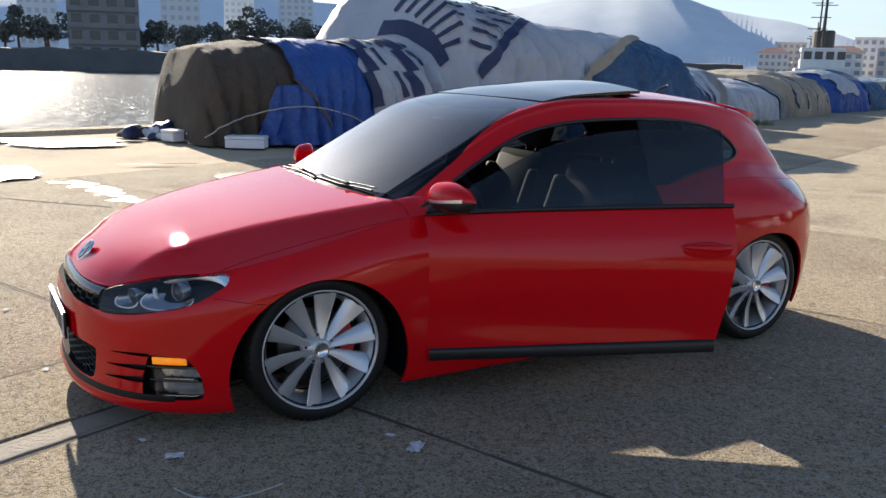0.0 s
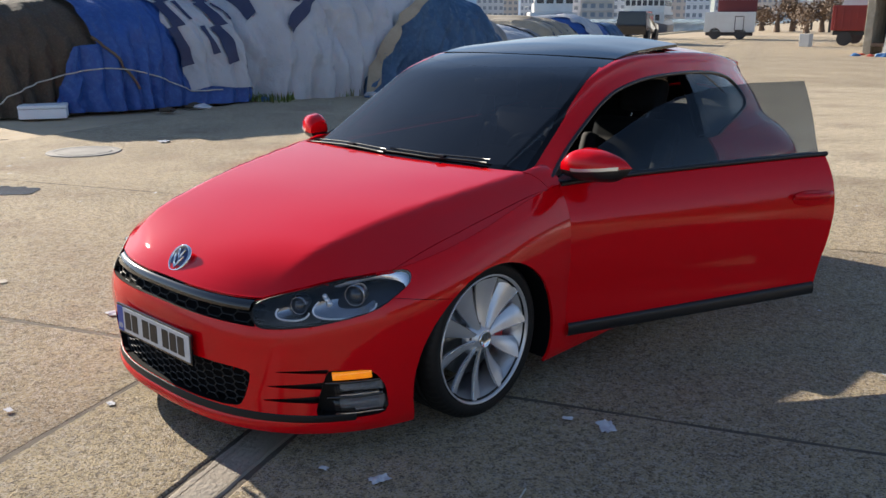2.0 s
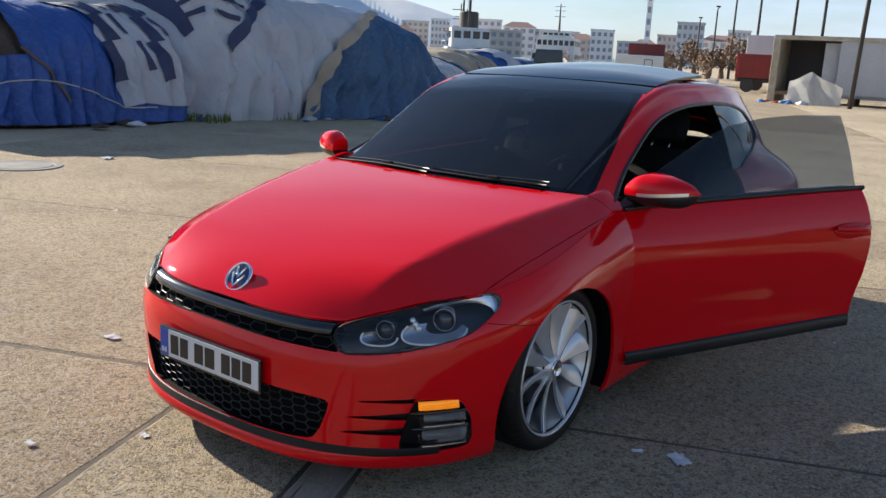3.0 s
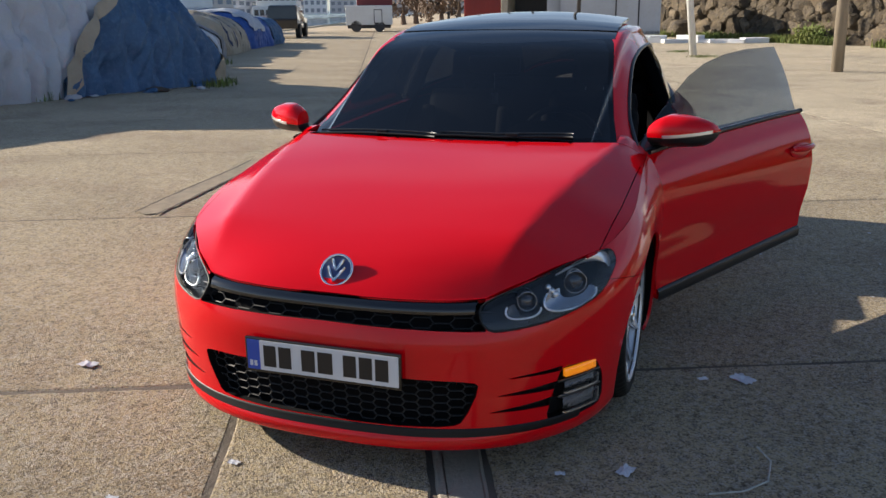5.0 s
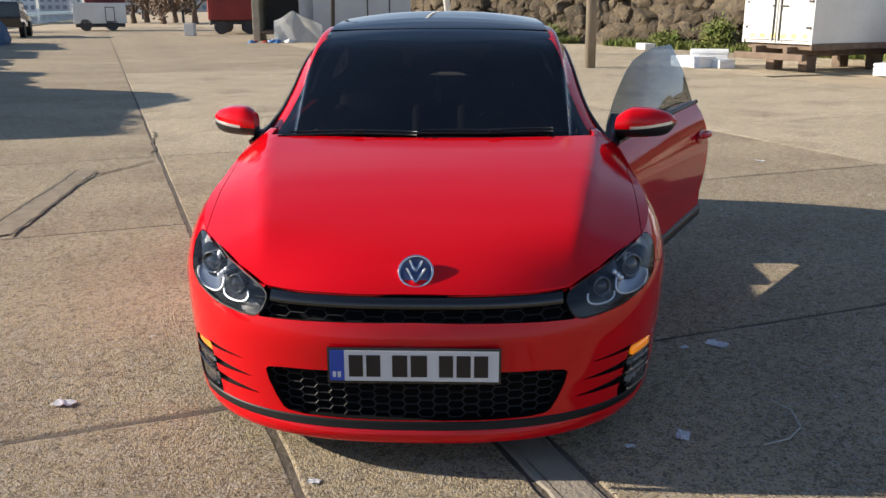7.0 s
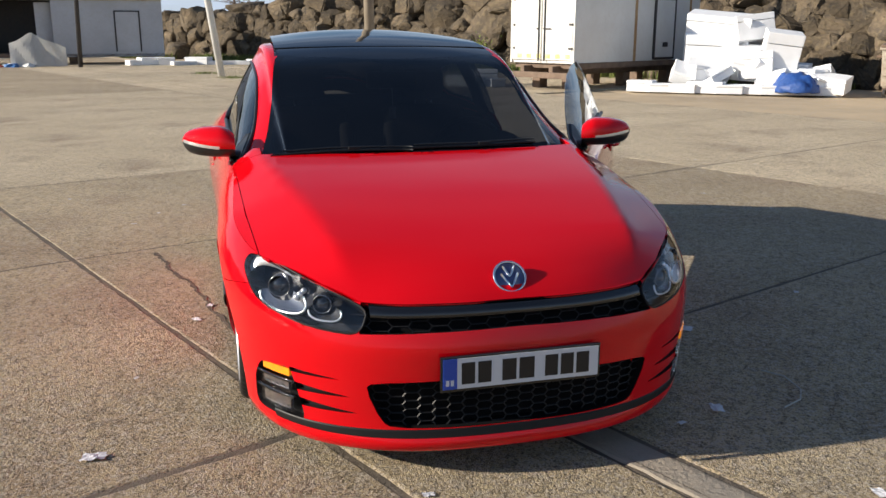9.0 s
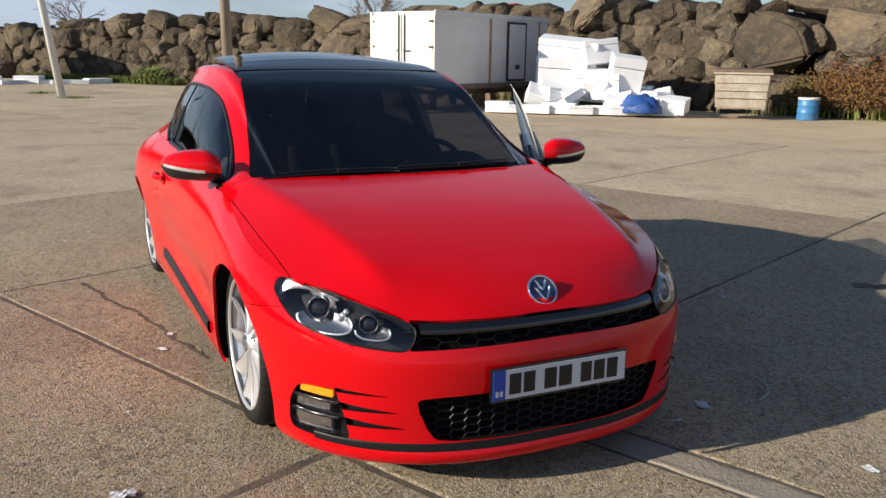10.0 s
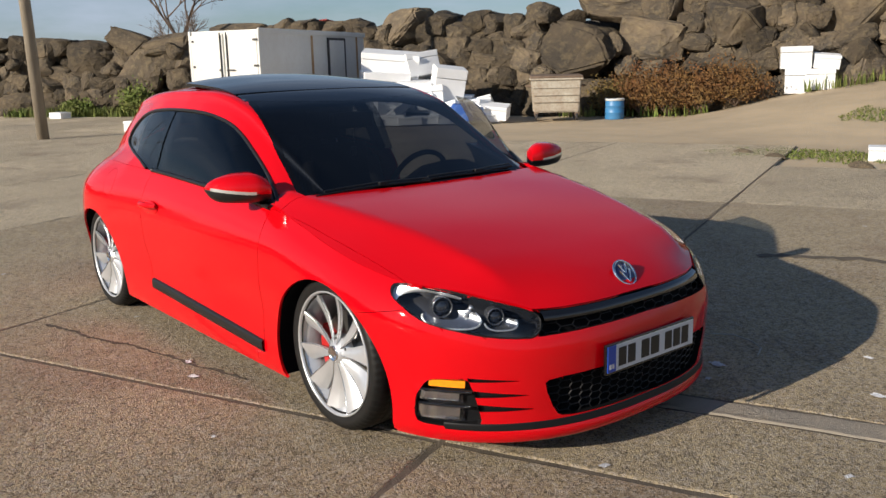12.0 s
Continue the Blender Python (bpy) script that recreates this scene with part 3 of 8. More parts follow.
def heap(label, h, base, covers=(), stripes=()):
    at = quay((h["u0"] + h["u1"]) / 2, h["f0"] + h["depth"] / 2)
    t = thing("net_heap", label, "net heap", "fishing net heaps along the quay", loc=at)

    def add(name, bm, m, lab=""):
        bmesh.ops.translate(bm, verts=bm.verts, vec=-at)
        part(name, bm, m, t, lab, smooth=True)

    add("cover", heap_bm(h), base)
    for m, lab, s0, s1, v0, v1, lift, slope in covers:
        add("tarpaulin", heap_bm(h, s0, s1, v0, v1, lift, slope, 110, 84), m, lab)
    for m, ends, width, lift in stripes:
        add("stripe", cloth_stripe(h, ends, width, lift), m)
    return t


long_heap = dict(u0=4.35, u1=8.5, f0=10.15, f1=8.3, depth=3.6, h0=1.55, h1=1.75, seed=1.0, hbump=0.12, blunt=3.0, skew=0.28, flat=0.5, crease=0.9)
flap = []
for k in range(6):
    s = 0.70 + 0.05 * k
    for q in range(3):
        if k in (0, 3) or (q + k) % 3:
            v_a, v_b = 0.44 - 0.125 * q, 0.44 - 0.125 * (q + (1.0 if k in (0, 3) else 0.78))
            flap.append((M_NAVY_TARP, ((s - 0.06 * v_a, v_a), (s + 0.02 - 0.06 * v_b, v_b)), 0.17 if k in (0, 3) else 0.07, 0.155))
heap("net heap under brown felt, blue tarpaulin and a striped flap", long_heap, M_BROWN_TARP,
     ((M_BLUE_TARP, "blue tarpaulin draped over the heap", 0.42, 0.98, 0.0, 0.52, 0.09, -0.16), (M_BLUE_TARP, "blue tarpaulin skirt", 0.20, 0.60, 0.0, 0.13, 0.13, 0.9),
      (M_WHITE_TARP, "white and navy striped flap", 0.70, 0.99, 0.015, 0.50, 0.13, -0.14)), flap)
big_heap = dict(u0=8.2, u1=13.7, f0=8.6, f1=5.2, depth=4.4, h0=3.05, h1=1.75, seed=2.0, hbump=0.10, flat=0.70, blunt=2.2, crease=1.9)
ladder = [(M_NAVY_TARP, ((0.15, 0.08), (0.43, 0.36)), 0.15, 0.05), (M_NAVY_TARP, ((0.43, 0.36), (0.26, 0.46)), 0.13, 0.05), (M_NAVY_TARP, ((0.08, 0.14), (0.055, 0.46)), 0.13, 0.05)]
for k in range(7):
    v = 0.145 + 0.042 * k
    q = (v - 0.10) / 0.34
    sr = lerp(0.15, 0.43, min(1.0, q * 1.3))
    for a0, a1 in ((0.04, 0.40), (0.54, 0.94)):
        ladder.append((M_NAVY_TARP, ((lerp(0.07, sr, a0), v + 0.05 - 0.05 * a0), (lerp(0.07, sr, a1), v + 0.05 - 0.05 * a1)), 0.09, 0.054))
heap("tall heap of nets under a white tarpaulin printed with navy stripes", big_heap, M_WHITE_TARP,
     ((M_TEAL_TARP, "faded blue tarpaulin laced over the end", 0.38, 0.97, 0.0, 0.42, 0.07, 1.15), (M_BEIGE_TARP, "tan netting hanging in folds", 0.94, 0.998, 0.0, 0.47, 0.13, 0.0)),
     ladder + [(M_BEIGE_TARP, ((0.37, 0.0), (0.84, 0.40)), 0.16, 0.11)])
heap("heap of nets under pale tarpaulins strapped with black rope", dict(u0=13.9, u1=19.2, f0=6.9, f1=7.7, depth=4.6, h0=1.50, h1=1.40, seed=3.0), M_GREY_TARP,
     ((M_WHITE_TARP, "pale tarpaulin", 0.05, 0.75, 0.02, 0.5, 0.05, 0.0),), [(M_NAVY_TARP, ((0.2 + 0.12 * k, 0.02), (0.1 + 0.14 * k, 0.48)), 0.06, 0.08) for k in range(5)])
heap("low heap of nets under a worn white tarpaulin", dict(u0=19.0, u1=24.3, f0=7.7, f1=8.3, depth=4.4, h0=1.30, h1=1.25, seed=4.0), M_WHITE_TARP,
     ((M_GREY_TARP, "grey net end", 0.8, 0.98, 0.0, 0.5, 0.05, 0.0),))
heap("heap of nets under a stained beige tarpaulin", dict(u0=24.1, u1=29.6, f0=8.3, f1=8.7, depth=4.4, h0=1.45, h1=1.35, seed=5.0), M_BEIGE_TARP,
     (), [(M_NAVY_TARP, ((0.2 + 0.2 * k, 0.02), (0.16 + 0.2 * k, 0.5)), 0.05, 0.05) for k in range(4)])
heap("low heap of nets under blue and white tarpaulins", dict(u0=29.4, u1=36.5, f0=8.7, f1=8.8, depth=4.0, h0=1.25, h1=1.1, seed=6.0), M_BLUE_TARP,
     ((M_WHITE_TARP, "white tarpaulin", 0.1, 0.4, 0.1, 0.6, 0.05, 0.0), (M_TEAL_TARP, "faded blue tarpaulin", 0.55, 0.85, 0.0, 0.5, 0.05, 0.1)))
rope_pts = [heap_point(long_heap, 0.02 + 0.80 * k / 30, 0.012 + 0.052 * math.sin(math.pi * min(1.0, k / 26)), 0.15) for k in range(31)]
bm = bmesh.new()
add_tube(bm, rope_pts, 0.011, 6, False)
solo("rope", bm, M_ROPE, "pale rope slung across the blue tarpaulin", "rope", smooth=True)
bm = bmesh.new()
add_tube(bm, [heap_point(long_heap, 0.36 + 0.14 * k / 12, 0.15 - 0.13 * k / 12, 0.17) for k in range(13)], 0.022, 6, False)
solo("rope", bm, M_TWIG, "dark rope hanging down the blue tarpaulin", "rope", smooth=True)
# rags at the quay's edge
rnd = random.Random(8)
for k in range(9):
    bm = bmesh.new()
    bmesh.ops.create_icosphere(bm, subdivisions=3, radius=rnd.uniform(0.14, 0.30))
    for v in bm.verts:
        v.co = v.co * (1 + 0.7 * noise.noise(v.co * 5 + Vector((k * 3, 0, 0))))
        v.co.z = max(v.co.z * 0.75 + 0.06, 0)
    solo("rag", bm, (M_BROWN_TARP, M_GREY_TARP, M_NAVY_TARP, M_LITTER)[k % 4], "crumpled dirty rag dumped at the quay's edge", "rag", "rags by the net heap", loc=(-0.75 + rnd.uniform(-0.4, 0.4), -12.9 + rnd.uniform(-0.4, 0.4), 0), smooth=True)
# rubbish along the foot of the heaps
for k in range(46):
    u = rnd.uniform(6.0, 17.0)
    d = curve_at([(6, 9.2), (8, 8.7), (9, 8.0), (10.5, 7.1), (12.8, 5.7), (14.5, 6.4), (18, 7.2)], u) - rnd.uniform(-0.3, 0.7)
    bm = bmesh.new()
    bmesh.ops.create_icosphere(bm, subdivisions=2, radius=rnd.uniform(0.05, 0.16))
    for v in bm.verts:
        v.co = v.co * (1 + 0.8 * noise.noise(v.co * 9 + Vector((k * 3, 0, 0))))
        v.co.z = max(v.co.z * 0.4 + 0.02, 0)
    solo("scrap", bm, (M_WHITE_TARP, M_TEAL_TARP, M_BROWN_TARP, M_BROWN_TARP, M_LITTER)[k % 5], "torn scrap of sheet lying before the heaps", "scrap", "scraps before the net heaps", loc=quay(u, d))

# styrofoam fish boxes by the heap
def foam_bm(l, w, h, lid=False):
    bm = box_bm((-l / 2, -w / 2, 0), (l / 2, w / 2, h), None, 0.02)
    return bm


foam_mesh = {}


def foam(x, y, z, l, w, h, rz, tilt=0.0, group="discarded styrofoam fish boxes", label="white styrofoam fish box lying on the ground"):
    key = (round(l, 1), round(w, 1), round(h, 2))
    if key not in foam_mesh:
        bm = bmesh.new()
        t = 0.035
        add_box(bm, (-l / 2, -w / 2, 0), (l / 2, w / 2, h * 0.72), None, 0.015)
        add_box(bm, (-l / 2 - 0.008, -w / 2 - 0.008, h * 0.74), (l / 2 + 0.008, w / 2 + 0.008, h), None, 0.02)
        foam_mesh[key] = mesh_from(bm, "foam_box", M_FOAM)
    ob = new("foam_box", foam_mesh[key])
    ob.location = (x, y, z)
    ob.rotation_euler = (radians(tilt), radians(tilt * 0.6), radians(rz))
    return tagged(ob, label, "foam box", group)


foam(-1.12, -12.15, 0, 0.6, 0.4, 0.20, 20)
foam(-1.48, -11.75, 0, 0.55, 0.4, 0.22, 35, 6)
foam(-1.85, -10.55, 0, 0.66, 0.42, 0.20, -28)

# ---------------------------------------------------------------- bank of boulders
WALL = [(-50, -9.2), (-40, -1.4), (-28.6, 6.8), (-21.8, 11.0), (-13.2, 15.4), (-7.0, 19.0), (0, 24.5), (8, 32)]


def wall_at(s):
    """A place s metres along the foot of the bank, and its outward way."""
    for (x0, y0), (x1, y1) in zip(WALL, WALL[1:]):
        d = Vector((x1 - x0, y1 - y0, 0))
        if s <= d.length:
            d.normalize()
            return Vector((x0, y0, 0)) + s * d, Vector((d.y, -d.x, 0)), d
        s -= d.length
    return Vector((x1, y1, 0)), Vector((d.y, -d.x, 0)).normalized(), d.normalized()


WALL_LEN = sum(math.hypot(b[0] - a[0], b[1] - a[1]) for a, b in zip(WALL, WALL[1:]))


def rock_bm(seed):
    """A blocky quarry boulder, about 1 m each way: flat broken faces, worn edges, pitted skin."""
    rn = random.Random(seed)
    bm = bmesh.new()
    e = rn.uniform(0.45, 0.62)
    for k in range(26):
        v = Vector((rn.gauss(0, 1), rn.gauss(0, 1), rn.gauss(0, 1))).normalized()
        v = Vector([math.copysign(abs(c) ** e, c) for c in v])
        v *= rn.uniform(0.47, 0.56)
        bm.verts.new(v)
    r = bmesh.ops.convex_hull(bm, input=bm.verts)
    bmesh.ops.delete(bm, geom=[g for g in r["geom_interior"] if isinstance(g, bmesh.types.BMVert)], context="VERTS")
    bmesh.ops.dissolve_limit(bm, angle_limit=0.22, verts=bm.verts, edges=bm.edges)
    bmesh.ops.bevel(bm, geom=bm.edges[:], offset=0.035, segments=2, affect="EDGES")
    bmesh.ops.triangulate(bm, faces=bm.faces)
    for _ in range(2):
        bmesh.ops.subdivide_edges(bm, edges=[x for x in bm.edges if x.calc_length() > 0.10], cuts=1)
        bmesh.ops.triangulate(bm, faces=bm.faces)
    for v in bm.verts:
        p = v.co * 2.4 + Vector((seed * 5.3, 0, 0))
        v.co += v.co.normalized() * (0.07 * noise.noise(p) + 0.04 * noise.noise(p * 2.7) + 0.022 * noise.noise(p * 6.5))
    bmesh.ops.recalc_face_normals(bm, faces=bm.faces)
    for x in bm.edges:
        if len(x.link_faces) == 2 and x.calc_face_angle(0) > 0.55:
            x.smooth = False
    return bm


bank = thing("rock_bank", "breakwater bank of big brown and grey boulders", "rock bank", kind="structure")
rocks = [mesh_from(rock_bm(k + 1), "rock", M_ROCK, True) for k in range(18)]
rnd = random.Random(11)
s = 0.0


def bank_height(s):
    return curve_at([(0, 2.1), (12.8, 2.35), (26.5, 2.65), (34.6, 2.8), (44.3, 3.05), (51.5, 3.5), (60, 4.6), (75, 5.2)], s)


def foot_level(s):
    p = wall_at(s)[0]
    return earth_height(p.x, p.y)


def put_rock(s, out, z, size, turn=0.35):
    """One boulder: its middle's place along the bank, how far back and high it lies, its length, depth and height."""
    p, o, d = wall_at(s)
    ob = new("rock", rnd.choice(rocks))
    ob.parent = bank
    ob.location = p - o * out + Vector((0, 0, z))
    ob.scale = size
    flip = rnd.choice((0, math.pi))
    ob.rotation_euler = (flip + rnd.uniform(-turn, turn) * 0.5, rnd.uniform(-turn, turn), math.atan2(d.y, d.x) + rnd.uniform(-turn, turn) + rnd.choice((0, math.pi)))


covered = []
# courses of big boulders, fitted to one another, leaning back a little
level = {}
course = 0
while course < 5:
    s = rnd.uniform(-0.6, 0.4)
    while s < WALL_LEN:
        w = rnd.choice((0.7, 0.9, 1.2, 1.5, 1.8)) * rnd.uniform(0.9, 1.1) * (0.85 if s < 30 else 1.0)
        key = int((s + w / 2) * 2)
        z0 = max(level.get(key + q, -0.12 + foot_level(max(0.0, s))) for q in (-1, 0, 1))
        H = bank_height(max(0.0, s)) + rnd.uniform(-0.2, 0.25)
        h = min(w * rnd.uniform(0.62, 0.95), 1.5) * (1.0 if course else 0.9)
        if z0 < H - 0.45:
            h = min(h, max(0.5, H - z0))
            put_rock(s + w / 2, 0.35 + 0.20 * (z0 - foot_level(max(0.0, s))) + rnd.uniform(-0.12, 0.18), z0 + h / 2, (w * 1.16, rnd.uniform(1.2, 1.6), h * 1.20))
            covered.append((s + w / 2, z0 + h / 2, w * 0.54, h * 0.54))
            for q in range(int(s * 2), int((s + w) * 2) + 1):
                level[q] = max(level.get(q, -1.0), z0 + h * 0.97)
        s += w * 0.97
    course += 1
s = 0.0
while s < WALL_LEN:
    z = foot_level(s) + 0.15
    while z < bank_height(s) - 0.25:
        if not any(abs(s - a) < w and abs(z - b) < h for a, b, w, h in covered):
            w, h = rnd.uniform(0.6, 1.1), rnd.uniform(0.5, 0.85)
            put_rock(s, 0.30 + 0.18 * (z - foot_level(s)) + rnd.uniform(-0.1, 0.15), z, (w * 1.15, 1.0, h * 1.15))
            covered.append((s, z, w * 0.5, h * 0.5))
        z += 0.22
    s += 0.22
for k in range(50):
    s = rnd.uniform(0, WALL_LEN)
    q = rnd.uniform(0.28, 0.6)
    put_rock(s, rnd.uniform(-0.15, 0.3), foot_level(s) + rnd.choice((0.08, rnd.uniform(0.3, 2.2))), (q * 1.3, q, q), 0.8)

bm = bmesh.new()
rows = []
for k in range(121):
    s = WALL_LEN * k / 120
    p, o, d = wall_at(s)
    H = bank_height(s)
    row = []
    for out, z in ((0.75, -0.1), (0.95, 0.9), (1.25, H * 0.62), (1.8, H - 0.4), (5.0, H - 0.3), (9.0, H - 0.5), (16.0, -0.2)):
        j = 0.25 * noise.noise(Vector((s * 0.8, z, 3.0)))
        row.append(bm.verts.new(p - o * (out + j) + Vector((0, 0, z + j))))
    rows.append(row)
grid_faces(bm, rows)
bmesh.ops.recalc_face_normals(bm, faces=bm.faces)
part("rubble", bm, M_BANK, bank, "dark earth and rubble between the boulders", smooth=True)


# ---------------------------------------------------------------- grass, bushes
def blades_bm(places, height, width, seed, lean=0.5):
    """Many bent blades, each a narrow tapering strip."""
    rn = random.Random(seed)
    verts, faces = [], []
    for x, y, z in places:
        h = height * rn.uniform(0.5, 1.3)
        a = rn.uniform(0, 6.28)
        w = width * rn.uniform(0.6, 1.3)
        dx, dy = math.cos(a), math.sin(a)
        bend = lean * h * rn.uniform(0.2, 1)
        i = len(verts)
        verts += [(x - dy * w, y + dx * w, z), (x + dy * w, y - dx * w, z), (x - dy * w * 0.7 + dx * bend * 0.35, y + dx * w * 0.7 + dy * bend * 0.35, z + h * 0.6),
                  (x + dy * w * 0.7 + dx * bend * 0.35, y - dx * w * 0.7 + dy * bend * 0.35, z + h * 0.6), (x + dx * bend, y + dy * bend, z + h)]
        faces += [(i, i + 1, i + 3, i + 2), (i + 2, i + 3, i + 4)]
    return verts, faces


def stuff_from(name, verts, faces, material, label, category):
    me = bpy.data.meshes.new(name)
    me.from_pydata(verts, [], faces)
    me.materials.append(material)
    return tagged(new(name, me), label, category, kind="stuff")


rnd = random.Random(21)
places = []
for k in range(30000):
    s = rnd.uniform(0, WALL_LEN)
    p, o, d = wall_at(s)
    if noise.noise(Vector((s * 0.35, 0, 9))) < -0.15:
        continue
    out = rnd.uniform(-1.1, 0.25)
    if s > 36 and rnd.random() < 0.8:
        continue
    places.append((*(p - o * out).xy, foot_level(s) - 0.02))
stuff_from("bank_grass", *blades_bm(places, 0.30, 0.020, 1), M_GRASS, "green weeds along the foot of the boulders", "grass")
places = []
for k in range(3600):
    u = rnd.uniform(8.2, 20.5)
    d = curve_at([(8, 8.7), (9, 8.0), (10.5, 7.1), (12.8, 5.6), (14.5, 6.3), (18, 7.2), (21, 7.8)], u) - rnd.uniform(-0.3, 0.9) ** 2
    if noise.noise(Vector((u * 0.5, d * 0.8, 4))) < -0.12:
        continue
    places.append((*quay(u, d).xy, 0.0))
stuff_from("quay_grass", *blades_bm(places, 0.14, 0.012, 2), M_GRASS, "short green grass at the foot of the net heaps", "grass")
places = []
for k in range(30000):
    x, y = rnd.uniform(-4.6, 2.5), rnd.uniform(8.6, 16.2)
    near_patch = math.exp(-((y - 10.1 - 0.30 * (x + 2)) / 0.9) ** 2) * (1 if x > -3.4 else 0.3)
    far_patch = math.exp(-((y - 15.0) / 1.0) ** 2) * (1 if x > -4.3 else 0)
    if max(near_patch, far_patch) + 0.5 * noise.noise(Vector((x * 0.9, y * 0.9, 14))) + 0.4 * noise.noise(Vector((x * 3.1, y * 3.1, 3))) < 0.58:
        continue
    places.append((x, y, earth_height(x, y) - 0.03))
for cx, cy in ((-25.5, -0.9), (-22.6, -0.1)):
    for k in range(260):
        r, a = rnd.uniform(0, 0.8), rnd.uniform(0, 6.28)
        places.append((cx + r * math.cos(a), cy + 0.6 * r * math.sin(a), 0))
stuff_from("yard_grass", *blades_bm(places, 0.042, 0.010, 3, 1.2), M_GRASS, "patches of green grass on the dirt", "grass")


def bush(name, x, y, z, r, h, n, material, label, seed, leaf=0.07):
    rn = random.Random(seed)
    t = thing(name, label, "bush", loc=(x, y, z))
    bm = bmesh.new()
    tips = []
    for k in range(26):
        a, e = rn.uniform(0, 6.28), rn.uniform(0.5, 1.45)
        L = rn.uniform(0.6, 1.0)
        p = Vector((0, 0, 0))
        q = Vector((r * L * math.cos(a) * math.cos(e) * 1.3, r * L * math.sin(a) * math.cos(e) * 1.3, h * L * math.sin(e)))
        m = (p + q) / 2 + Vector((rn.uniform(-0.1, 0.1), rn.uniform(-0.1, 0.1), 0.1))
        add_tube(bm, [p, m, q], [0.018, 0.012, 0.004], 4, False)
        tips += [m, q, (m + q) / 2]
    part("stem", bm, M_TWIG, t)
    verts, faces = [], []
    for k in range(n):
        c = rn.choice(tips) + Vector((rn.gauss(0, 0.16), rn.gauss(0, 0.16), rn.gauss(0, 0.12)))
        if c.z < 0.02:
            c.z = 0.02
        u = Vector((rn.gauss(0, 1), rn.gauss(0, 1), rn.gauss(0, 1))).normalized() * leaf * rn.uniform(0.5, 1.2)
        w = u.orthogonal().normalized() * leaf * 0.4
        i = len(verts)
        verts += [c - u, c + w, c + u, c - w]
        faces.append((i, i + 1, i + 2, i + 3))
    me = bpy.data.meshes.new("foliage")
    me.from_pydata([tuple(v) for v in verts], [], faces)
    me.materials.append(material)
    ob = new("foliage", me)
    ob.parent = t
    return t


for k, (x, y, r, h) in enumerate(((-11.2, 15.95, 0.75, 1.0), (-10.5, 16.3, 0.9, 1.35), (-9.9, 16.7, 1.0, 1.5), (-9.1, 17.1, 1.0, 1.45), (-8.4, 17.45, 0.8, 0.95))):
    bush("bush", x, y, earth_height(x, y) - 0.03, r, h, 3400, M_DRYBUSH if k else M_OLIVE, "rust-brown dry bush growing before the boulders" if k else "olive-brown dry bush growing before the boulders", 60 + k, 0.045)
for k, (x, y, r, h) in enumerate(((-25.0, 8.35, 0.7, 0.95), (-27.3, 7.0, 0.6, 0.5), (-32.4, 3.4, 0.6, 0.6))):
    bush("bush", x, y, 0.0, r, h, 1500, M_GRASS, "green leafy bush at the foot of the boulders", 70 + k)


def bare_tree(x, y, z, h, seed, label):
    rn = random.Random(seed)
    t = thing("bare_tree", label, "tree", loc=(x, y, z))
    bm = bmesh.new()
    tw = bmesh.new()

    def grow(p, d, L, r, level):
        q = p + d * L
        m = p + d * L * 0.5 + Vector((rn.uniform(-1, 1), rn.uniform(-1, 1), 0)) * L * 0.06
        add_tube(bm if level < 2 else tw, [p, m, q], [r, r * 0.85, r * 0.65], 6 if level < 2 else 3, False)
        if level >= 5 or r < 0.004:
            return
        for k in range(rn.choice((2, 3, 3))):
            nd = (d + Vector((rn.gauss(0, 0.5), rn.gauss(0, 0.5), rn.gauss(0.05, 0.3)))).normalized()
            grow(lerp(m, q, rn.uniform(0.3, 1)), nd, L * rn.uniform(0.55, 0.85), r * 0.6, level + 1)

    for k in range(4):
        a = k * 1.6 + 0.4
        grow(Vector((0, 0, 0)), Vector((math.cos(a) * 0.55, math.sin(a) * 0.55, 1)).normalized(), h * 0.36, 0.05, 0)
    part("trunk", bm, M_TWIG, t)
    part("crown", tw, M_TWIG, t, "thin bare twigs")
    return t


bare_tree(-26.6, 10.6, 2.2, 3.8, 3, "bare leafless shrub tree on the boulder bank")
bare_tree(-25.6, 10.2, 1.6, 2.2, 5, "bare tangled shrub on the boulder bank")
bare_tree(-42.0, 1.2, 1.9, 2.4, 8, "small bare tree on the boulder bank")

# ---------------------------------------------------------------- poles
def pole(x, y, h, r0, r1, material, label, lean=(0, 0)):
    bm = bmesh.new()
    add_tube(bm, [(0, 0, -0.05), (lean[0] * 0.5, lean[1] * 0.5, h * 0.5), (lean[0], lean[1], h)], [r0, (r0 + r1) / 2, r1], 14)
    bmesh.ops.recalc_face_normals(bm, faces=bm.faces)
    return solo("pole", bm, material, label, "pole", loc=(x, y, 0), smooth=True)


pole(-16.9, 3.05, 9.0, 0.13, 0.10, M_POLE, "weathered wooden utility pole standing on the slabs", (-0.25, -0.1))
pole(-23.5, -0.4, 7.5, 0.11, 0.09, M_WHITE, "leaning white painted metal pole", (-0.3, -0.95))
pole(-31.6, -5.45, 9.0, 0.085, 0.07, M_DARKSTEEL, "slim dark pole before the trailer body", (0.1, 0.25))

# ---------------------------------------------------------------- truck box body
BOX_A = Vector((-14.75, 7.5, 0))
BOX_DIR = Vector((-0.473, 0.881, 0)).normalized()
BOX_M = Matrix.Translation(BOX_A) @ Matrix.Rotation(math.atan2(BOX_DIR.y, BOX_DIR.x), 4, "Z")
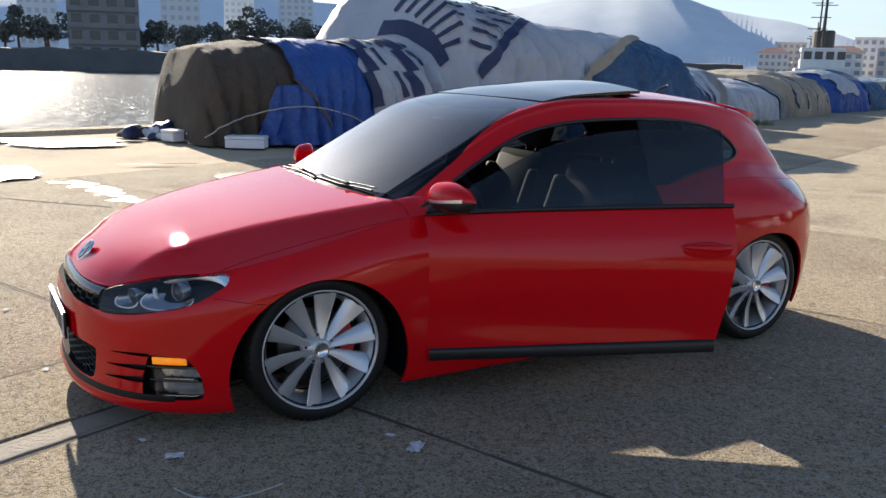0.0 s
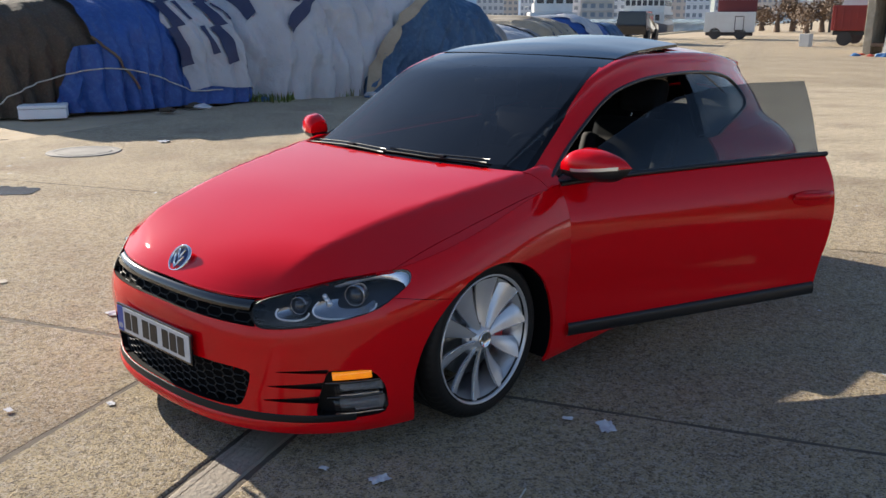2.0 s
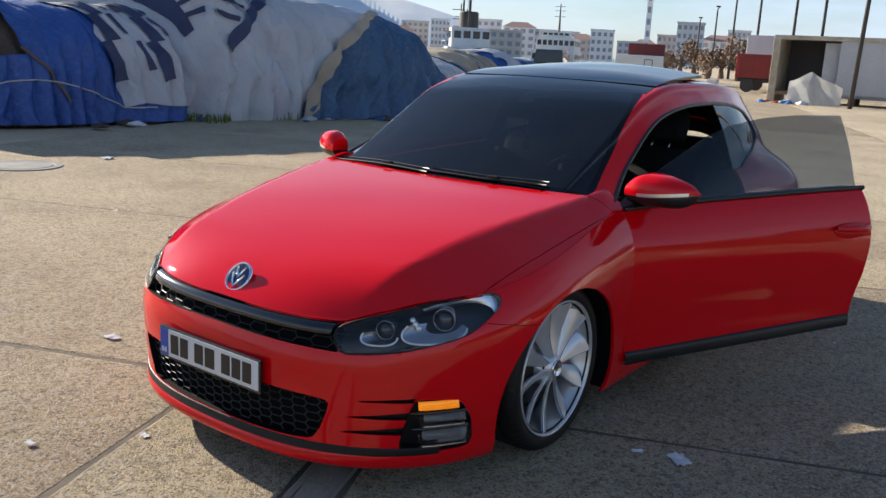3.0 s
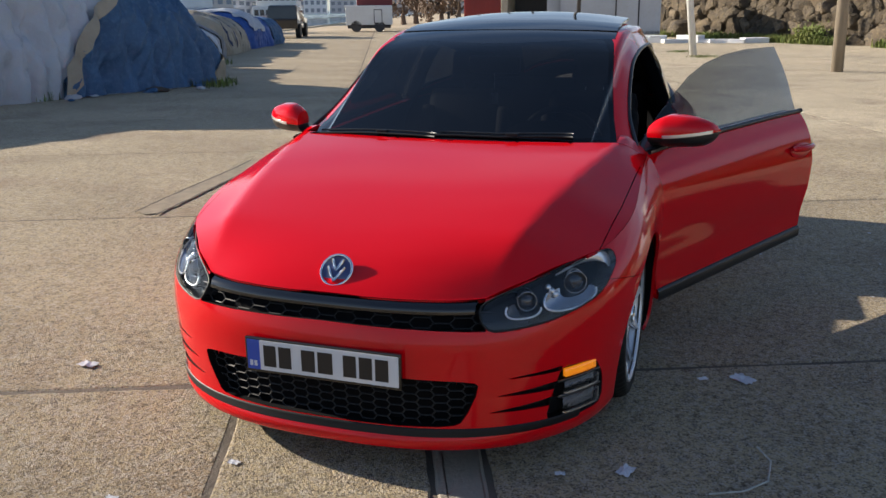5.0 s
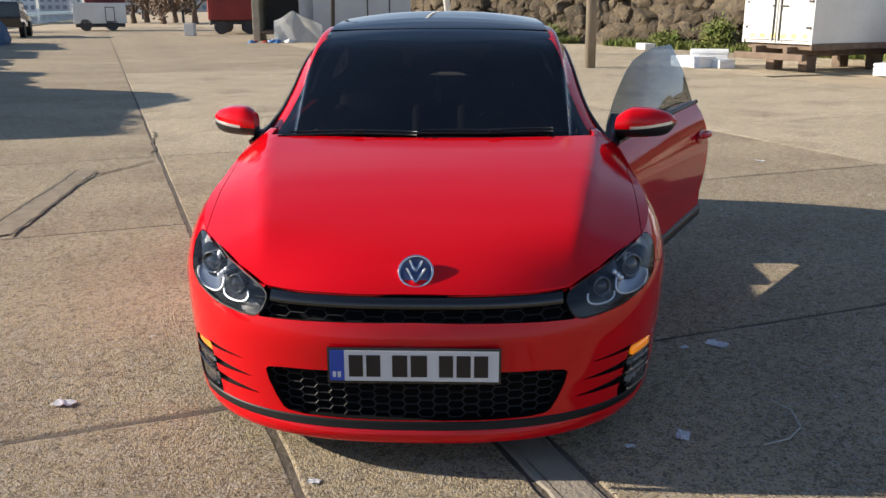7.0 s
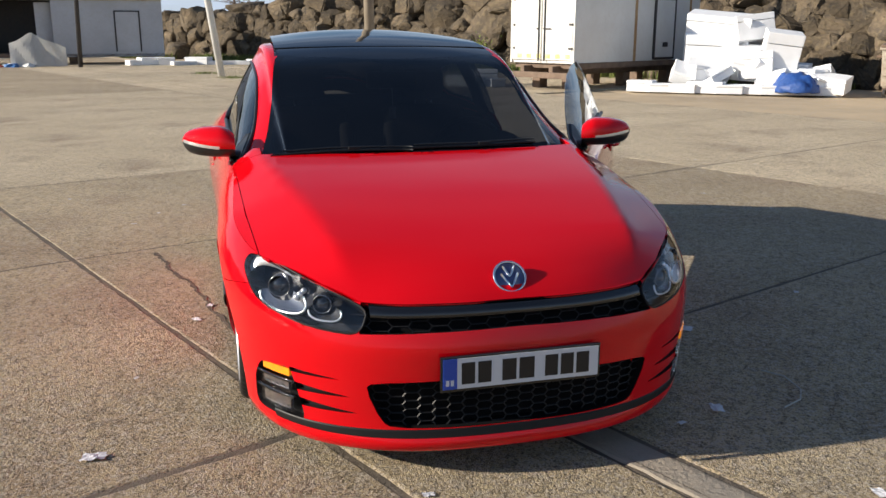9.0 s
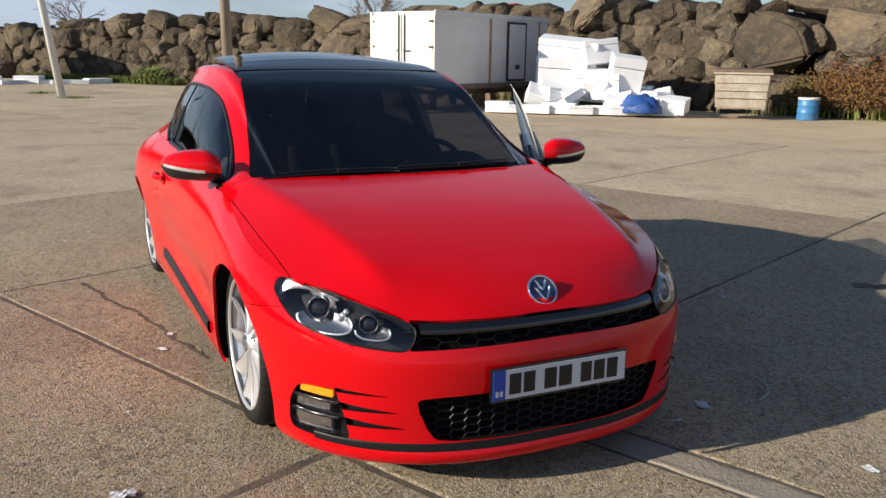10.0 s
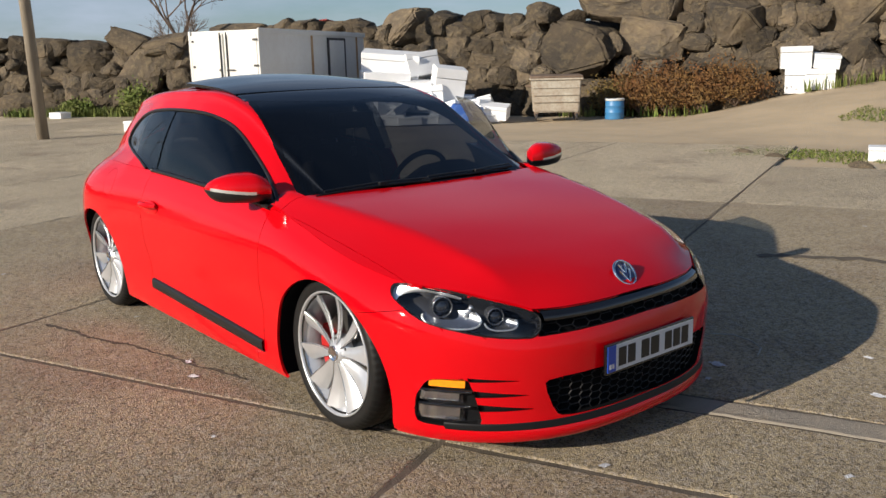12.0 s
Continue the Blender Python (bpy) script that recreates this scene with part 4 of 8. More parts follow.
# local: x along the long side, y to the left of it (towards the rear doors' far edge)
t = thing("truck_box", "white rust-streaked insulated truck body standing on a steel frame", "truck body")
t.matrix_world = BOX_M
L, W, Z0, Z1 = 5.4, 2.0, 0.62, 2.36
part("shell", box_bm((0, 0.03, Z0), (L, W, Z1), None, 0.02), M_WHITE, t)
part("roof_rim", box_bm((-0.03, -0.01, Z1 - 0.09), (L + 0.02, 0.03, Z1 + 0.03), None, 0.01), M_WHITE, t)
for k in range(2):
    d = part("rear_door", box_bm((-0.05, 0.06 + k * 0.96, Z0 + 0.08), (0.0, 0.98 + k * 0.96, Z1 - 0.1), None, 0.012), M_WHITE, t)
    part("lock_bar", tube_bm([(-0.07, 0.90 + k * 0.18, Z0 + 0.05), (-0.07, 0.90 + k * 0.18, Z1 - 0.05)], 0.017, 8), M_DARKSTEEL, d)
    part("bar_handle", box_bm((-0.1, 0.70 + k * 0.42, 1.42), (-0.075, 0.90 + k * 0.18 + 0.02, 1.45), None, 0.005), M_DARKSTEEL, d)
    for z in (0.95, 1.5, 2.1):
        part("hinge", box_bm((-0.075, 0.04 + k * 1.82, z), (-0.045, 0.16 + k * 1.74, z + 0.05), None, 0.006), M_DARKSTEEL, d)
    for y0 in (0.0, ):
        part("frame_post", box_bm((-0.04, 0.0 + k * 1.95, Z0), (0.03, 0.06 + k * 1.95, Z1), None, 0.01), M_WHITE, t)
side = part("side_door", box_bm((3.28, -0.012, Z0 + 0.1), (4.12, 0.03, Z1 - 0.2), None, 0.01), M_WHITE, t)
for lo, hi in (((3.22, -0.02, Z0 + 0.05), (3.28, 0.03, Z1 - 0.14)), ((4.12, -0.02, Z0 + 0.05), (4.18, 0.03, Z1 - 0.14)), ((3.28, -0.02, Z1 - 0.2), (4.12, 0.03, Z1 - 0.14)), ((3.28, -0.02, Z0 + 0.04), (4.12, 0.03, Z0 + 0.1))):
    part("door_seal", box_bm(lo, hi, None, 0.006), M_DARKSTEEL, t)
part("latch", box_bm((3.62, -0.03, 0.98), (3.84, -0.01, 1.10), None, 0.006), M_DARKSTEEL, side)
for x, w in ((2.38, 0.10), (4.88, 0.09)):
    part("rust_streak", box_bm((x, 0.02, Z0), (x + w, 0.034, Z1 - 0.1), None), M_RUST, t, "brown rust streak down the panel")
part("skirt_rail", box_bm((-0.03, -0.01, Z0 - 0.12), (L, 0.05, Z0 + 0.02), None, 0.01), M_RUSTMETAL, t)
for y in (0.5, 1.4):
    part("chassis_beam", box_bm((-0.2, y, 0.34), (L, y + 0.12, 0.56), None, 0.01), M_RUSTMETAL, t)
for k in range(7):
    part("cross_member", box_bm((0.1 + k * 0.82, 0.05, 0.50), (0.22 + k * 0.82, W - 0.05, 0.62), None, 0.01), M_RUSTMETAL, t)
for x in (0.4, 2.6, 4.6):
    for y in (0.45, 1.4):
        part("support_block", box_bm((x, y, 0), (x + 0.3, y + 0.25, 0.36), None, 0.02), M_RUSTMETAL, t)
part("bumper_bar", box_bm((-0.28, 0.0, 0.28), (-0.16, W, 0.42), None, 0.015), M_RUSTMETAL, t)
M_YELLOW = mat("yellow_tape", (0.65, 0.55, 0.12), 0.6, dark=(0.6, 0.58, 0.5), scale=9, amount=0.7)
for k in range(6):
    part("marking_tape", box_bm((-0.058, 0.12 + k * 0.3, Z0 + 0.12), (-0.05, 0.26 + k * 0.3, Z0 + 0.22)), M_YELLOW, t)

# red roofed hutch on the bank behind the box
t = thing("hutch", "small hutch with a corrugated dark red roof on the bank", "hutch", loc=(-21.6, 13.6, 2.35))
t.scale = (0.7, 0.7, 0.7)
for k in range(9):
    part("roof_rib", box_bm((-1.2 + k * 0.27, -0.75, 0.72 + 0.0), (-1.0 + k * 0.27, 0.75, 0.78), Matrix.Rotation(radians(-12), 4, "X"), 0.01), M_REDPAINT, t)
for x in (-1.05, 1.05):
    part("post", box_bm((x - 0.04, -0.6, -0.6), (x + 0.04, -0.52, 0.78), None, 0.008), M_REDPAINT, t)
part("back_panel", box_bm((-1.1, 0.4, -0.4), (1.1, 0.46, 0.6), None, 0.01), M_DARKSTEEL, t)

# ---------------------------------------------------------------- foam pile, bin, drum
rnd = random.Random(31)
PILE, PR, PB = Vector((-12.9, 10.9, 0)), Vector((0.57, 0.82, 0)), Vector((-0.82, 0.57, 0))
PILE_TURN = math.degrees(math.atan2(PR.y, PR.x))


def heaped(side_, back, z, l, w, h, turn=0.0, tilt=0.0):
    """A foam box of the pile, placed along it, back into it and up."""
    at = PILE + side_ * PR + back * PB
    foam(at.x, at.y, z, l, w, h, PILE_TURN + turn, tilt, "heap of styrofoam boxes by the truck body", "broken white styrofoam box heaped with others")


# a front row on the ground
for k in range(9):
    heaped(-2.35 + 0.49 * k, rnd.uniform(-0.1, 0.12) + 0.06 * abs(k - 4), 0.0, rnd.choice((0.6, 0.8)), 0.4, rnd.choice((0.2, 0.26)), rnd.uniform(-14, 14))
# the middle of the pile, tumbled
for k in range(26):
    a = rnd.uniform(-1.9, 1.7)
    b = rnd.uniform(0.35, 1.4)
    top = (0.25 + 0.62 * b) * max(0.3, 1 - 0.28 * abs(a + 0.4))
    heaped(a, b, rnd.uniform(0.08, top), rnd.choice((0.6, 0.8, 1.0)), rnd.choice((0.4, 0.5)), rnd.choice((0.2, 0.26, 0.34)), rnd.uniform(-60, 60), rnd.uniform(-38, 38))
# big blocks on top
heaped(-0.95, 1.5, 0.45, 1.2, 0.9, 0.85, 8, 4)
heaped(-0.75, 1.75, 1.18, 1.5, 0.8, 0.62, -6, 9)
heaped(0.02, 1.6, 1.12, 0.9, 0.8, 0.60, 22, -12)
heaped(-0.1, 1.2, 0.30, 0.9, 0.8, 0.75, -18, 6)
heaped(0.60, 0.95, 0.45, 0.8, 0.5, 0.95, 10, 12)
heaped(0.25, 0.75, 0.30, 0.7, 0.5, 0.60, -12, -8)
heaped(1.30, 0.55, 0.16, 0.8, 0.5, 0.34, 18, -10)
heaped(1.75, 0.35, 0.10, 0.8, 0.5, 0.34, -20, 10)
bm = bmesh.new()
bmesh.ops.create_icosphere(bm, subdivisions=4, radius=1)
for v in bm.verts:
    v.co = Vector((v.co.x * 0.55, v.co.y * 0.5, max(v.co.z, 0) * 0.42 + 0.1 * noise.noise(v.co * 3)))
    v.co.z = max(v.co.z, 0)
solo("plastic_sheet", bm, M_BLUE_TARP, "crumpled blue plastic sheet among the foam boxes", "plastic sheet", loc=PILE + 1.05 * PR + 0.15 * PB + Vector((0, 0, 0.06)), smooth=True)
foam(-17.3, 5.6, 0, 1.0, 0.5, 0.26, 30)
foam(-17.7, 6.1, 0, 0.9, 0.5, 0.4, 75)
foam(-16.9, 6.2, 0, 0.6, 0.4, 0.2, 10)
foam(-26.4, 6.2, 0, 0.6, 0.4, 0.2, 20)
# cut foam blocks stacked on the track at the bank's foot
for x, y, up, l, w, h, rz, tl in ((-7.42, 18.55, 0.0, 0.5, 0.4, 0.62, 30, 0), (-7.45, 18.57, 0.62, 0.72, 0.45, 0.55, 33, 0), (-6.95, 18.86, 0.0, 0.7, 0.45, 0.52, 30, 0), (-6.85, 18.92, 0.52, 0.6, 0.4, 0.34, 36, 9)):
    foam(x, y, earth_height(x, y) - 0.03 + up, l, w, h, rz, tl, "foam blocks on the track", "white foam block stacked on the dirt track")
foam(-1.25, 10.0, -0.03, 0.62, 0.42, 0.2, 25)


def dumpster(x, y, rz):
    t = thing("waste_bin", "dented pale steel waste container on castors", "waste bin", loc=(x, y, 0))
    t.rotation_euler = (0, 0, radians(rz))
    bm = bmesh.new()
    prof = [(0.0, 0.20), (0.44, 0.20), (0.50, 1.02), (0.0, 1.02)]
    rows = []
    for xx in (-0.62, 0.62):
        rows.append([bm.verts.new((xx * (0.92 if z < 0.5 else 1.0), sy * yy, z)) for sy, yy, z in ((-1, 0.42, 0.2), (-1, 0.5, 1.02), (1, 0.5, 1.02), (1, 0.42, 0.2))])
    for k in range(4):
        bm.faces.new((rows[0][k], rows[0][(k + 1) % 4], rows[1][(k + 1) % 4], rows[1][k]))
    bm.faces.new(rows[0])
    bm.faces.new(rows[1][::-1])
    bmesh.ops.bevel(bm, geom=bm.edges[:], offset=0.03, segments=2, affect="EDGES")
    bmesh.ops.recalc_face_normals(bm, faces=bm.faces)
    part("body", bm, M_BINPAINT, t)
    for z in (0.45, 0.62, 0.8):
        part("rib", box_bm((-0.58, -0.505 + (1.02 - z) * 0.06 - 0.02, z), (0.58, -0.46 + (1.02 - z) * 0.06, z + 0.035), None, 0.01), M_BINPAINT, t)
    part("rim", box_bm((-0.66, -0.54, 1.0), (0.66, 0.54, 1.05), None, 0.015), M_BINPAINT, t)
    part("lid", box_bm((-0.65, -0.52, 1.055), (0.65, 0.53, 1.12), Matrix.Rotation(radians(1.5), 4, "X"), 0.025), M_RUSTMETAL, t, "rusty flat lid")
    for sx in (-1, 1):
        for sy in (-1, 1):
            w = part("castor", tube_bm([(sx * 0.5 - 0.025, sy * 0.36, 0.085), (sx * 0.5 + 0.025, sy * 0.36, 0.085)], 0.085, 14), M_DARKSTEEL, t)
            part("castor_fork", box_bm((sx * 0.5 - 0.04, sy * 0.36 - 0.03, 0.1), (sx * 0.5 + 0.04, sy * 0.36 + 0.03, 0.22), None, 0.006), M_RUSTMETAL, w)
        part("trunnion", tube_bm([(sx * 0.62, 0, 0.85), (sx * 0.74, 0, 0.85)], 0.03, 10), M_RUSTMETAL, t)
    return t


M_BINPAINT = mat("chipped_bin_paint", (0.50, 0.47, 0.40), 0.55, dark=(0.30, 0.22, 0.15), scale=3.2, amount=0.7, fine=(0.22, 0.14, 0.08), fine_scale=16, fine_amount=0.4)
dumpster(-11.35, 13.95, 46)
t = thing("steel_drum", "blue steel drum with a rusty top edge", "drum", loc=(-10.42, 15.15, -0.03))
t.scale = (0.85, 0.85, 0.78)
part("shell", lathe_bm([(0, 0.0), (0.28, 0.0), (0.285, 0.02), (0.28, 0.2), (0.292, 0.22), (0.28, 0.24), (0.28, 0.42), (0.292, 0.44), (0.28, 0.46), (0.28, 0.62)], 28), M_BLUEDRUM, t, smooth=True)
part("rim", lathe_bm([(0.27, 0.60), (0.29, 0.60), (0.295, 0.66), (0.285, 0.67), (0.26, 0.66), (0.0, 0.64)], 28), M_WHITE, t, "pale rim", smooth=True)

# ---------------------------------------------------------------- the car: shape
# x forward, y to the car's left; the axles stand at x = +-AXLE
AXLE = 1.287
NOSE_N, TAIL_N = 2.6, 2.4
NOSE = [(0.09, 2.155), (0.115, 2.188), (0.140, 2.192), (0.160, 2.178), (0.20, 2.176), (0.30, 2.185), (0.42, 2.19), (0.50, 2.175), (0.56, 2.145), (0.60, 2.105), (0.66, 2.03), (0.75, 1.85)]
TAIL = [(0.12, -1.98), (0.25, -2.05), (0.45, -2.08), (0.62, -2.07), (0.80, -2.02), (0.95, -1.95)]
SHOULDER = [(-2.1, 0.83), (-1.7, 0.868), (-1.5, 0.888), (-1.2, 0.912), (-0.6, 0.905), (0.0, 0.885), (0.85, 0.838), (1.29, 0.752), (1.68, 0.668), (1.95, 0.617), (2.0, 0.598), (2.05, 0.580), (2.09, 0.578), (2.125, 0.578)]
FOOT = [(-2.1, 0.20), (-1.7, 0.16), (-1.29, 0.15), (0, 0.125), (0.85, 0.115), (1.29, 0.11), (1.7, 0.095), (2.2, 0.10)]
WIDTH = [(0.09, 0.835), (0.16, 0.862), (0.25, 0.872), (0.40, 0.880), (0.55, 0.885), (0.68, 0.880), (0.80, 0.862), (0.95, 0.835)]


def shoulder_z(x):
    return curve_at(SHOULDER, x)


def foot_z(x):
    return curve_at(FOOT, x)


def body_width(x, z):
    """Half the body's width: flared at the wheels, waisted at the doors, leaning in at the shoulder."""
    w = curve_at(WIDTH, z)
    flare_f = math.exp(-((x - AXLE) / 0.42) ** 2) * math.exp(-((z - 0.52) / 0.22) ** 2)
    flare_r = math.exp(-((x + AXLE) / 0.55) ** 2) * math.exp(-((z - 0.60) / 0.30) ** 2)
    w += 0.018 * flare_f + 0.028 * flare_r
    # hollow along the lower door, under a soft feature line
    door = math.exp(-((x - 0.1) / 0.75) ** 4)
    w -= 0.020 * door * math.exp(-((z - 0.40) / 0.10) ** 2)
    w += 0.006 * door * math.exp(-((z - 0.66) / 0.05) ** 2)
    top = shoulder_z(x)
    k = max(0.0, (z - (top - 0.16)) / 0.16)
    lean = 0.045 + 0.055 * min(1.0, max(0.0, (-0.9 - x) / 0.5))
    return w - lean * k * k


def body_point(s, v):
    """s: 0 front middle, 1 front axle, 2 rear axle, 3 rear middle; v: 0 foot, 1 shoulder."""
    x = 0.0
    z = 0.4
    y = 0.0
    for k in range(4):
        if s <= 1:
            a = s * math.pi / 2
            xf_ = curve_at(NOSE, z)
            x = AXLE + (xf_ - AXLE) * max(math.cos(a), 0.0) ** (2 / NOSE_N)
            y = body_width(x, z) * math.sin(a) ** (2 / NOSE_N)
        elif s <= 2:
            x = lerp(AXLE, -AXLE, s - 1)
            y = body_width(x, z)
        else:
            a = (s - 2) * math.pi / 2
            xr = curve_at(TAIL, z)
            x = -AXLE + (xr + AXLE) * math.sin(a) ** (2 / TAIL_N)
            y = body_width(x, z) * max(math.cos(a), 0.0) ** (2 / TAIL_N)
        z = lerp(foot_z(x), shoulder_z(x), v)
    return (x, y, z)


HOOD_MID = [(0.80, 0.915), (0.98, 0.892), (1.2, 0.862), (1.5, 0.812), (1.8, 0.738), (1.97, 0.680), (2.06, 0.632), (2.105, 0.598), (2.125, 0.578)]
CREASE = [(0.8, 0.73), (1.2, 0.66), (1.6, 0.58), (1.9, 0.52), (2.15, 0.46)]


def hood_z(x, y, edge_y):
    """Height of the bonnet and wing tops over the plan. The bonnet's lip rolls down along the rounded front."""
    zt = shoulder_z(x)
    if edge_y < 1e-4:
        return zt
    y = abs(y)
    yc = curve_at(CREASE, x)
    w = min(1.0, max(0.0, (x - 1.80) / 0.24))
    w = w * w * (3 - 2 * w)

    def inner(q):
        back = (2.125 - AXLE) * (1 - max(0.0, 1 - (q / 0.842) ** NOSE_N) ** (1 / NOSE_N))
        zc = curve_at(HOOD_MID, min(2.125, x + w * back))
        return zc - min(0.007, 0.25 * max(zc - zt, 0)) * (q / yc) ** 2.8

    if y <= yc or edge_y <= yc:
        return inner(y)
    t = (y - yc) / (edge_y - yc)
    return lerp(inner(yc), zt, t ** 0.86)


ROOF_MID = [(-2.06, 0.90), (-1.98, 0.955), (-1.80, 1.105), (-1.68, 1.20), (-1.60, 1.248), (-1.45, 1.286), (-1.2, 1.328), (-0.9, 1.357), (-0.55, 1.370), (-0.2, 1.357), (0.05, 1.325), (0.27, 1.262), (0.6, 1.097), (0.98, 0.887), (1.1, 0.82)]
ROOF_EDGE = [(-2.06, 0.34), (-1.7, 0.40), (-1.5, 0.445), (-1.3, 0.485), (-0.8, 0.552), (-0.3, 0.580), (0.13, 0.598), (0.5, 0.662), (0.86, 0.735), (1.0, 0.75)]
EDGE_BACK = [(-2.06, 0.0), (-0.6, 0.0), (-0.1, 0.02), (0.13, 0.05), (0.5, 0.06), (1.0, 0.06)]


def roof_edge(x):
    z = curve_at(ROOF_MID, x + curve_at(EDGE_BACK, x)) - curve_at([(-2, 0.11), (-1.7, 0.085), (-1.4, 0.045), (-0.6, 0.045), (0.0, 0.02), (0.3, 0.0)], x)
    return curve_at(ROOF_EDGE, x), z


def body_edge_y(x):
    """Half width at the shoulder, rounding in towards the tail."""
    w = body_width(x, shoulder_z(x))
    if x < -AXLE:
        w *= max(0.0, 1 - ((-AXLE - x) / (-AXLE - curve_at(TAIL, shoulder_z(x)))) ** TAIL_N) ** (1 / TAIL_N)
    return w


LEDGE = [(-2.06, 0.03), (-1.7, 0.07), (-1.5, 0.085), (-1.2, 0.08), (-0.95, 0.055), (-0.75, 0.03), (-0.55, 0.012), (-0.35, 0.0), (1.0, 0.0)]


def house_point(x, v):
    """Section of the glasshouse at x: v 0 at the shoulder, 1 at the rail, 2 on the middle line."""
    ye, ze = roof_edge(x)
    zb = shoulder_z(x)
    yb = body_edge_y(x)
    zc = curve_at(ROOF_MID, x)
    ze = max(ze, zb)
    zc = max(zc, ze)
    ye = min(ye, yb * 0.72)
    ledge = curve_at(LEDGE, x)
    if v <= 1:
        k = min(1.0, max(0.0, (ze - zb) / 0.25))
        ro, zo = ye + 0.035 * k, ze - 0.035 * k
        if v < 0.85:
            t = v / 0.85
            y = lerp(yb, ro, t) + 0.022 * k * math.sin(math.pi * t)
            # behind the doors the cabin stands inside a broad shoulder
            y -= ledge * min(1.0, t / 0.18) * (1 - t) ** 1.0
            if ledge > 0:
                y = min(lerp(yb, ro, t) + 0.022 * k, max(y, ro + 0.075 * (1 - t)))
            z = lerp(zb, zo, t) + 0.15 * ledge * min(1.0, t / 0.18) * (1 - t)
            return (x, y, z)
        t = (v - 0.85) / 0.15
        a = t * math.pi / 2
        return (x, lerp(ro, ye, 1 - math.cos(a)), lerp(zo, ze, math.sin(a)))
    t = v - 1
    return (x, ye * (1 - t), lerp(ze, zc, 1 - (1 - t) ** 2.2))

# ---------------------------------------------------------------- the car: materials
def paint_mat():
    """Red base under clear lacquer, with a faint orange peel and dust that dulls the gloss here and there."""
    m = mat("red_car_paint", (0.62, 0.0018, 0.0065), 0.42, coat=1.0, coat_rough=0.02, spec=0.0)
    n, l = m.node_tree.nodes, m.node_tree.links
    b = n["Principled BSDF"]
    b.inputs["Coat IOR"].default_value = 1.42
    co = n["Texture Coordinate"].outputs["Object"]
    dust = n.new("ShaderNodeTexNoise")
    dust.inputs["Scale"].default_value, dust.inputs["Detail"].default_value = 3.5, 8
    l.new(co, dust.inputs["Vector"])
    mr = n.new("ShaderNodeMapRange")
    mr.inputs["From Min"].default_value, mr.inputs["From Max"].default_value = 0.40, 0.75
    mr.inputs["To Min"].default_value, mr.inputs["To Max"].default_value = 0.012, 0.04
    l.new(dust.outputs[0], mr.inputs["Value"])
    l.new(mr.outputs[0], b.inputs["Coat Roughness"])
    peel = n.new("ShaderNodeTexNoise")
    peel.inputs["Scale"].default_value, peel.inputs["Detail"].default_value = 220.0, 2
    l.new(co, peel.inputs["Vector"])
    bp = n.new("ShaderNodeBump")
    bp.inputs["Strength"].default_value, bp.inputs["Distance"].default_value = 0.25, 0.0004
    l.new(peel.outputs[0], bp.inputs["Height"])
    l.new(bp.outputs[0], b.inputs["Coat Normal"])
    return m


M_PAINT = paint_mat()
M_GLOSSBLACK = mat("gloss_black", (0.006, 0.006, 0.007), 0.12, coat=0.6)
M_BLACKPLASTIC = mat("black_plastic", (0.006, 0.006, 0.007), 0.5, dark=(0.010, 0.010, 0.010), scale=30, amount=0.5, spec=0.3)
M_SATIN = mat("satin_black_trim", (0.010, 0.010, 0.011), 0.38, dark=(0.016, 0.016, 0.016), scale=12, amount=0.5)
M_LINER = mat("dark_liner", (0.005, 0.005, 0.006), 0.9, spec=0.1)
M_RUBBER = mat("tyre_rubber", (0.008, 0.008, 0.008), 0.55, dark=(0.014, 0.013, 0.012), scale=9, amount=0.5, spec=0.3)
M_ALLOY = mat("silver_alloy", (0.66, 0.67, 0.69), 0.32, 0.6, dark=(0.56, 0.57, 0.59), scale=20, amount=0.4, coat=0.3)
M_EDGE = mat("machined_alloy", (0.80, 0.81, 0.83), 0.16, 1.0)
M_CHROME = mat("chrome", (0.80, 0.81, 0.82), 0.06, 1.0)
M_REFLECTOR = mat("lamp_reflector", (0.86, 0.87, 0.89), 0.28, 0.85)
M_PROJECTOR = mat("projector_glass", (0.012, 0.014, 0.018), 0.04, coat=1.0)
M_LAMPFRAME = mat("lamp_frame_grey", (0.035, 0.036, 0.040), 0.25, 0.3)
M_LAMPBOWL = mat("lamp_bowl_satin", (0.34, 0.35, 0.37), 0.22, 0.9)
M_FOGREF = mat("dull_reflector", (0.72, 0.72, 0.74), 0.18, 1.0)
M_DISC = mat("brake_disc", (0.20, 0.19, 0.18), 0.35, 0.9)
M_CALIPER = mat("red_caliper", (0.45, 0.02, 0.02), 0.4)
M_AMBER = mat("amber_lens", (0.90, 0.30, 0.01), 0.15, dark=(0.75, 0.16, 0.005), scale=40, amount=0.7, coat=0.8)
M_AMBER.node_tree.nodes["Principled BSDF"].inputs["Emission Color"].default_value = (1.0, 0.28, 0.01, 1)
M_AMBER.node_tree.nodes["Principled BSDF"].inputs["Emission Strength"].default_value = 0.28
M_CLEARLENS = glass_mat("clear_lens", (0.94, 0.95, 0.97))
M_SCREEN = glass_mat("windscreen_glass", (0.085, 0.092, 0.10), haze=0.010)
M_SIDEGLASS = glass_mat("tinted_side_glass", (0.50, 0.53, 0.55))
M_PRIVACY = glass_mat("privacy_glass", (0.22, 0.235, 0.25))
M_ROOFGLASS = mat("black_roof_glass", (0.004, 0.005, 0.008), 0.05, spec=0.55)
M_FRIT = mat("screen_border_black", (0.003, 0.003, 0.004), 0.10, spec=0.22)
M_SEAT = mat("dark_seat_cloth", (0.007, 0.007, 0.008), 0.85, dark=(0.012, 0.012, 0.012), scale=40, amount=0.5)
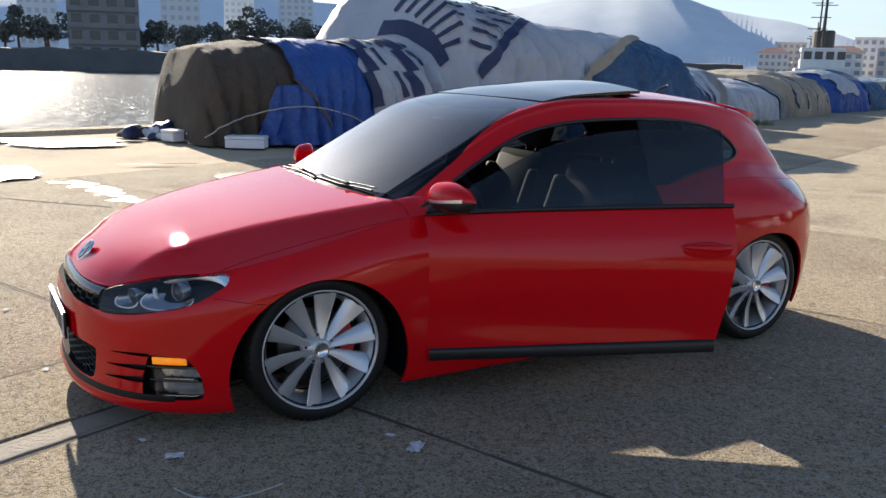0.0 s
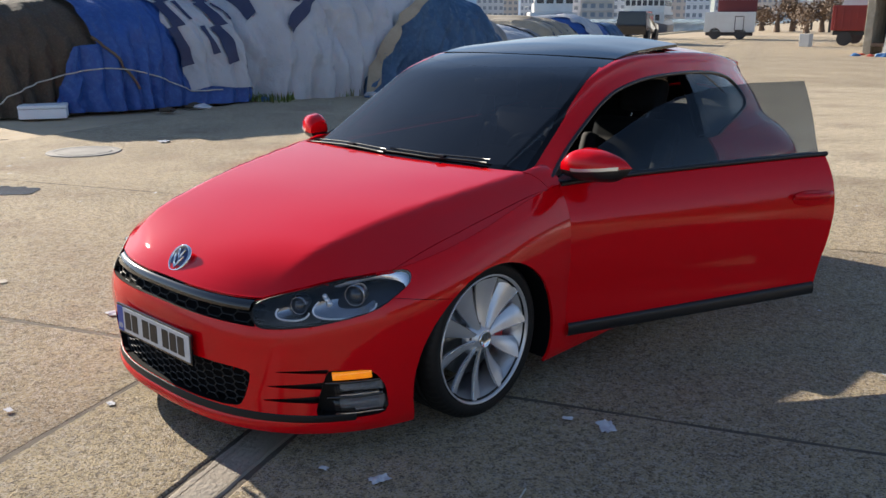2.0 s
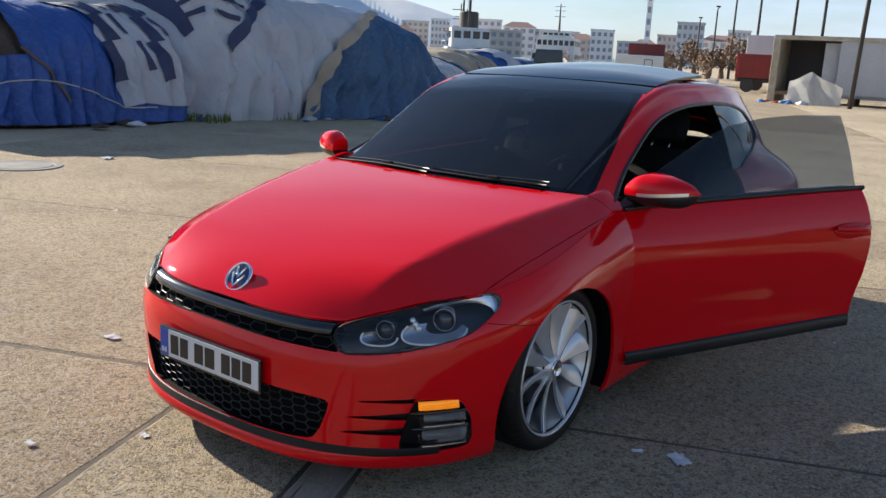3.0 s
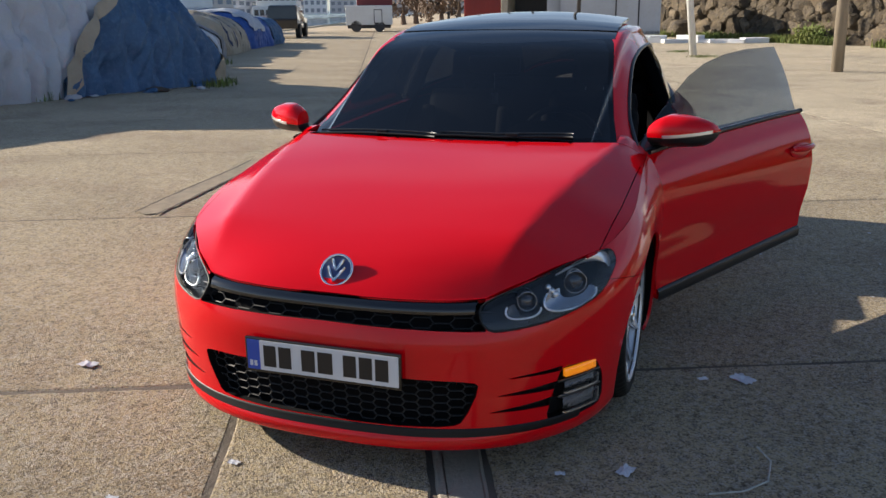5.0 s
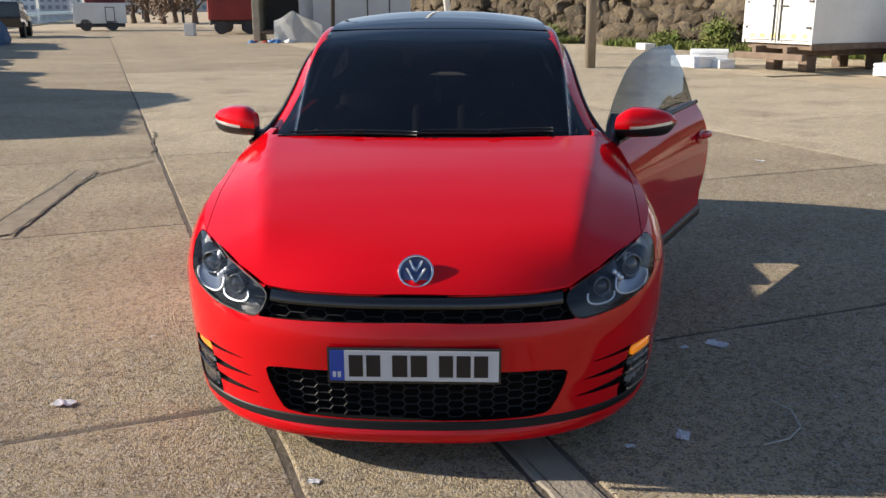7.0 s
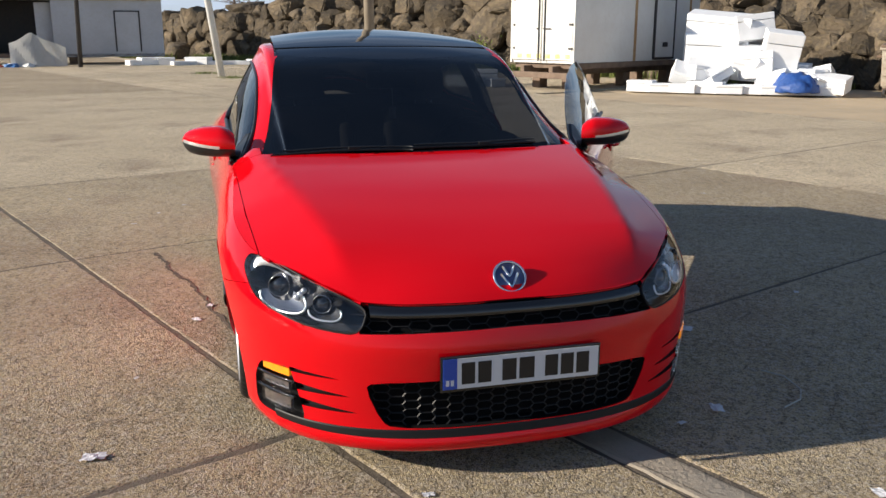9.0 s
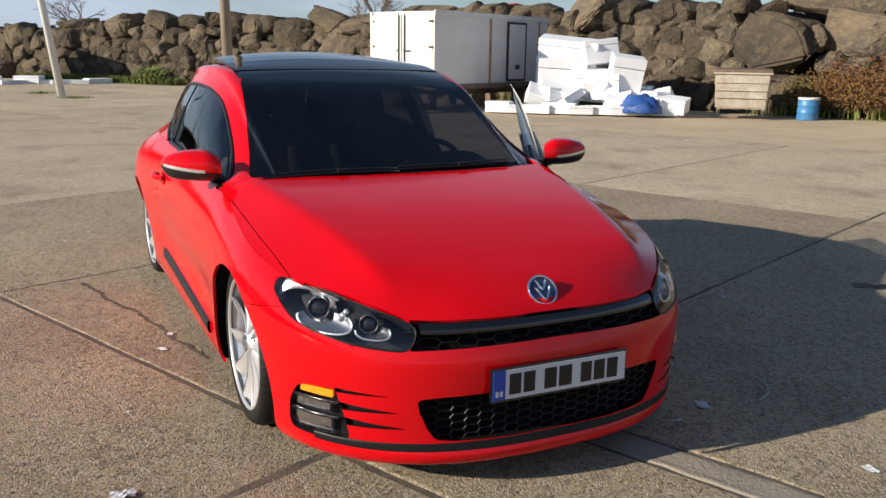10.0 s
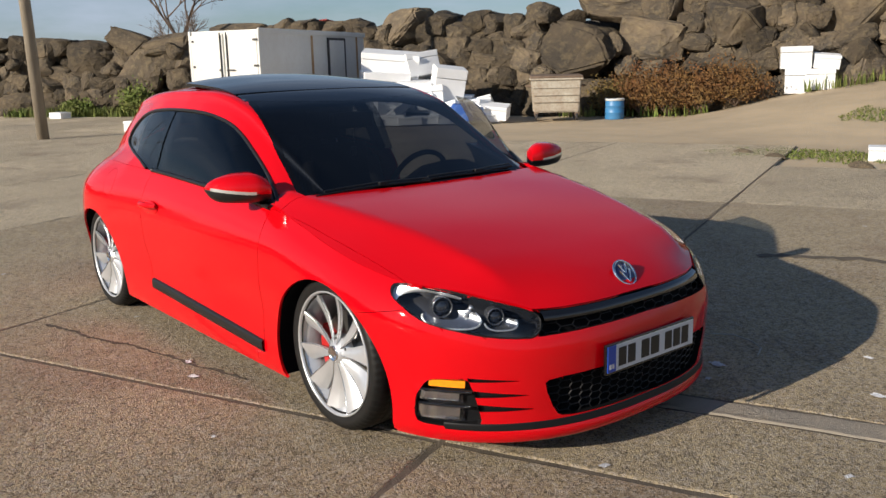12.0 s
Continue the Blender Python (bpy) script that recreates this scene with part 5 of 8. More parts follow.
M_DASH = mat("dashboard_plastic", (0.016, 0.016, 0.018), 0.6, dark=(0.024, 0.024, 0.025), scale=60, amount=0.5)
M_PLATEWHITE = mat("plate_white", (0.62, 0.63, 0.66), 0.35)
M_PLATEBLUE = mat("plate_blue", (0.02, 0.07, 0.42), 0.35)
M_PLATEINK = mat("plate_ink", (0.008, 0.008, 0.01), 0.4)
M_MIRRORGLASS = mat("mirror_glass", (0.75, 0.76, 0.78), 0.02, 1.0)
M_SIGNAL = mat("indicator_silver", (0.80, 0.80, 0.78), 0.22, 0.6, coat=0.6)
M_TAILLAMP = mat("red_tail_lamp", (0.36, 0.008, 0.02), 0.1, coat=0.8)
M_EMBLEMBLUE = mat("emblem_blue", (0.03, 0.05, 0.16), 0.3, coat=0.5)

CAR = thing("car", "glossy red lowered three-door hatchback with its driver's door open", "car")


# ---------------------------------------------------------------- cutting panels out of a skin
def in_poly(p, poly):
    x, y = p
    inside = False
    j = len(poly) - 1
    for i in range(len(poly)):
        xi, yi = poly[i]
        xj, yj = poly[j]
        if (yi > y) != (yj > y) and x < (xj - xi) * (y - yi) / (yj - yi) + xi:
            inside = not inside
        j = i
    return inside


AX = {"xz": (0, 2), "yz": (1, 2), "xy": (0, 1)}


def rounded(poly, k=3, r=0.25):
    """A polygon with its corners rounded off (corner cutting)."""
    for _ in range(k):
        out = []
        n = len(poly)
        for i in range(n):
            a, b = poly[i], poly[(i + 1) % n]
            out.append((lerp(a[0], b[0], r), lerp(a[1], b[1], r)))
            out.append((lerp(a[0], b[0], 1 - r), lerp(a[1], b[1], 1 - r)))
        poly = out
        r = 0.25
    return poly


def carve(bm, poly, plane, test):
    """Cut a skin along a polygon seen along one axis, and move what lies within into a bmesh of its own."""
    i, j = AX[plane]
    n = len(poly)
    lo = [min(p[k] for p in poly) - 0.002 for k in (0, 1)]
    hi = [max(p[k] for p in poly) + 0.002 for k in (0, 1)]

    def near(f, a, b):
        xs = [v.co[i] for v in f.verts]
        ys = [v.co[j] for v in f.verts]
        e = 0.012
        return not (max(xs) < min(a[0], b[0]) - e or min(xs) > max(a[0], b[0]) + e or max(ys) < min(a[1], b[1]) - e or min(ys) > max(a[1], b[1]) + e)

    pool = [f for f in bm.faces if test(f.calc_center_median()) and near(f, lo, hi)]
    for k in range(n):
        a, b = poly[k], poly[(k + 1) % n]
        if math.hypot(b[0] - a[0], b[1] - a[1]) < 1e-6:
            continue
        fs = [f for f in pool if f.is_valid and near(f, a, b)]
        if not fs:
            continue
        geom = set(fs)
        for f in fs:
            geom.update(f.edges)
            geom.update(f.verts)
        co, no = Vector((0, 0, 0)), Vector((0, 0, 0))
        co[i], co[j] = a
        no[i], no[j] = -(b[1] - a[1]), b[0] - a[0]
        res = bmesh.ops.bisect_plane(bm, geom=list(geom), dist=1e-5, plane_co=co, plane_no=no.normalized())
        pool = [f for f in pool if f.is_valid] + [g for g in res["geom"] if isinstance(g, bmesh.types.BMFace)]
        pool = list(set(pool))
    inside = [f for f in pool if f.is_valid and in_poly((f.calc_center_median()[i], f.calc_center_median()[j]), poly)]
    return take(bm, inside)


def take(bm, faces):
    out = bmesh.new()
    made = {}
    for f in faces:
        vs = []
        for v in f.verts:
            if v not in made:
                made[v] = out.verts.new(v.co)
            vs.append(made[v])
        try:
            out.faces.new(vs)
        except ValueError:
            pass
    bmesh.ops.delete(bm, geom=faces, context="FACES")
    return out


def twin(bm):
    return bm.copy()


def outward(bm):
    """Turn all faces away from the car's middle."""
    bm.normal_update()
    vote = 0.0
    for f in bm.faces:
        c = f.calc_center_median()
        vote += f.calc_area() * f.normal.dot(c - Vector((c.x * 0.55, 0, 0.45)))
    if vote < 0:
        bmesh.ops.reverse_faces(bm, faces=bm.faces)
    bm.normal_update()


def skin_normals(bm):
    """Normals weighed by area, so that slivers do not count."""
    bm.normal_update()
    ns = {}
    for v in bm.verts:
        n = sum((f.normal * f.calc_area() for f in v.link_faces), Vector())
        ns[v] = n.normalized() if n.length > 1e-10 else v.normal.copy()
    return ns


def shift(bm, d):
    """Move a skin along its own normals."""
    for v, n in skin_normals(bm).items():
        v.co += n * d


def panel(bm, gap=0.0016, depth=0.014):
    """Draw a panel's rim in by half a shut line and fold it inwards."""
    bmesh.ops.remove_doubles(bm, verts=bm.verts, dist=1e-3)
    outward(bm)
    rim = [e for e in bm.edges if e.is_boundary]
    ns = skin_normals(bm)
    move = {}
    for e in rim:
        l = e.link_loops[0]
        p_, q_ = l.vert, l.link_loop_next.vert
        s = (ns[p_] + ns[q_]).cross(q_.co - p_.co)
        for v in e.verts:
            move[v] = move.get(v, Vector()) + s
    for v, s in move.items():
        if s.length > 1e-9:
            v.co += s.normalized() * gap
    for e in rim:
        e.smooth = False
    if depth:
        r = bmesh.ops.extrude_edge_only(bm, edges=rim)
        new_v = [g for g in r["geom"] if isinstance(g, bmesh.types.BMVert)]
        for v in new_v:
            src = [e.other_vert(v) for e in v.link_edges if e.other_vert(v) in ns]
            n = ns[src[0]] if src else Vector((0, 0, 1))
            v.co -= n * depth
    return bm


def thicken(bm, t, along=None):
    """Give a skin thickness: an inner copy t behind it (or pushed one way), joined along the rim."""
    bm.normal_update()
    faces = list(bm.faces)
    rim = [e for e in bm.edges if e.is_boundary]
    inner = {}
    for v in list(bm.verts):
        if not v.link_faces:
            continue
        n = sum((f.normal * f.calc_area() for f in v.link_faces), Vector())
        n = along if along else (n.normalized() if n.length > 1e-9 else Vector((0, 0, 1)))
        inner[v] = bm.verts.new(v.co - n * t)
    for f in faces:
        try:
            bm.faces.new([inner[v] for v in reversed(f.verts)])
        except ValueError:
            pass
    for e in rim:
        f = e.link_faces[0]
        for l in f.loops:
            if l.edge == e:
                a, b = l.vert, l.link_loop_next.vert
        e.smooth = False
        try:
            bm.faces.new((b, a, inner[a], inner[b]))
        except ValueError:
            pass
    bm.normal_update()


def smooth_part(name, bm, material, parent=CAR, label=""):
    return part(name, bm, material, parent, label, smooth=True)


# ---------------------------------------------------------------- skins
def body_skin():
    bm = bmesh.new()
    ss = [k / 64 for k in range(65)] + [1 + k / 100 for k in range(1, 101)] + [2 + k / 26 for k in range(1, 27)]
    vs = [k / 36 for k in range(37)]
    full = [(s, 1) for s in ss] + [(s, -1) for s in reversed(ss[1:-1])]
    rows = []
    for v in vs:
        row = []
        for s, side in full:
            x, y, z = body_point(s, v)
            row.append(bm.verts.new((x, y * side, z)))
        rows.append(row)
    grid_faces(bm, rows, closed=True)
    outward(bm)
    return bm


def hood_skin():
    bm = bmesh.new()
    ss = [k / 64 for k in range(65)] + [1 + 0.0125 * k for k in range(1, 17)]
    rows = []
    rr = [-1 + k / 28 for k in range(57)]
    for s in ss:
        x, y, z = body_point(s, 1.0)
        if y < 0.12 or (rows and rows[-1][0].co.x - x < 0.0025):
            continue
        row = [bm.verts.new((x, y * r, hood_z(x, y * r, y) if abs(r) < 1 else z)) for r in rr]
        rows.append(row)
    grid_faces(bm, rows)
    for f in bm.faces:
        f.normal_update()
        if f.normal.z < 0:
            f.normal_flip()
    return bm


def house_skin():
    bm = bmesh.new()
    xs = [1.0 - k * 0.024 for k in range(122)] + [-1.918, -1.93, -1.94, -1.947]
    vs = [0.85 * k / 14 for k in range(15)] + [0.85 + 0.15 * k / 6 for k in range(1, 7)] + [1 + k / 16 for k in range(1, 17)]
    rows = []
    for x in xs:
        pts = [house_point(x, v) for v in vs]
        row = [bm.verts.new(p) for p in pts] + [bm.verts.new((p[0], -p[1], p[2])) for p in reversed(pts[:-1])]
        rows.append(row)
    grid_faces(bm, rows)
    bmesh.ops.dissolve_degenerate(bm, edges=bm.edges, dist=1e-5)
    outward(bm)
    return bm


body = body_skin()
hood = hood_skin()
house = house_skin()

# black sheet added behind the skin: stands in for shade in shut lines and openings
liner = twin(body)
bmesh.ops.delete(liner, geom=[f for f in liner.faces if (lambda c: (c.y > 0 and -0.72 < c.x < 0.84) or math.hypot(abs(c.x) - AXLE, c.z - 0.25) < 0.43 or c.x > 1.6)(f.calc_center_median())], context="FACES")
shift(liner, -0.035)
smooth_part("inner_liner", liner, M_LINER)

ARCH_R, ARCH_Z = 0.385, 0.238


def arch(xc):
    return [(xc + ARCH_R * math.cos(a), ARCH_Z + ARCH_R * math.sin(a)) for a in [math.pi * (-0.18 + 1.36 * k / 40) for k in range(41)]] + [(xc - 0.36, 0.0), (xc + 0.36, 0.0)]


for xc in (AXLE, -AXLE):
    for side in (1, -1):
        carve(body, arch(xc), "xz", lambda c, side=side: c.y * side > 0.55).free()

# ---------------------------------------------------------------- front end
def mirror_poly(p):
    return [(-y, z) for y, z in reversed(p)]


def front(c):
    return c.x > 1.45


LAMP = rounded([(0.462, 0.566), (0.60, 0.616), (0.715, 0.655), (0.792, 0.668), (0.820, 0.622), (0.790, 0.542), (0.66, 0.503), (0.512, 0.487), (0.482, 0.512)], 2, 0.2)
GRILLE = [(-0.472, 0.62), (0.472, 0.62), (0.494, 0.494), (0.30, 0.500), (0, 0.505), (-0.30, 0.500), (-0.494, 0.494)]
LOWGRILLE = rounded([(-0.489, 0.336), (-0.25, 0.345), (0, 0.347), (0.25, 0.345), (0.489, 0.336), (0.425, 0.185), (0.2, 0.182), (0, 0.182), (-0.2, 0.182), (-0.425, 0.185)], 2, 0.12)
FOG = rounded([(0.700, 0.348), (0.783, 0.340), (0.800, 0.272), (0.796, 0.157), (0.655, 0.168), (0.672, 0.25), (0.688, 0.31)], 2, 0.15)
SLITS = ([(0.557, 0.340), (0.700, 0.352), (0.698, 0.338)], [(0.528, 0.283), (0.694, 0.305), (0.686, 0.279)], [(0.500, 0.227), (0.682, 0.253), (0.676, 0.225)])


def body_at(q, z):
    """A place on the front skin: q 0 in the middle, 1 over the axle."""
    a = min(q, 1.0) * math.pi / 2
    x = AXLE + (curve_at(NOSE, z) - AXLE) * max(math.cos(a), 0.0) ** (2 / NOSE_N)
    return (x, body_width(x, z) * math.sin(a) ** (2 / NOSE_N), z)


pieces = {}
for side, tag in ((1, "L"), (-1, "R")):
    f_ = (lambda p: p) if side > 0 else mirror_poly
    pieces["lamp" + tag] = carve(body, f_(LAMP), "yz", lambda c, side=side: front(c) and c.y * side > 0)
    pieces["fog" + tag] = carve(body, f_(FOG), "yz", lambda c, side=side: front(c) and c.y * side > 0)
    for k, sl in enumerate(SLITS):
        pieces["slit%d" % k + tag] = carve(body, f_(sl), "yz", lambda c, side=side: front(c) and c.y * side > 0)
pieces["grille"] = carve(body, GRILLE, "yz", front)
pieces["lowgrille"] = carve(body, LOWGRILLE, "yz", front)


def recess(bm, depth, name, material, parent=CAR, label="", wall=None):
    """A skin piece sunk inwards, with walls that reach back to its rim."""
    bmesh.ops.remove_doubles(bm, verts=bm.verts, dist=2e-4)
    outward(bm)
    n = skin_normals(bm)
    rim = [e for e in bm.edges if e.is_boundary]
    old = {v: v.co.copy() for v in bm.verts}
    for v in bm.verts:
        v.co = old[v] - n[v] * depth
    r = bmesh.ops.extrude_edge_only(bm, edges=rim)
    for e in rim:
        e.smooth = False
    for v in [g for g in r["geom"] if isinstance(g, bmesh.types.BMVert)]:
        src = [e.other_vert(v) for e in v.link_edges if e.other_vert(v) in old]
        if src:
            v.co = old[src[0]] - n[src[0]] * 0.001
    return smooth_part(name, bm, material, parent, label)


for tag in ("L", "R"):
    for k in range(3):
        recess(pieces["slit%d" % k + tag], 0.018, "bumper_slit", M_BLACKPLASTIC)
sp = bmesh.new()
rows = []
for k in range(97):
    q = -0.615 + 1.23 * k / 96
    sd = 1 if q >= 0 else -1
    row = []
    for z, out in ((0.178, 0.0), (0.177, 0.002), (0.170, 0.003), (0.160, 0.003), (0.153, 0.002), (0.151, 0.0)):
        x0, y0, _ = body_at(abs(q), z)
        x1, y1, _ = body_at(abs(q) + 0.01, z)
        nx, ny = y1 - y0, x0 - x1
        n_ = math.hypot(nx, ny) or 1.0
        row.append(sp.verts.new((x0 + out * nx / n_, sd * (y0 + out * ny / n_), z)))
    rows.append(row)
grid_faces(sp, rows)
bmesh.ops.recalc_face_normals(sp, faces=sp.faces)
smooth_part("front_splitter", sp, M_BLACKPLASTIC, CAR, "satin black splitter strip")


def surf_x(y, z):
    """Front skin: x at a place of the front view."""
    w = body_width(1.9, z)
    return AXLE + (curve_at(NOSE, z) - AXLE) * max(0.0, 1 - (abs(y) / w) ** NOSE_N) ** (1 / NOSE_N)


def comb(poly, name, cell_w, cell_h, sink, bar, parent):
    """Honeycomb bars filling an opening of the front."""
    bm = bmesh.new()
    y0, y1 = min(p[0] for p in poly), max(p[0] for p in poly)
    z0, z1 = min(p[1] for p in poly), max(p[1] for p in poly)

    def node(y, z):
        return (surf_x(y, z) - sink, y, z)

    def bar_between(a, b):
        if not (in_poly(a, poly) or in_poly(b, poly)):
            return
        add_tube(bm, [node(*a), node(*b)], bar, 4, False)

    tip, flat = cell_w * 0.36, cell_w * 0.22
    pitch = 2 * (tip + flat)
    for r in range(-1, int((z1 - z0) / (cell_h / 2)) + 2):
        for c in range(-1, int((y1 - y0) / pitch) + 2):
            cy, cz = y0 + c * pitch + (pitch / 2 if r % 2 else 0.0), z0 + r * cell_h / 2
            top_l, top_r, right, low_r = (cy - flat, cz + cell_h / 2), (cy + flat, cz + cell_h / 2), (cy + tip, cz), (cy + flat, cz - cell_h / 2)
            bar_between(top_l, top_r)
            bar_between(top_r, right)
            bar_between(right, low_r)
    bmesh.ops.recalc_face_normals(bm, faces=bm.faces)
    return part(name, bm, M_BLACKPLASTIC, parent)


g1 = recess(pieces["grille"], 0.045, "upper_grille", M_LINER, CAR, "black honeycomb grille slot")
comb([(-0.47, 0.565), (0.47, 0.565), (0.49, 0.497), (-0.49, 0.497)], "grille_mesh", 0.105, 0.030, 0.026, 0.0024, g1)
bar = bmesh.new()
rows = []
for k in range(-30, 31):
    q = abs(k) / 30 * 0.300
    xe, ye, ze = body_point(q, 1.0)
    ye = math.copysign(ye, k)
    rows.append([bar.verts.new(p) for p in ((xe - 0.030, ye, ze - 0.004), (xe - 0.006, ye, ze - 0.005), (surf_x(ye, ze - 0.014) - 0.003, ye, ze - 0.014),
                                            (surf_x(ye, ze - 0.036) - 0.004, ye, ze - 0.036), (surf_x(ye, ze - 0.042) - 0.012, ye, ze - 0.042), (xe - 0.045, ye, ze - 0.040))])
grid_faces(bar, rows)
bmesh.ops.recalc_face_normals(bar, faces=bar.faces)
part("grille_bar", bar, M_GLOSSBLACK, g1, "gloss black upper bar", smooth=True)
g2 = recess(pieces["lowgrille"], 0.06, "lower_grille", M_LINER, CAR, "black honeycomb lower air intake")
comb(LOWGRILLE, "grille_mesh", 0.080, 0.029, 0.026, 0.0028, g2)

# headlights
def lamp_point(y, z, sink, side):
    return Vector((surf_x(y, z) - sink, y * side, z))


for side, tag in ((1, "L"), (-1, "R")):
    lens_bm = twin(pieces["lamp" + tag])
    housing = recess(pieces["lamp" + tag], 0.085, "headlight", M_LAMPFRAME, CAR, "clear-lensed headlight with twin projectors")
    panel(lens_bm, 0.001, 0.0)
    shift(lens_bm, -0.001)
    ob = smooth_part("lens", lens_bm, M_CLEARLENS, housing)
    ob.visible_shadow = False
    # twin projectors, each over a satin bowl with a bright light guide along its lower edge
    for (y, z, r, sink, half, drop) in ((0.708, 0.590, 0.036, 0.046, 0.084, 0.066), (0.588, 0.562, 0.030, 0.040, 0.058, 0.044)):
        c = lamp_point(y, z, sink, side)
        aim = Matrix.Translation(c) @ Matrix.Rotation(radians(22 * side), 4, "Z") @ Matrix.Rotation(radians(90), 4, "Y")
        ring = lathe_bm([(r * 0.93, -0.03), (r * 0.94, 0.010), (r, 0.013), (r * 1.03, 0.010), (r * 1.0, -0.03)], 32)
        bmesh.ops.transform(ring, matrix=aim, verts=ring.verts)
        smooth_part("projector_ring", ring, M_LAMPBOWL, housing)
        ball = lathe_bm([(r * 0.92, -0.02), (r * 0.86, -0.004), (r * 0.6, 0.010), (r * 0.3, 0.017), (0.0, 0.019)], 28)
        bmesh.ops.transform(ball, matrix=aim, verts=ball.verts)
        smooth_part("projector_lens", ball, M_PROJECTOR, housing)
        bm = bmesh.new()
        guide = []
        rows = []
        for k in range(25):
            t_ = math.pi * (1.04 + 0.86 * k / 24)
            # squared-off outline, straighter along the foot than a ring
            ca, sa = math.cos(t_), math.sin(t_)
            ca, sa = math.copysign(abs(ca) ** 0.75, ca), math.copysign(abs(sa) ** 0.75, sa)
            wid = math.sin(math.pi * (0.06 + 0.88 * k / 24)) ** 0.35
            in_y, in_z = y + r * 1.08 * ca, z - 0.004 + r * 1.08 * sa
            out_y, out_z = lerp(in_y, y + half * ca, wid), lerp(in_z, z + drop * sa, wid)
            rows.append([bm.verts.new(lamp_point(lerp(in_y, out_y, f), lerp(in_z, out_z, f), d, side)) for f, d in ((0, 0.062), (0.45, 0.050), (0.85, 0.030), (1.0, 0.022))])
            guide.append(lamp_point(out_y, out_z, 0.020, side))
        grid_faces(bm, rows)
        bmesh.ops.recalc_face_normals(bm, faces=bm.faces)
        smooth_part("reflector_bowl", bm, M_LAMPBOWL, housing, "satin reflector bowl")
        bm = bmesh.new()
        add_tube(bm, guide, 0.0032, 6)
        smooth_part("light_guide", bm, M_REFLECTOR, housing, "bright light guide")
    # bright blade over the outer projector
    bm = bmesh.new()
    rows = []
    for k in range(13):
        y = lerp(0.655, 0.806, k / 12)
        z = curve_at([(0.655, 0.622), (0.72, 0.648), (0.775, 0.652), (0.806, 0.632)], y)
        dz = curve_at([(0.655, 0.010), (0.74, 0.020), (0.806, 0.052)], y)
        rows.append([bm.verts.new(lamp_point(y, z, 0.014, side)), bm.verts.new(lamp_point(y, z - dz * 0.6, 0.026, side)), bm.verts.new(lamp_point(y, z - dz, 0.048, side))])
    grid_faces(bm, rows)
    bmesh.ops.recalc_face_normals(bm, faces=bm.faces)
    smooth_part("brow_reflector", bm, M_REFLECTOR, housing)
    bm = bmesh.new()
    for q in range(3):
        bmesh.ops.create_uvsphere(bm, u_segments=10, v_segments=8, radius=0.010, matrix=Matrix.Translation(lamp_point(0.640 + 0.012 * q, 0.588 - 0.010 * q, 0.040, side)))
    smooth_part("marker_bulb", bm, M_REFLECTOR, housing)
    rim = [lamp_point(y, z, 0.006, side) for y, z in LAMP] 
    bm = bmesh.new()
    add_tube(bm, rim + [rim[0]], 0.0035, 6, False)
    smooth_part("lamp_seal", bm, M_BLACKPLASTIC, housing)

    fog = recess(pieces["fog" + tag], 0.05, "fog_lamp", M_BLACKPLASTIC, CAR, "black fog lamp recess with amber indicator")
    for (ya, yb, za, zb), m_, nm in (((0.700, 0.775, 0.312, 0.338), M_AMBER, "indicator"), ((0.700, 0.782, 0.252, 0.288), M_CLEARLENS, "running_lamp"), ((0.695, 0.782, 0.180, 0.232), M_CLEARLENS, "fog_lens")):
        bm = bmesh.new()
        rows = []
        for a in range(9):
            y = lerp(ya, yb, a / 8)
            rows.append([bm.verts.new(lamp_point(y, lerp(za, zb, b / 3), 0.014, side)) for b in range(4)])
        grid_faces(bm, rows)
        thicken(bm, 0.012)
        bmesh.ops.recalc_face_normals(bm, faces=bm.faces)
        ob = smooth_part(nm, bm, m_, fog, "amber indicator lens" if m_ is M_AMBER else "")
        if m_ is M_CLEARLENS:
            bm = bmesh.new()
            rows = []
            for a in range(9):
                y = lerp(ya, yb, a / 8)
                rows.append([bm.verts.new(lamp_point(y, lerp(za, zb, b / 3), 0.040 - 0.004 * (a % 2), side)) for b in range(4)])
            grid_faces(bm, rows)
            part("reflector", bm, M_FOGREF, fog)
    for z in (0.298, 0.242):
        bm = bmesh.new()
        add_tube(bm, [lamp_point(lerp(0.685, 0.79, k / 6), z, 0.008, side) for k in range(7)], 0.006, 6)
        smooth_part("fog_fin", bm, M_GLOSSBLACK, fog)

# number plate: blue end field and dark bars in place of the characters
PX = 2.192
plate = part("number_plate", box_bm((PX, -0.265, 0.318), (PX + 0.012, 0.265, 0.434), None, 0.003), M_GLOSSBLACK, CAR, "white number plate with a blue end and dark bars")
part("plate_face", box_bm((PX + 0.012, -0.212, 0.328), (PX + 0.015, 0.257, 0.426)), M_PLATEWHITE, plate)
part("plate_band", box_bm((PX + 0.012, -0.257, 0.328), (PX + 0.015, -0.212, 0.426)), M_PLATEBLUE, plate)
yy = -0.198
for w in (0.043, 0.043, 0, 0.046, 0.050, 0, 0.043, 0.043, 0.043):
    if w == 0:
        yy += 0.026
        continue
    part("plate_mark", box_bm((PX + 0.015, yy, 0.342), (PX + 0.0165, yy + w, 0.412)), M_PLATEINK, plate)
    yy += w + 0.010
for k in range(2):
    part("band_mark", box_bm((PX + 0.015, -0.248 + k * 0.015, 0.340), (PX + 0.0165, -0.238 + k * 0.015, 0.358)), M_PLATEWHITE, plate)

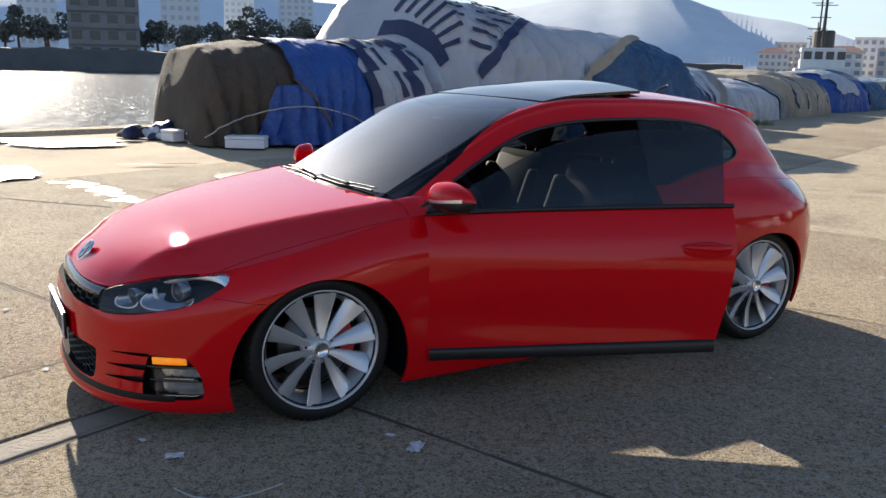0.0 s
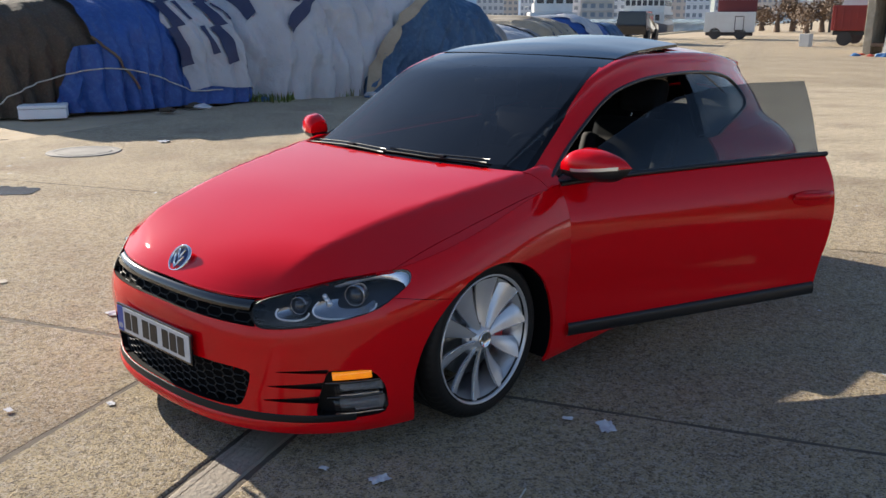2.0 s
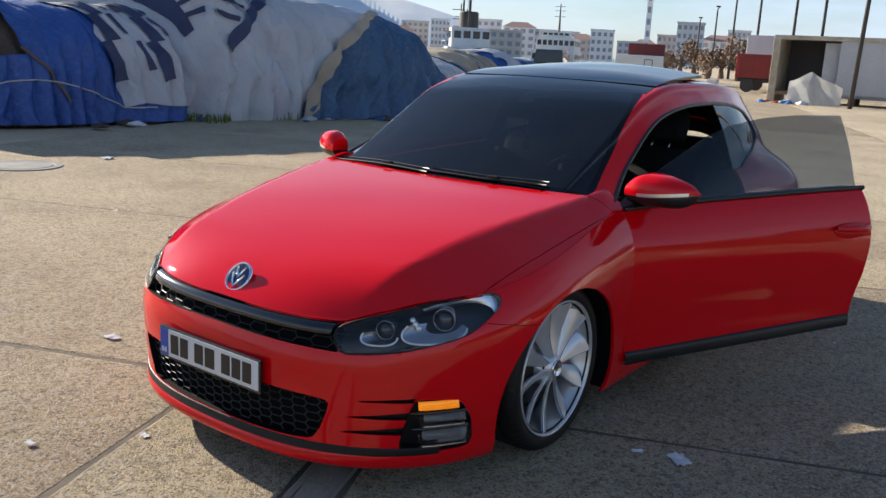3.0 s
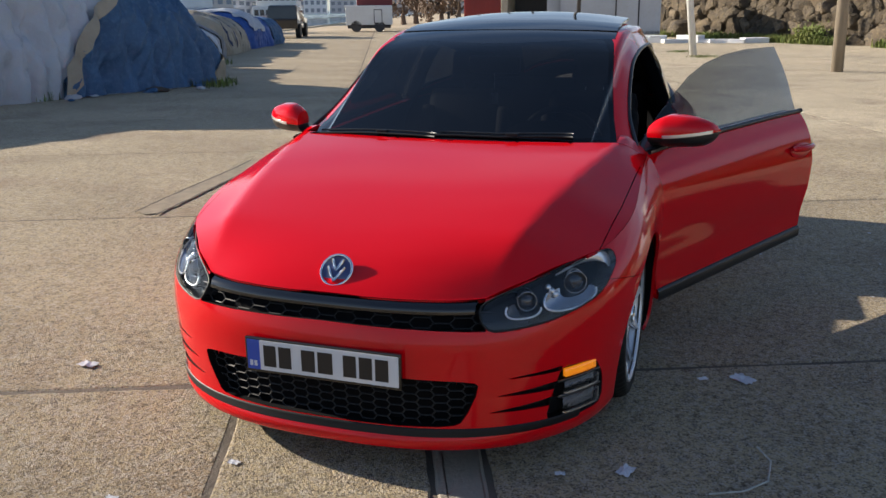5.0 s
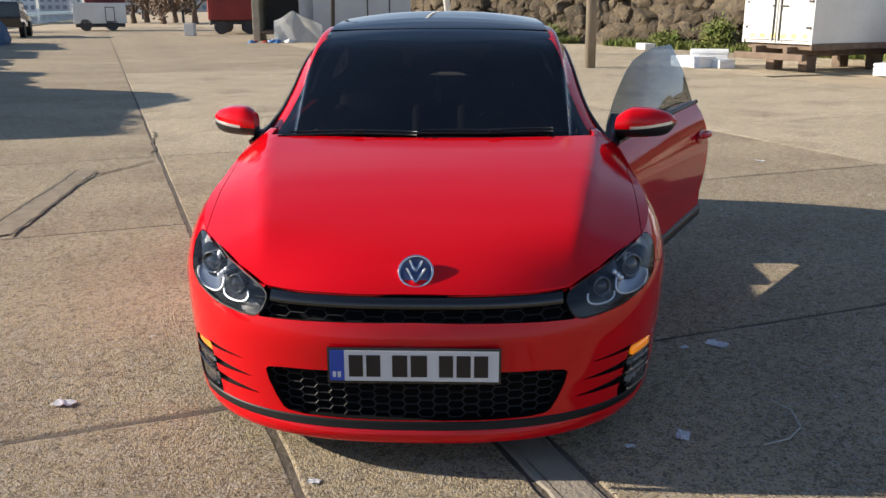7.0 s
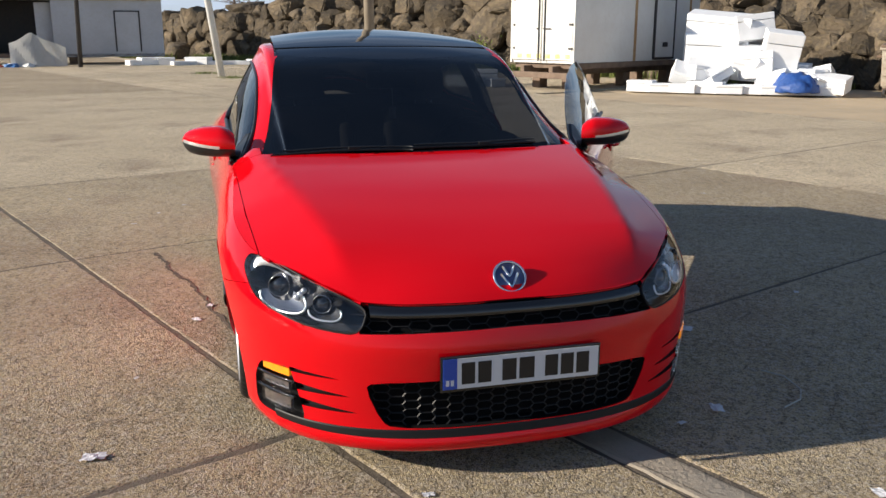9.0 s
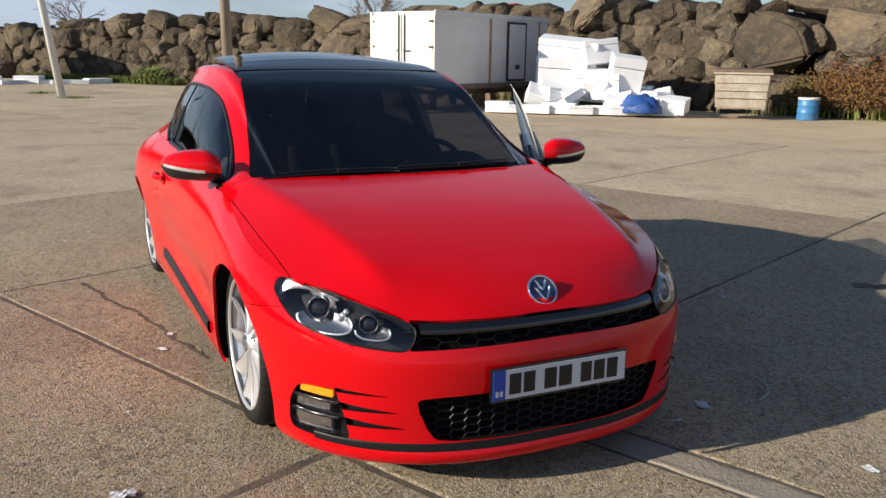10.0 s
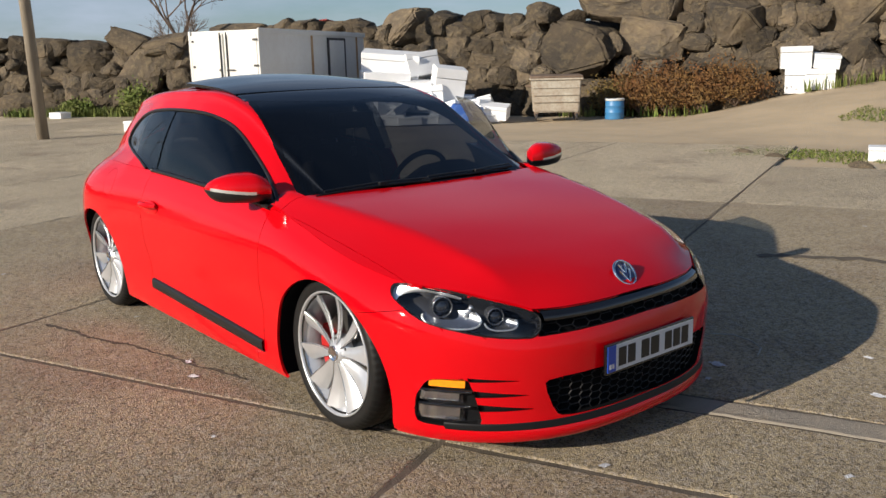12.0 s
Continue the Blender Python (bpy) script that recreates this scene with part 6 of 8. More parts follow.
# round badge on the bonnet
def badge(name, c, aim, r, parent):
    ring = lathe_bm([(r * 0.84, -0.002), (r * 0.86, 0.005), (r * 0.93, 0.008), (r, 0.004), (r, -0.004)], 36)
    bmesh.ops.transform(ring, matrix=aim, verts=ring.verts)
    b = smooth_part(name, ring, M_CHROME, parent, "round chrome badge")
    disc = lathe_bm([(r * 0.86, -0.003), (r * 0.84, 0.0015), (0, 0.003)], 28)
    bmesh.ops.transform(disc, matrix=aim, verts=disc.verts)
    smooth_part("badge_disc", disc, M_EMBLEMBLUE, b)
    # two nested chevrons
    for top, foot, half in ((0.62, -0.02, 0.36), (0.16, -0.68, 0.52)):
        bm = bmesh.new()
        for sg in (-1, 1):
            add_tube(bm, [aim @ Vector((-r * top, sg * r * half, 0.005)), aim @ Vector((-r * foot, 0, 0.006))], r * 0.085, 6)
        smooth_part("badge_chevron", bm, M_CHROME, b)
    return b


badge("front_badge", None, Matrix.Translation((2.068, 0, 0.634)) @ Matrix.Rotation(radians(52), 4, "Y"), 0.056, CAR)

# ---------------------------------------------------------------- bonnet
BONNET = [(2.2, 0.47), (2.05, 0.475), (1.95, 0.585), (1.80, 0.70), (1.70, 0.765), (1.4, 0.792), (1.1, 0.802), (0.87, 0.812), (0.872, 0.755), (0.90, 0.70), (0.94, 0.50), (0.968, 0.25), (0.975, 0.0)]
BONNET = BONNET + [(x, -y) for x, y in reversed(BONNET[:-1])]
bonnet = carve(hood, BONNET, "xy", lambda c: True)
smooth_part("bonnet", panel(bonnet, 0.0028, 0.02), M_PAINT, CAR)
wings = hood
for side in (1, -1):
    tops = take(wings, [f for f in wings.faces if f.calc_center_median().y * side > 0.70 and f.calc_center_median().x < 1.75])
    smooth_part("wing_top", panel(tops, 0.0005, 0.012), M_PAINT, CAR)
wings.free()

# ---------------------------------------------------------------- doors and sides
DOOR = rounded([(0.812, 1.2), (0.808, 0.80), (0.795, 0.50), (0.785, 0.30), (0.775, 0.212), (0.72, 0.205), (0.1, 0.238), (-0.41, 0.266), (-0.468, 0.283), (-0.488, 0.36), (-0.512, 0.50), (-0.530, 0.64), (-0.533, 0.75), (-0.526, 0.86), (-0.515, 0.95), (-0.51, 1.2)], 2, 0.2)
DOOR_R = carve(body, DOOR, "xz", lambda c: c.y < -0.6)
DOOR_L = carve(body, DOOR, "xz", lambda c: c.y > 0.6)

TAILPOLY = rounded([(-1.42, 0.905), (-1.52, 0.95), (-2.2, 0.95), (-2.2, 0.72), (-1.66, 0.735), (-1.53, 0.80)], 2, 0.15)
for side in (1, -1):
    lamp = carve(body, TAILPOLY, "xz", lambda c, side=side: c.x < -1.3 and c.y * side > 0.40)
    smooth_part("tail_lamp", panel(lamp, 0.002, 0.02), M_TAILLAMP, CAR, "red wrap-round tail lamp")
FLAP = [(-1.04 + 0.075 * math.cos(2 * math.pi * k / 28), 0.805 + 0.075 * math.sin(2 * math.pi * k / 28)) for k in range(28)]
smooth_part("fuel_flap", panel(carve(body, FLAP, "xz", lambda c: c.y < -0.6), 0.0015, 0.014), M_PAINT, CAR)

# the bumper meets the wing along a seam from the headlight to the wheel arch
BUMPER = [(1.25, 0.0), (1.25, 0.50), (1.49, 0.540), (1.60, 0.556), (1.745, 0.582), (1.745, 0.95), (2.4, 0.95), (2.4, 0.0)]
front_end = carve(body, BUMPER, "xz", lambda c: c.x > 1.3)
smooth_part("front_bumper", panel(front_end, 0.0012, 0.012), M_PAINT, CAR)
for side in (1, -1):
    w = take(body, [f for f in body.faces if f.calc_center_median().x > 0.7 and f.calc_center_median().y * side > 0 and f.calc_center_median().z > 0.0])
    smooth_part("front_wing", panel(w, 0.0010, 0.012), M_PAINT, CAR)
for side in (1, -1):
    w = take(body, [f for f in body.faces if f.calc_center_median().x > -1.75 and f.calc_center_median().y * side > 0])
    smooth_part("rear_side_panel", panel(w, 0.0005, 0.012), M_PAINT, CAR)
smooth_part("rear_bumper", panel(body, 0.0005, 0.012), M_PAINT, CAR)

HINGE = Vector((0.80, 0.82, 0))
OPEN = Matrix.Translation(HINGE) @ Matrix.Rotation(radians(-28.8), 4, "Z") @ Matrix.Translation(-HINGE)


def door_strip(side):
    """The black rubbing strip along the foot of the door."""
    bm = bmesh.new()
    rows = []
    for k in range(41):
        x = lerp(0.775, -0.468, k / 40)
        z = lerp(0.206, 0.272, k / 40)
        h = 0.052
        y0 = body_width(x, z)
        rows.append([bm.verts.new((x, side * (body_width(x, z + q * h) + d), z + q * h)) for q, d in ((-0.05, 0.0), (0.0, 0.009), (0.3, 0.013), (0.8, 0.013), (1.0, 0.009), (1.05, 0.0))])
    grid_faces(bm, rows)
    bmesh.ops.holes_fill(bm, edges=[e for e in bm.edges if e.is_boundary], sides=8)
    bmesh.ops.recalc_face_normals(bm, faces=bm.faces)
    return bm


def belt_trim(side, x0=0.80, x1=-0.525):
    bm = bmesh.new()
    add_tube(bm, [(lerp(x0, x1, k / 30), side * (body_edge_y(lerp(x0, x1, k / 30)) + 0.004), shoulder_z(lerp(x0, x1, k / 30)) + 0.004) for k in range(31)], 0.011, 8)
    return bm


def handle(side):
    """Bowl and grip of the door handle."""
    x0, z0 = -0.405, 0.725
    y0 = body_width(x0, z0)
    bm = bmesh.new()
    bmesh.ops.create_uvsphere(bm, u_segments=24, v_segments=12, radius=1)
    for v in bm.verts:
        v.co = Vector((x0 + v.co.x * 0.105, side * (y0 + 0.004 + v.co.y * side * 0.010), z0 + v.co.z * 0.038))
    grip = bmesh.new()
    add_tube(grip, [(x0 + 0.10 - 0.2 * k / 12, side * (y0 + 0.012 + 0.030 * math.sin(math.pi * min(max((k - 0.5) / 11, 0), 1)) ** 0.6), z0 + 0.016) for k in range(13)], [0.010] + [0.015] * 11 + [0.010], 10)
    return bm, grip


def inner_door(bm, side):
    """Door thickness: the outer skin, its rim and an inner face."""
    thicken(bm, 0.075)
    return bm


for side, skin, m in ((1, DOOR_L, OPEN), (-1, DOOR_R, Matrix())):
    panel(skin, 0.002, 0.0)
    trim = twin(skin)
    for v in trim.verts:
        v.co.y -= side * 0.072
    thicken(trim, 0.02, Vector((0, side, 0)))
    thicken(skin, 0.07, Vector((0, side, 0)))
    for e in skin.edges:
        if len(e.link_faces) == 2 and e.calc_face_angle(0) > 0.9:
            e.smooth = False
    bmesh.ops.transform(skin, matrix=m, verts=skin.verts)
    door = smooth_part("door", skin, M_PAINT, CAR, "red door standing open" if side > 0 else "")
    for nm, b_, mm in (("rubbing_strip", door_strip(side), M_SATIN), ("window_trim", belt_trim(side), M_SATIN)):
        bmesh.ops.transform(b_, matrix=m, verts=b_.verts)
        smooth_part(nm, b_, mm, door)
    bmesh.ops.transform(trim, matrix=m, verts=trim.verts)
    smooth_part("door_card", trim, M_DASH, door, "black inner door card")
    bowl, grip = handle(side)
    for nm, b_ in (("handle_bowl", bowl), ("handle_grip", grip)):
        bmesh.ops.transform(b_, matrix=m, verts=b_.verts)
        smooth_part(nm, b_, M_PAINT, door)

# ---------------------------------------------------------------- glasshouse
def header(y):
    """x of the windscreen's upper edge."""
    return 0.275 - 0.135 * (abs(y) / 0.58) ** 2


SCREEN = [(1.01, 0.73), (0.917, 0.705), (0.80, 0.680), (0.688, 0.652), (0.5, 0.615), (0.303, 0.585), (0.2, 0.568)] + [(header(y), y) for y in (0.55, 0.4, 0.3, 0.2, 0.1, 0.0)]
SCREEN = SCREEN + [(x, -y) for x, y in reversed(SCREEN[:-1])]
PANEL_END, PANEL_START = -0.62, 0.085


def roof_strip(x0f, x1f, inset):
    ys = (0.0, 0.1, 0.2, 0.3, 0.4)
    right = [(x0f(y), y) for y in ys]
    xa, xb = x0f(0.56), x1f(0.56)
    side_pts = [(lerp(xa, xb, k / 6), roof_edge(lerp(xa, xb, k / 6))[0] - inset) for k in range(7)]
    back = [(x1f(y), y) for y in reversed(ys)]
    p = right + side_pts + back
    return p + [(x, -y) for x, y in reversed(p[1:-1])]


def top_only(c):
    return abs(c.y) < roof_edge(c.x)[0] + 0.002


screen = carve(house, SCREEN, "xy", top_only)
band = carve(house, roof_strip(lambda y: header(y) + 0.003, lambda y: PANEL_START - 0.06 * (abs(y) / 0.56) ** 2, 0.032), "xy", top_only)
slide = carve(house, roof_strip(lambda y: PANEL_START - 0.06 * (abs(y) / 0.56) ** 2, lambda y: PANEL_END, 0.032), "xy", top_only)

DLO = [(0.93, 0.79), (0.80, 0.865), (0.60, 0.965), (0.42, 1.062), (0.30, 1.125), (0.17, 1.172), (0.0, 1.205), (-0.2, 1.222), (-0.55, 1.225), (-0.85, 1.208), (-1.05, 1.172), (-1.165, 1.115), (-1.222, 1.055), (-1.212, 1.020), (-1.14, 0.994), (-0.95, 0.972), (-0.75, 0.942), (-0.62, 0.910), (-0.55, 0.80)]
glass = {}
for side in (1, -1):
    glass[side] = carve(house, DLO, "xz", lambda c, side=side: c.y * side > roof_edge(c.x)[0] + 0.004)
REAR = [(-1.64, 0.33), (-1.84, 0.36), (-1.84, -0.36), (-1.64, -0.33)]
rear_glass = carve(house, REAR, "xy", top_only)
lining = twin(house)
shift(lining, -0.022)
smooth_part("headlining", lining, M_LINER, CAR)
smooth_part("roof_shell", panel(house, 0.0012, 0.014), M_PAINT, CAR)

SCREEN_IN = [(0.955, 0.0), (0.945, 0.3), (0.90, 0.52), (0.855, 0.665), (0.688, 0.630), (0.5, 0.593), (0.303, 0.562), (0.18, 0.52), (0.205, 0.3), (0.235, 0.0)]
SCREEN_IN = SCREEN_IN + [(x, -y) for x, y in reversed(SCREEN_IN[1:-1])]
clear = carve(screen, SCREEN_IN, "xy", lambda c: True)
smooth_part("screen_frit", panel(screen, 0.0, 0.0), M_FRIT, CAR, "black border of the windscreen")
screen = clear
smooth_part("windscreen", panel(screen, 0.0, 0.0), M_SCREEN, CAR, "dark tinted windscreen")
smooth_part("roof_band", panel(band, 0.001, 0.01), M_ROOFGLASS, CAR, "black glass band over the windscreen")
panel(slide, 0.002, 0.016)
PIVOT = Vector((PANEL_START, 0, 1.315))
bmesh.ops.transform(slide, matrix=Matrix.Translation(PIVOT + Vector((0, 0, 0.002))) @ Matrix.Rotation(radians(2.6), 4, "Y") @ Matrix.Translation(-PIVOT), verts=slide.verts)
smooth_part("roof_panel", slide, M_ROOFGLASS, CAR, "black glass roof panel tilted up at the rear")
well = bmesh.new()
rows = []
for k in range(30):
    x = lerp(PANEL_START, PANEL_END - 0.01, k / 29)
    rows.append([well.verts.new((x, roof_edge(x)[0] * r, house_point(x, 2 - abs(r))[2] - 0.035)) for r in [-0.92 + 1.84 * q / 12 for q in range(13)]])
grid_faces(well, rows)
smooth_part("roof_frame", well, M_LINER, CAR)
smooth_part("rear_window", panel(rear_glass, 0.001, 0.004), M_ROOFGLASS, CAR)

# plastic cowl under the screen
cowl = bmesh.new()
rows = []
for k in range(41):
    y = lerp(-0.64, 0.64, k / 40)
    xb = 0.985 - 0.115 * (abs(y) / 0.74) ** 2
    rows.append([cowl.verts.new((xb + a, y, curve_at(HOOD_MID, xb) - 0.018 * (abs(y) / 0.74) ** 2 - b)) for a, b in ((0.10, 0.045), (0.03, 0.028), (-0.02, 0.022))])
grid_faces(cowl, rows)
smooth_part("cowl", cowl, M_BLACKPLASTIC, CAR)

# wipers
for pts in (((0.955, -0.66), (0.965, -0.36), (0.985, -0.06)), ((0.975, -0.10), (0.97, 0.22), (0.935, 0.52))):
    bm = bmesh.new()
    arm = []
    for k in range(13):
        t = k / 12 * 2
        i = min(int(t), 1)
        x, y = lerp(pts[i][0], pts[i + 1][0], t - i), lerp(pts[i][1], pts[i + 1][1], t - i)
        arm.append(Vector((x - 0.02, y, curve_at(ROOF_MID, x - 0.02 + 0.06 * (abs(y) / 0.74) ** 2) + 0.006)))
    add_tube(bm, arm, 0.0055, 6)
    w = smooth_part("wiper", bm, M_BLACKPLASTIC, CAR)
    bm = bmesh.new()
    add_tube(bm, [p + Vector((-0.018, 0.0, 0.012)) for p in arm[1:]], 0.0040, 6)
    smooth_part("wiper_blade", bm, M_SATIN, w)
    bm = bmesh.new()
    add_box(bm, (-0.012, -0.025, -0.006), (0.012, 0.025, 0.008), Matrix.Translation(arm[7] + Vector((-0.01, 0, 0.008))), 0.004)
    part("wiper_joint", bm, M_BLACKPLASTIC, w)

# side windows: the front pane belongs to the door, the rear one stays with the body
for side in (1, -1):
    pane = glass[side]
    split = [(-0.488, 0.7), (-0.496, 1.4), (-2.0, 1.4), (-2.0, 0.7)]
    quarter = carve(pane, split, "xz", lambda c: True)
    smooth_part("quarter_window", panel(quarter, 0.001, 0.004), M_PRIVACY, CAR)
    panel(pane, 0.001, 0.0)
    shift(pane, -0.004)
    thicken(pane, 0.004)
    if side > 0:
        bmesh.ops.transform(pane, matrix=OPEN, verts=pane.verts)
    ob = smooth_part("door_window", pane, M_SIDEGLASS if side > 0 else M_PRIVACY, CAR, "frameless tinted door glass")
    ob.visible_shadow = side > 0
    # rubber seal round the window opening
    bm = bmesh.new()
    loop = []
    for x, z in DLO[1:-1]:
        ye, ze = roof_edge(x)
        zb = shoulder_z(x)
        t = 0.5
        lo_, hi_ = 0.0, 1.0
        for _ in range(24):
            t = (lo_ + hi_) / 2
            if house_point(x, t)[2] < z:
                lo_ = t
            else:
                hi_ = t
        p = house_point(x, t)
        loop.append(Vector((x, side * (p[1] + 0.001), p[2])))
    sm = []
    for i in range(len(loop) - 1):
        for k in range(5):
            a, b, c, d = loop[max(i - 1, 0)], loop[i], loop[i + 1], loop[min(i + 2, len(loop) - 1)]
            t = k / 5
            sm.append(0.5 * ((2 * b) + (c - a) * t + (2 * a - 5 * b + 4 * c - d) * t * t + (3 * b - a - 3 * c + d) * t ** 3))
    sm.append(loop[-1])
    add_tube(bm, sm, 0.009, 6, False)
    smooth_part("window_seal", bm, M_SATIN, CAR)
    # B pillar behind the panes
    bm = bmesh.new()
    add_tube(bm, [Vector((-0.56 - 0.02 * k / 8, side * (house_point(-0.57, 0.70 * k / 8)[1] - 0.05), house_point(-0.57, 0.70 * k / 8)[2])) for k in range(9)], 0.038, 6)
    smooth_part("b_pillar", bm, M_LINER, CAR)

# ---------------------------------------------------------------- mirrors
def mirror(side, m):
    def place(u, v, w):
        # local: u along the arm outwards, v forward, w up
        return Vector((0.715 + v - 0.42 * u, side * (0.80 + u), 0.885 + w))

    TOP = [(0, 0.080), (0.1, 0.100), (0.28, 0.113), (0.5, 0.111), (0.8, 0.096), (0.93, 0.080), (0.98, 0.066), (1, 0.055)]
    BOTTOM = [(0, -0.016), (0.3, -0.022), (0.65, -0.018), (0.85, -0.008), (0.95, 0.010), (1, 0.036)]
    FRONT = [(0, 0.072), (0.3, 0.088), (0.6, 0.080), (0.85, 0.055), (0.95, 0.034), (1, 0.012)]
    SPLIT = [(0, 0.020), (0.4, 0.024), (0.8, 0.036), (1, 0.045)]

    def shell(levels, proud=0.0, q0=0.0, q1=1.0):
        """A band of the housing between two heights, given at each place along the arm."""
        bm = bmesh.new()
        rows = []
        for i in range(25):
            q = lerp(q0, q1, i / 24)
            top, bot, fr = curve_at(TOP, q), curve_at(BOTTOM, q), curve_at(FRONT, q) + proud
            wa, wb = levels(q, top, bot)
            mid_, half_ = (top + bot) / 2, (top - bot) / 2
            ahead, behind = [], []
            for k in range(11):
                w = lerp(wa, wb, k / 10)
                r = max(0.0, 1 - abs((w - mid_) / half_) ** 2.3) ** (1 / 2.3)
                ahead.append(place(-0.002 + 0.218 * q, 0.010 + fr * r, w))
                behind.append(place(-0.002 + 0.218 * q, 0.010 - 0.040 * r, w))
            rows.append([bm.verts.new(p) for p in ahead + behind[::-1]])
        grid_faces(bm, rows, closed=True)
        bm.faces.new(rows[0])
        bm.faces.new(rows[-1][::-1])
        bmesh.ops.remove_doubles(bm, verts=bm.verts, dist=1e-4)
        bmesh.ops.recalc_face_normals(bm, faces=bm.faces)
        for e in bm.edges:
            if len(e.link_faces) == 2 and e.calc_face_angle(0) > 0.8:
                e.smooth = False
        return bm

    cap = shell(lambda q, top, bot: (curve_at(SPLIT, q), top))
    low = shell(lambda q, top, bot: (bot, curve_at(SPLIT, q) - 0.001))
    mid = shell(lambda q, top, bot: (curve_at(SPLIT, q) - 0.003, min(curve_at(SPLIT, q) + 0.010, top - 0.002)), 0.003, 0.30, 0.985)
    housing = []
    for nm, b_, mm in (("cap", cap, M_PAINT), ("lower_shell", low, M_SATIN), ("turn_signal", mid, M_SIGNAL)):
        bmesh.ops.transform(b_, matrix=m, verts=b_.verts)
        housing.append((nm, b_, mm))
    arm = bmesh.new()
    rows = []
    for k in range(11):
        q = k / 10
        c = place(lerp(-0.075, 0.06, q), lerp(-0.055, 0.0, q), lerp(-0.022, -0.004, q))
        hw, hh = lerp(0.060, 0.045, q), lerp(0.020, 0.016, q)
        rows.append([arm.verts.new(c + Vector((hw * math.cos(a), 0, hh * math.sin(a)))) for a in [2 * math.pi * j_ / 14 for j_ in range(14)]])
    grid_faces(arm, rows, closed=True)
    arm.faces.new(rows[0])
    arm.faces.new(rows[-1][::-1])
    sail = bmesh.new()
    tri = [(0.80, 0.842), (0.70, 0.850), (0.585, 0.858), (0.580, 0.945), (0.60, 0.950), (0.70, 0.905), (0.80, 0.858)]
    ring = []
    for x, z in tri:
        lo_, hi_ = 0.0, 0.85
        for _ in range(24):
            t_ = (lo_ + hi_) / 2
            if house_point(x, t_)[2] < z:
                lo_ = t_
            else:
                hi_ = t_
        ring.append(sail.verts.new((x, side * (house_point(x, lo_)[1] + 0.006), z)))
    sail.faces.new(ring)
    thicken(sail, 0.02, Vector((0, side, 0)))
    gl = bmesh.new()
    bmesh.ops.create_circle(gl, cap_ends=True, segments=32, radius=1)
    for v in gl.verts:
        v.co = place(0.104 + 0.098 * v.co.x, -0.031, 0.046 + 0.045 * v.co.y)
    for b_ in (arm, sail, gl):
        bmesh.ops.recalc_face_normals(b_, faces=b_.faces)
        bmesh.ops.transform(b_, matrix=m, verts=b_.verts)
    root = smooth_part("wing_mirror", arm, M_SATIN, CAR, "red wing mirror with a silver indicator strip")
    for nm, b_, mm in housing:
        smooth_part(nm, b_, mm, root)
    part("sail_panel", sail, M_SATIN, root)
    part("mirror_glass", gl, M_MIRRORGLASS, root)


mirror(1, OPEN)
mirror(-1, Matrix())

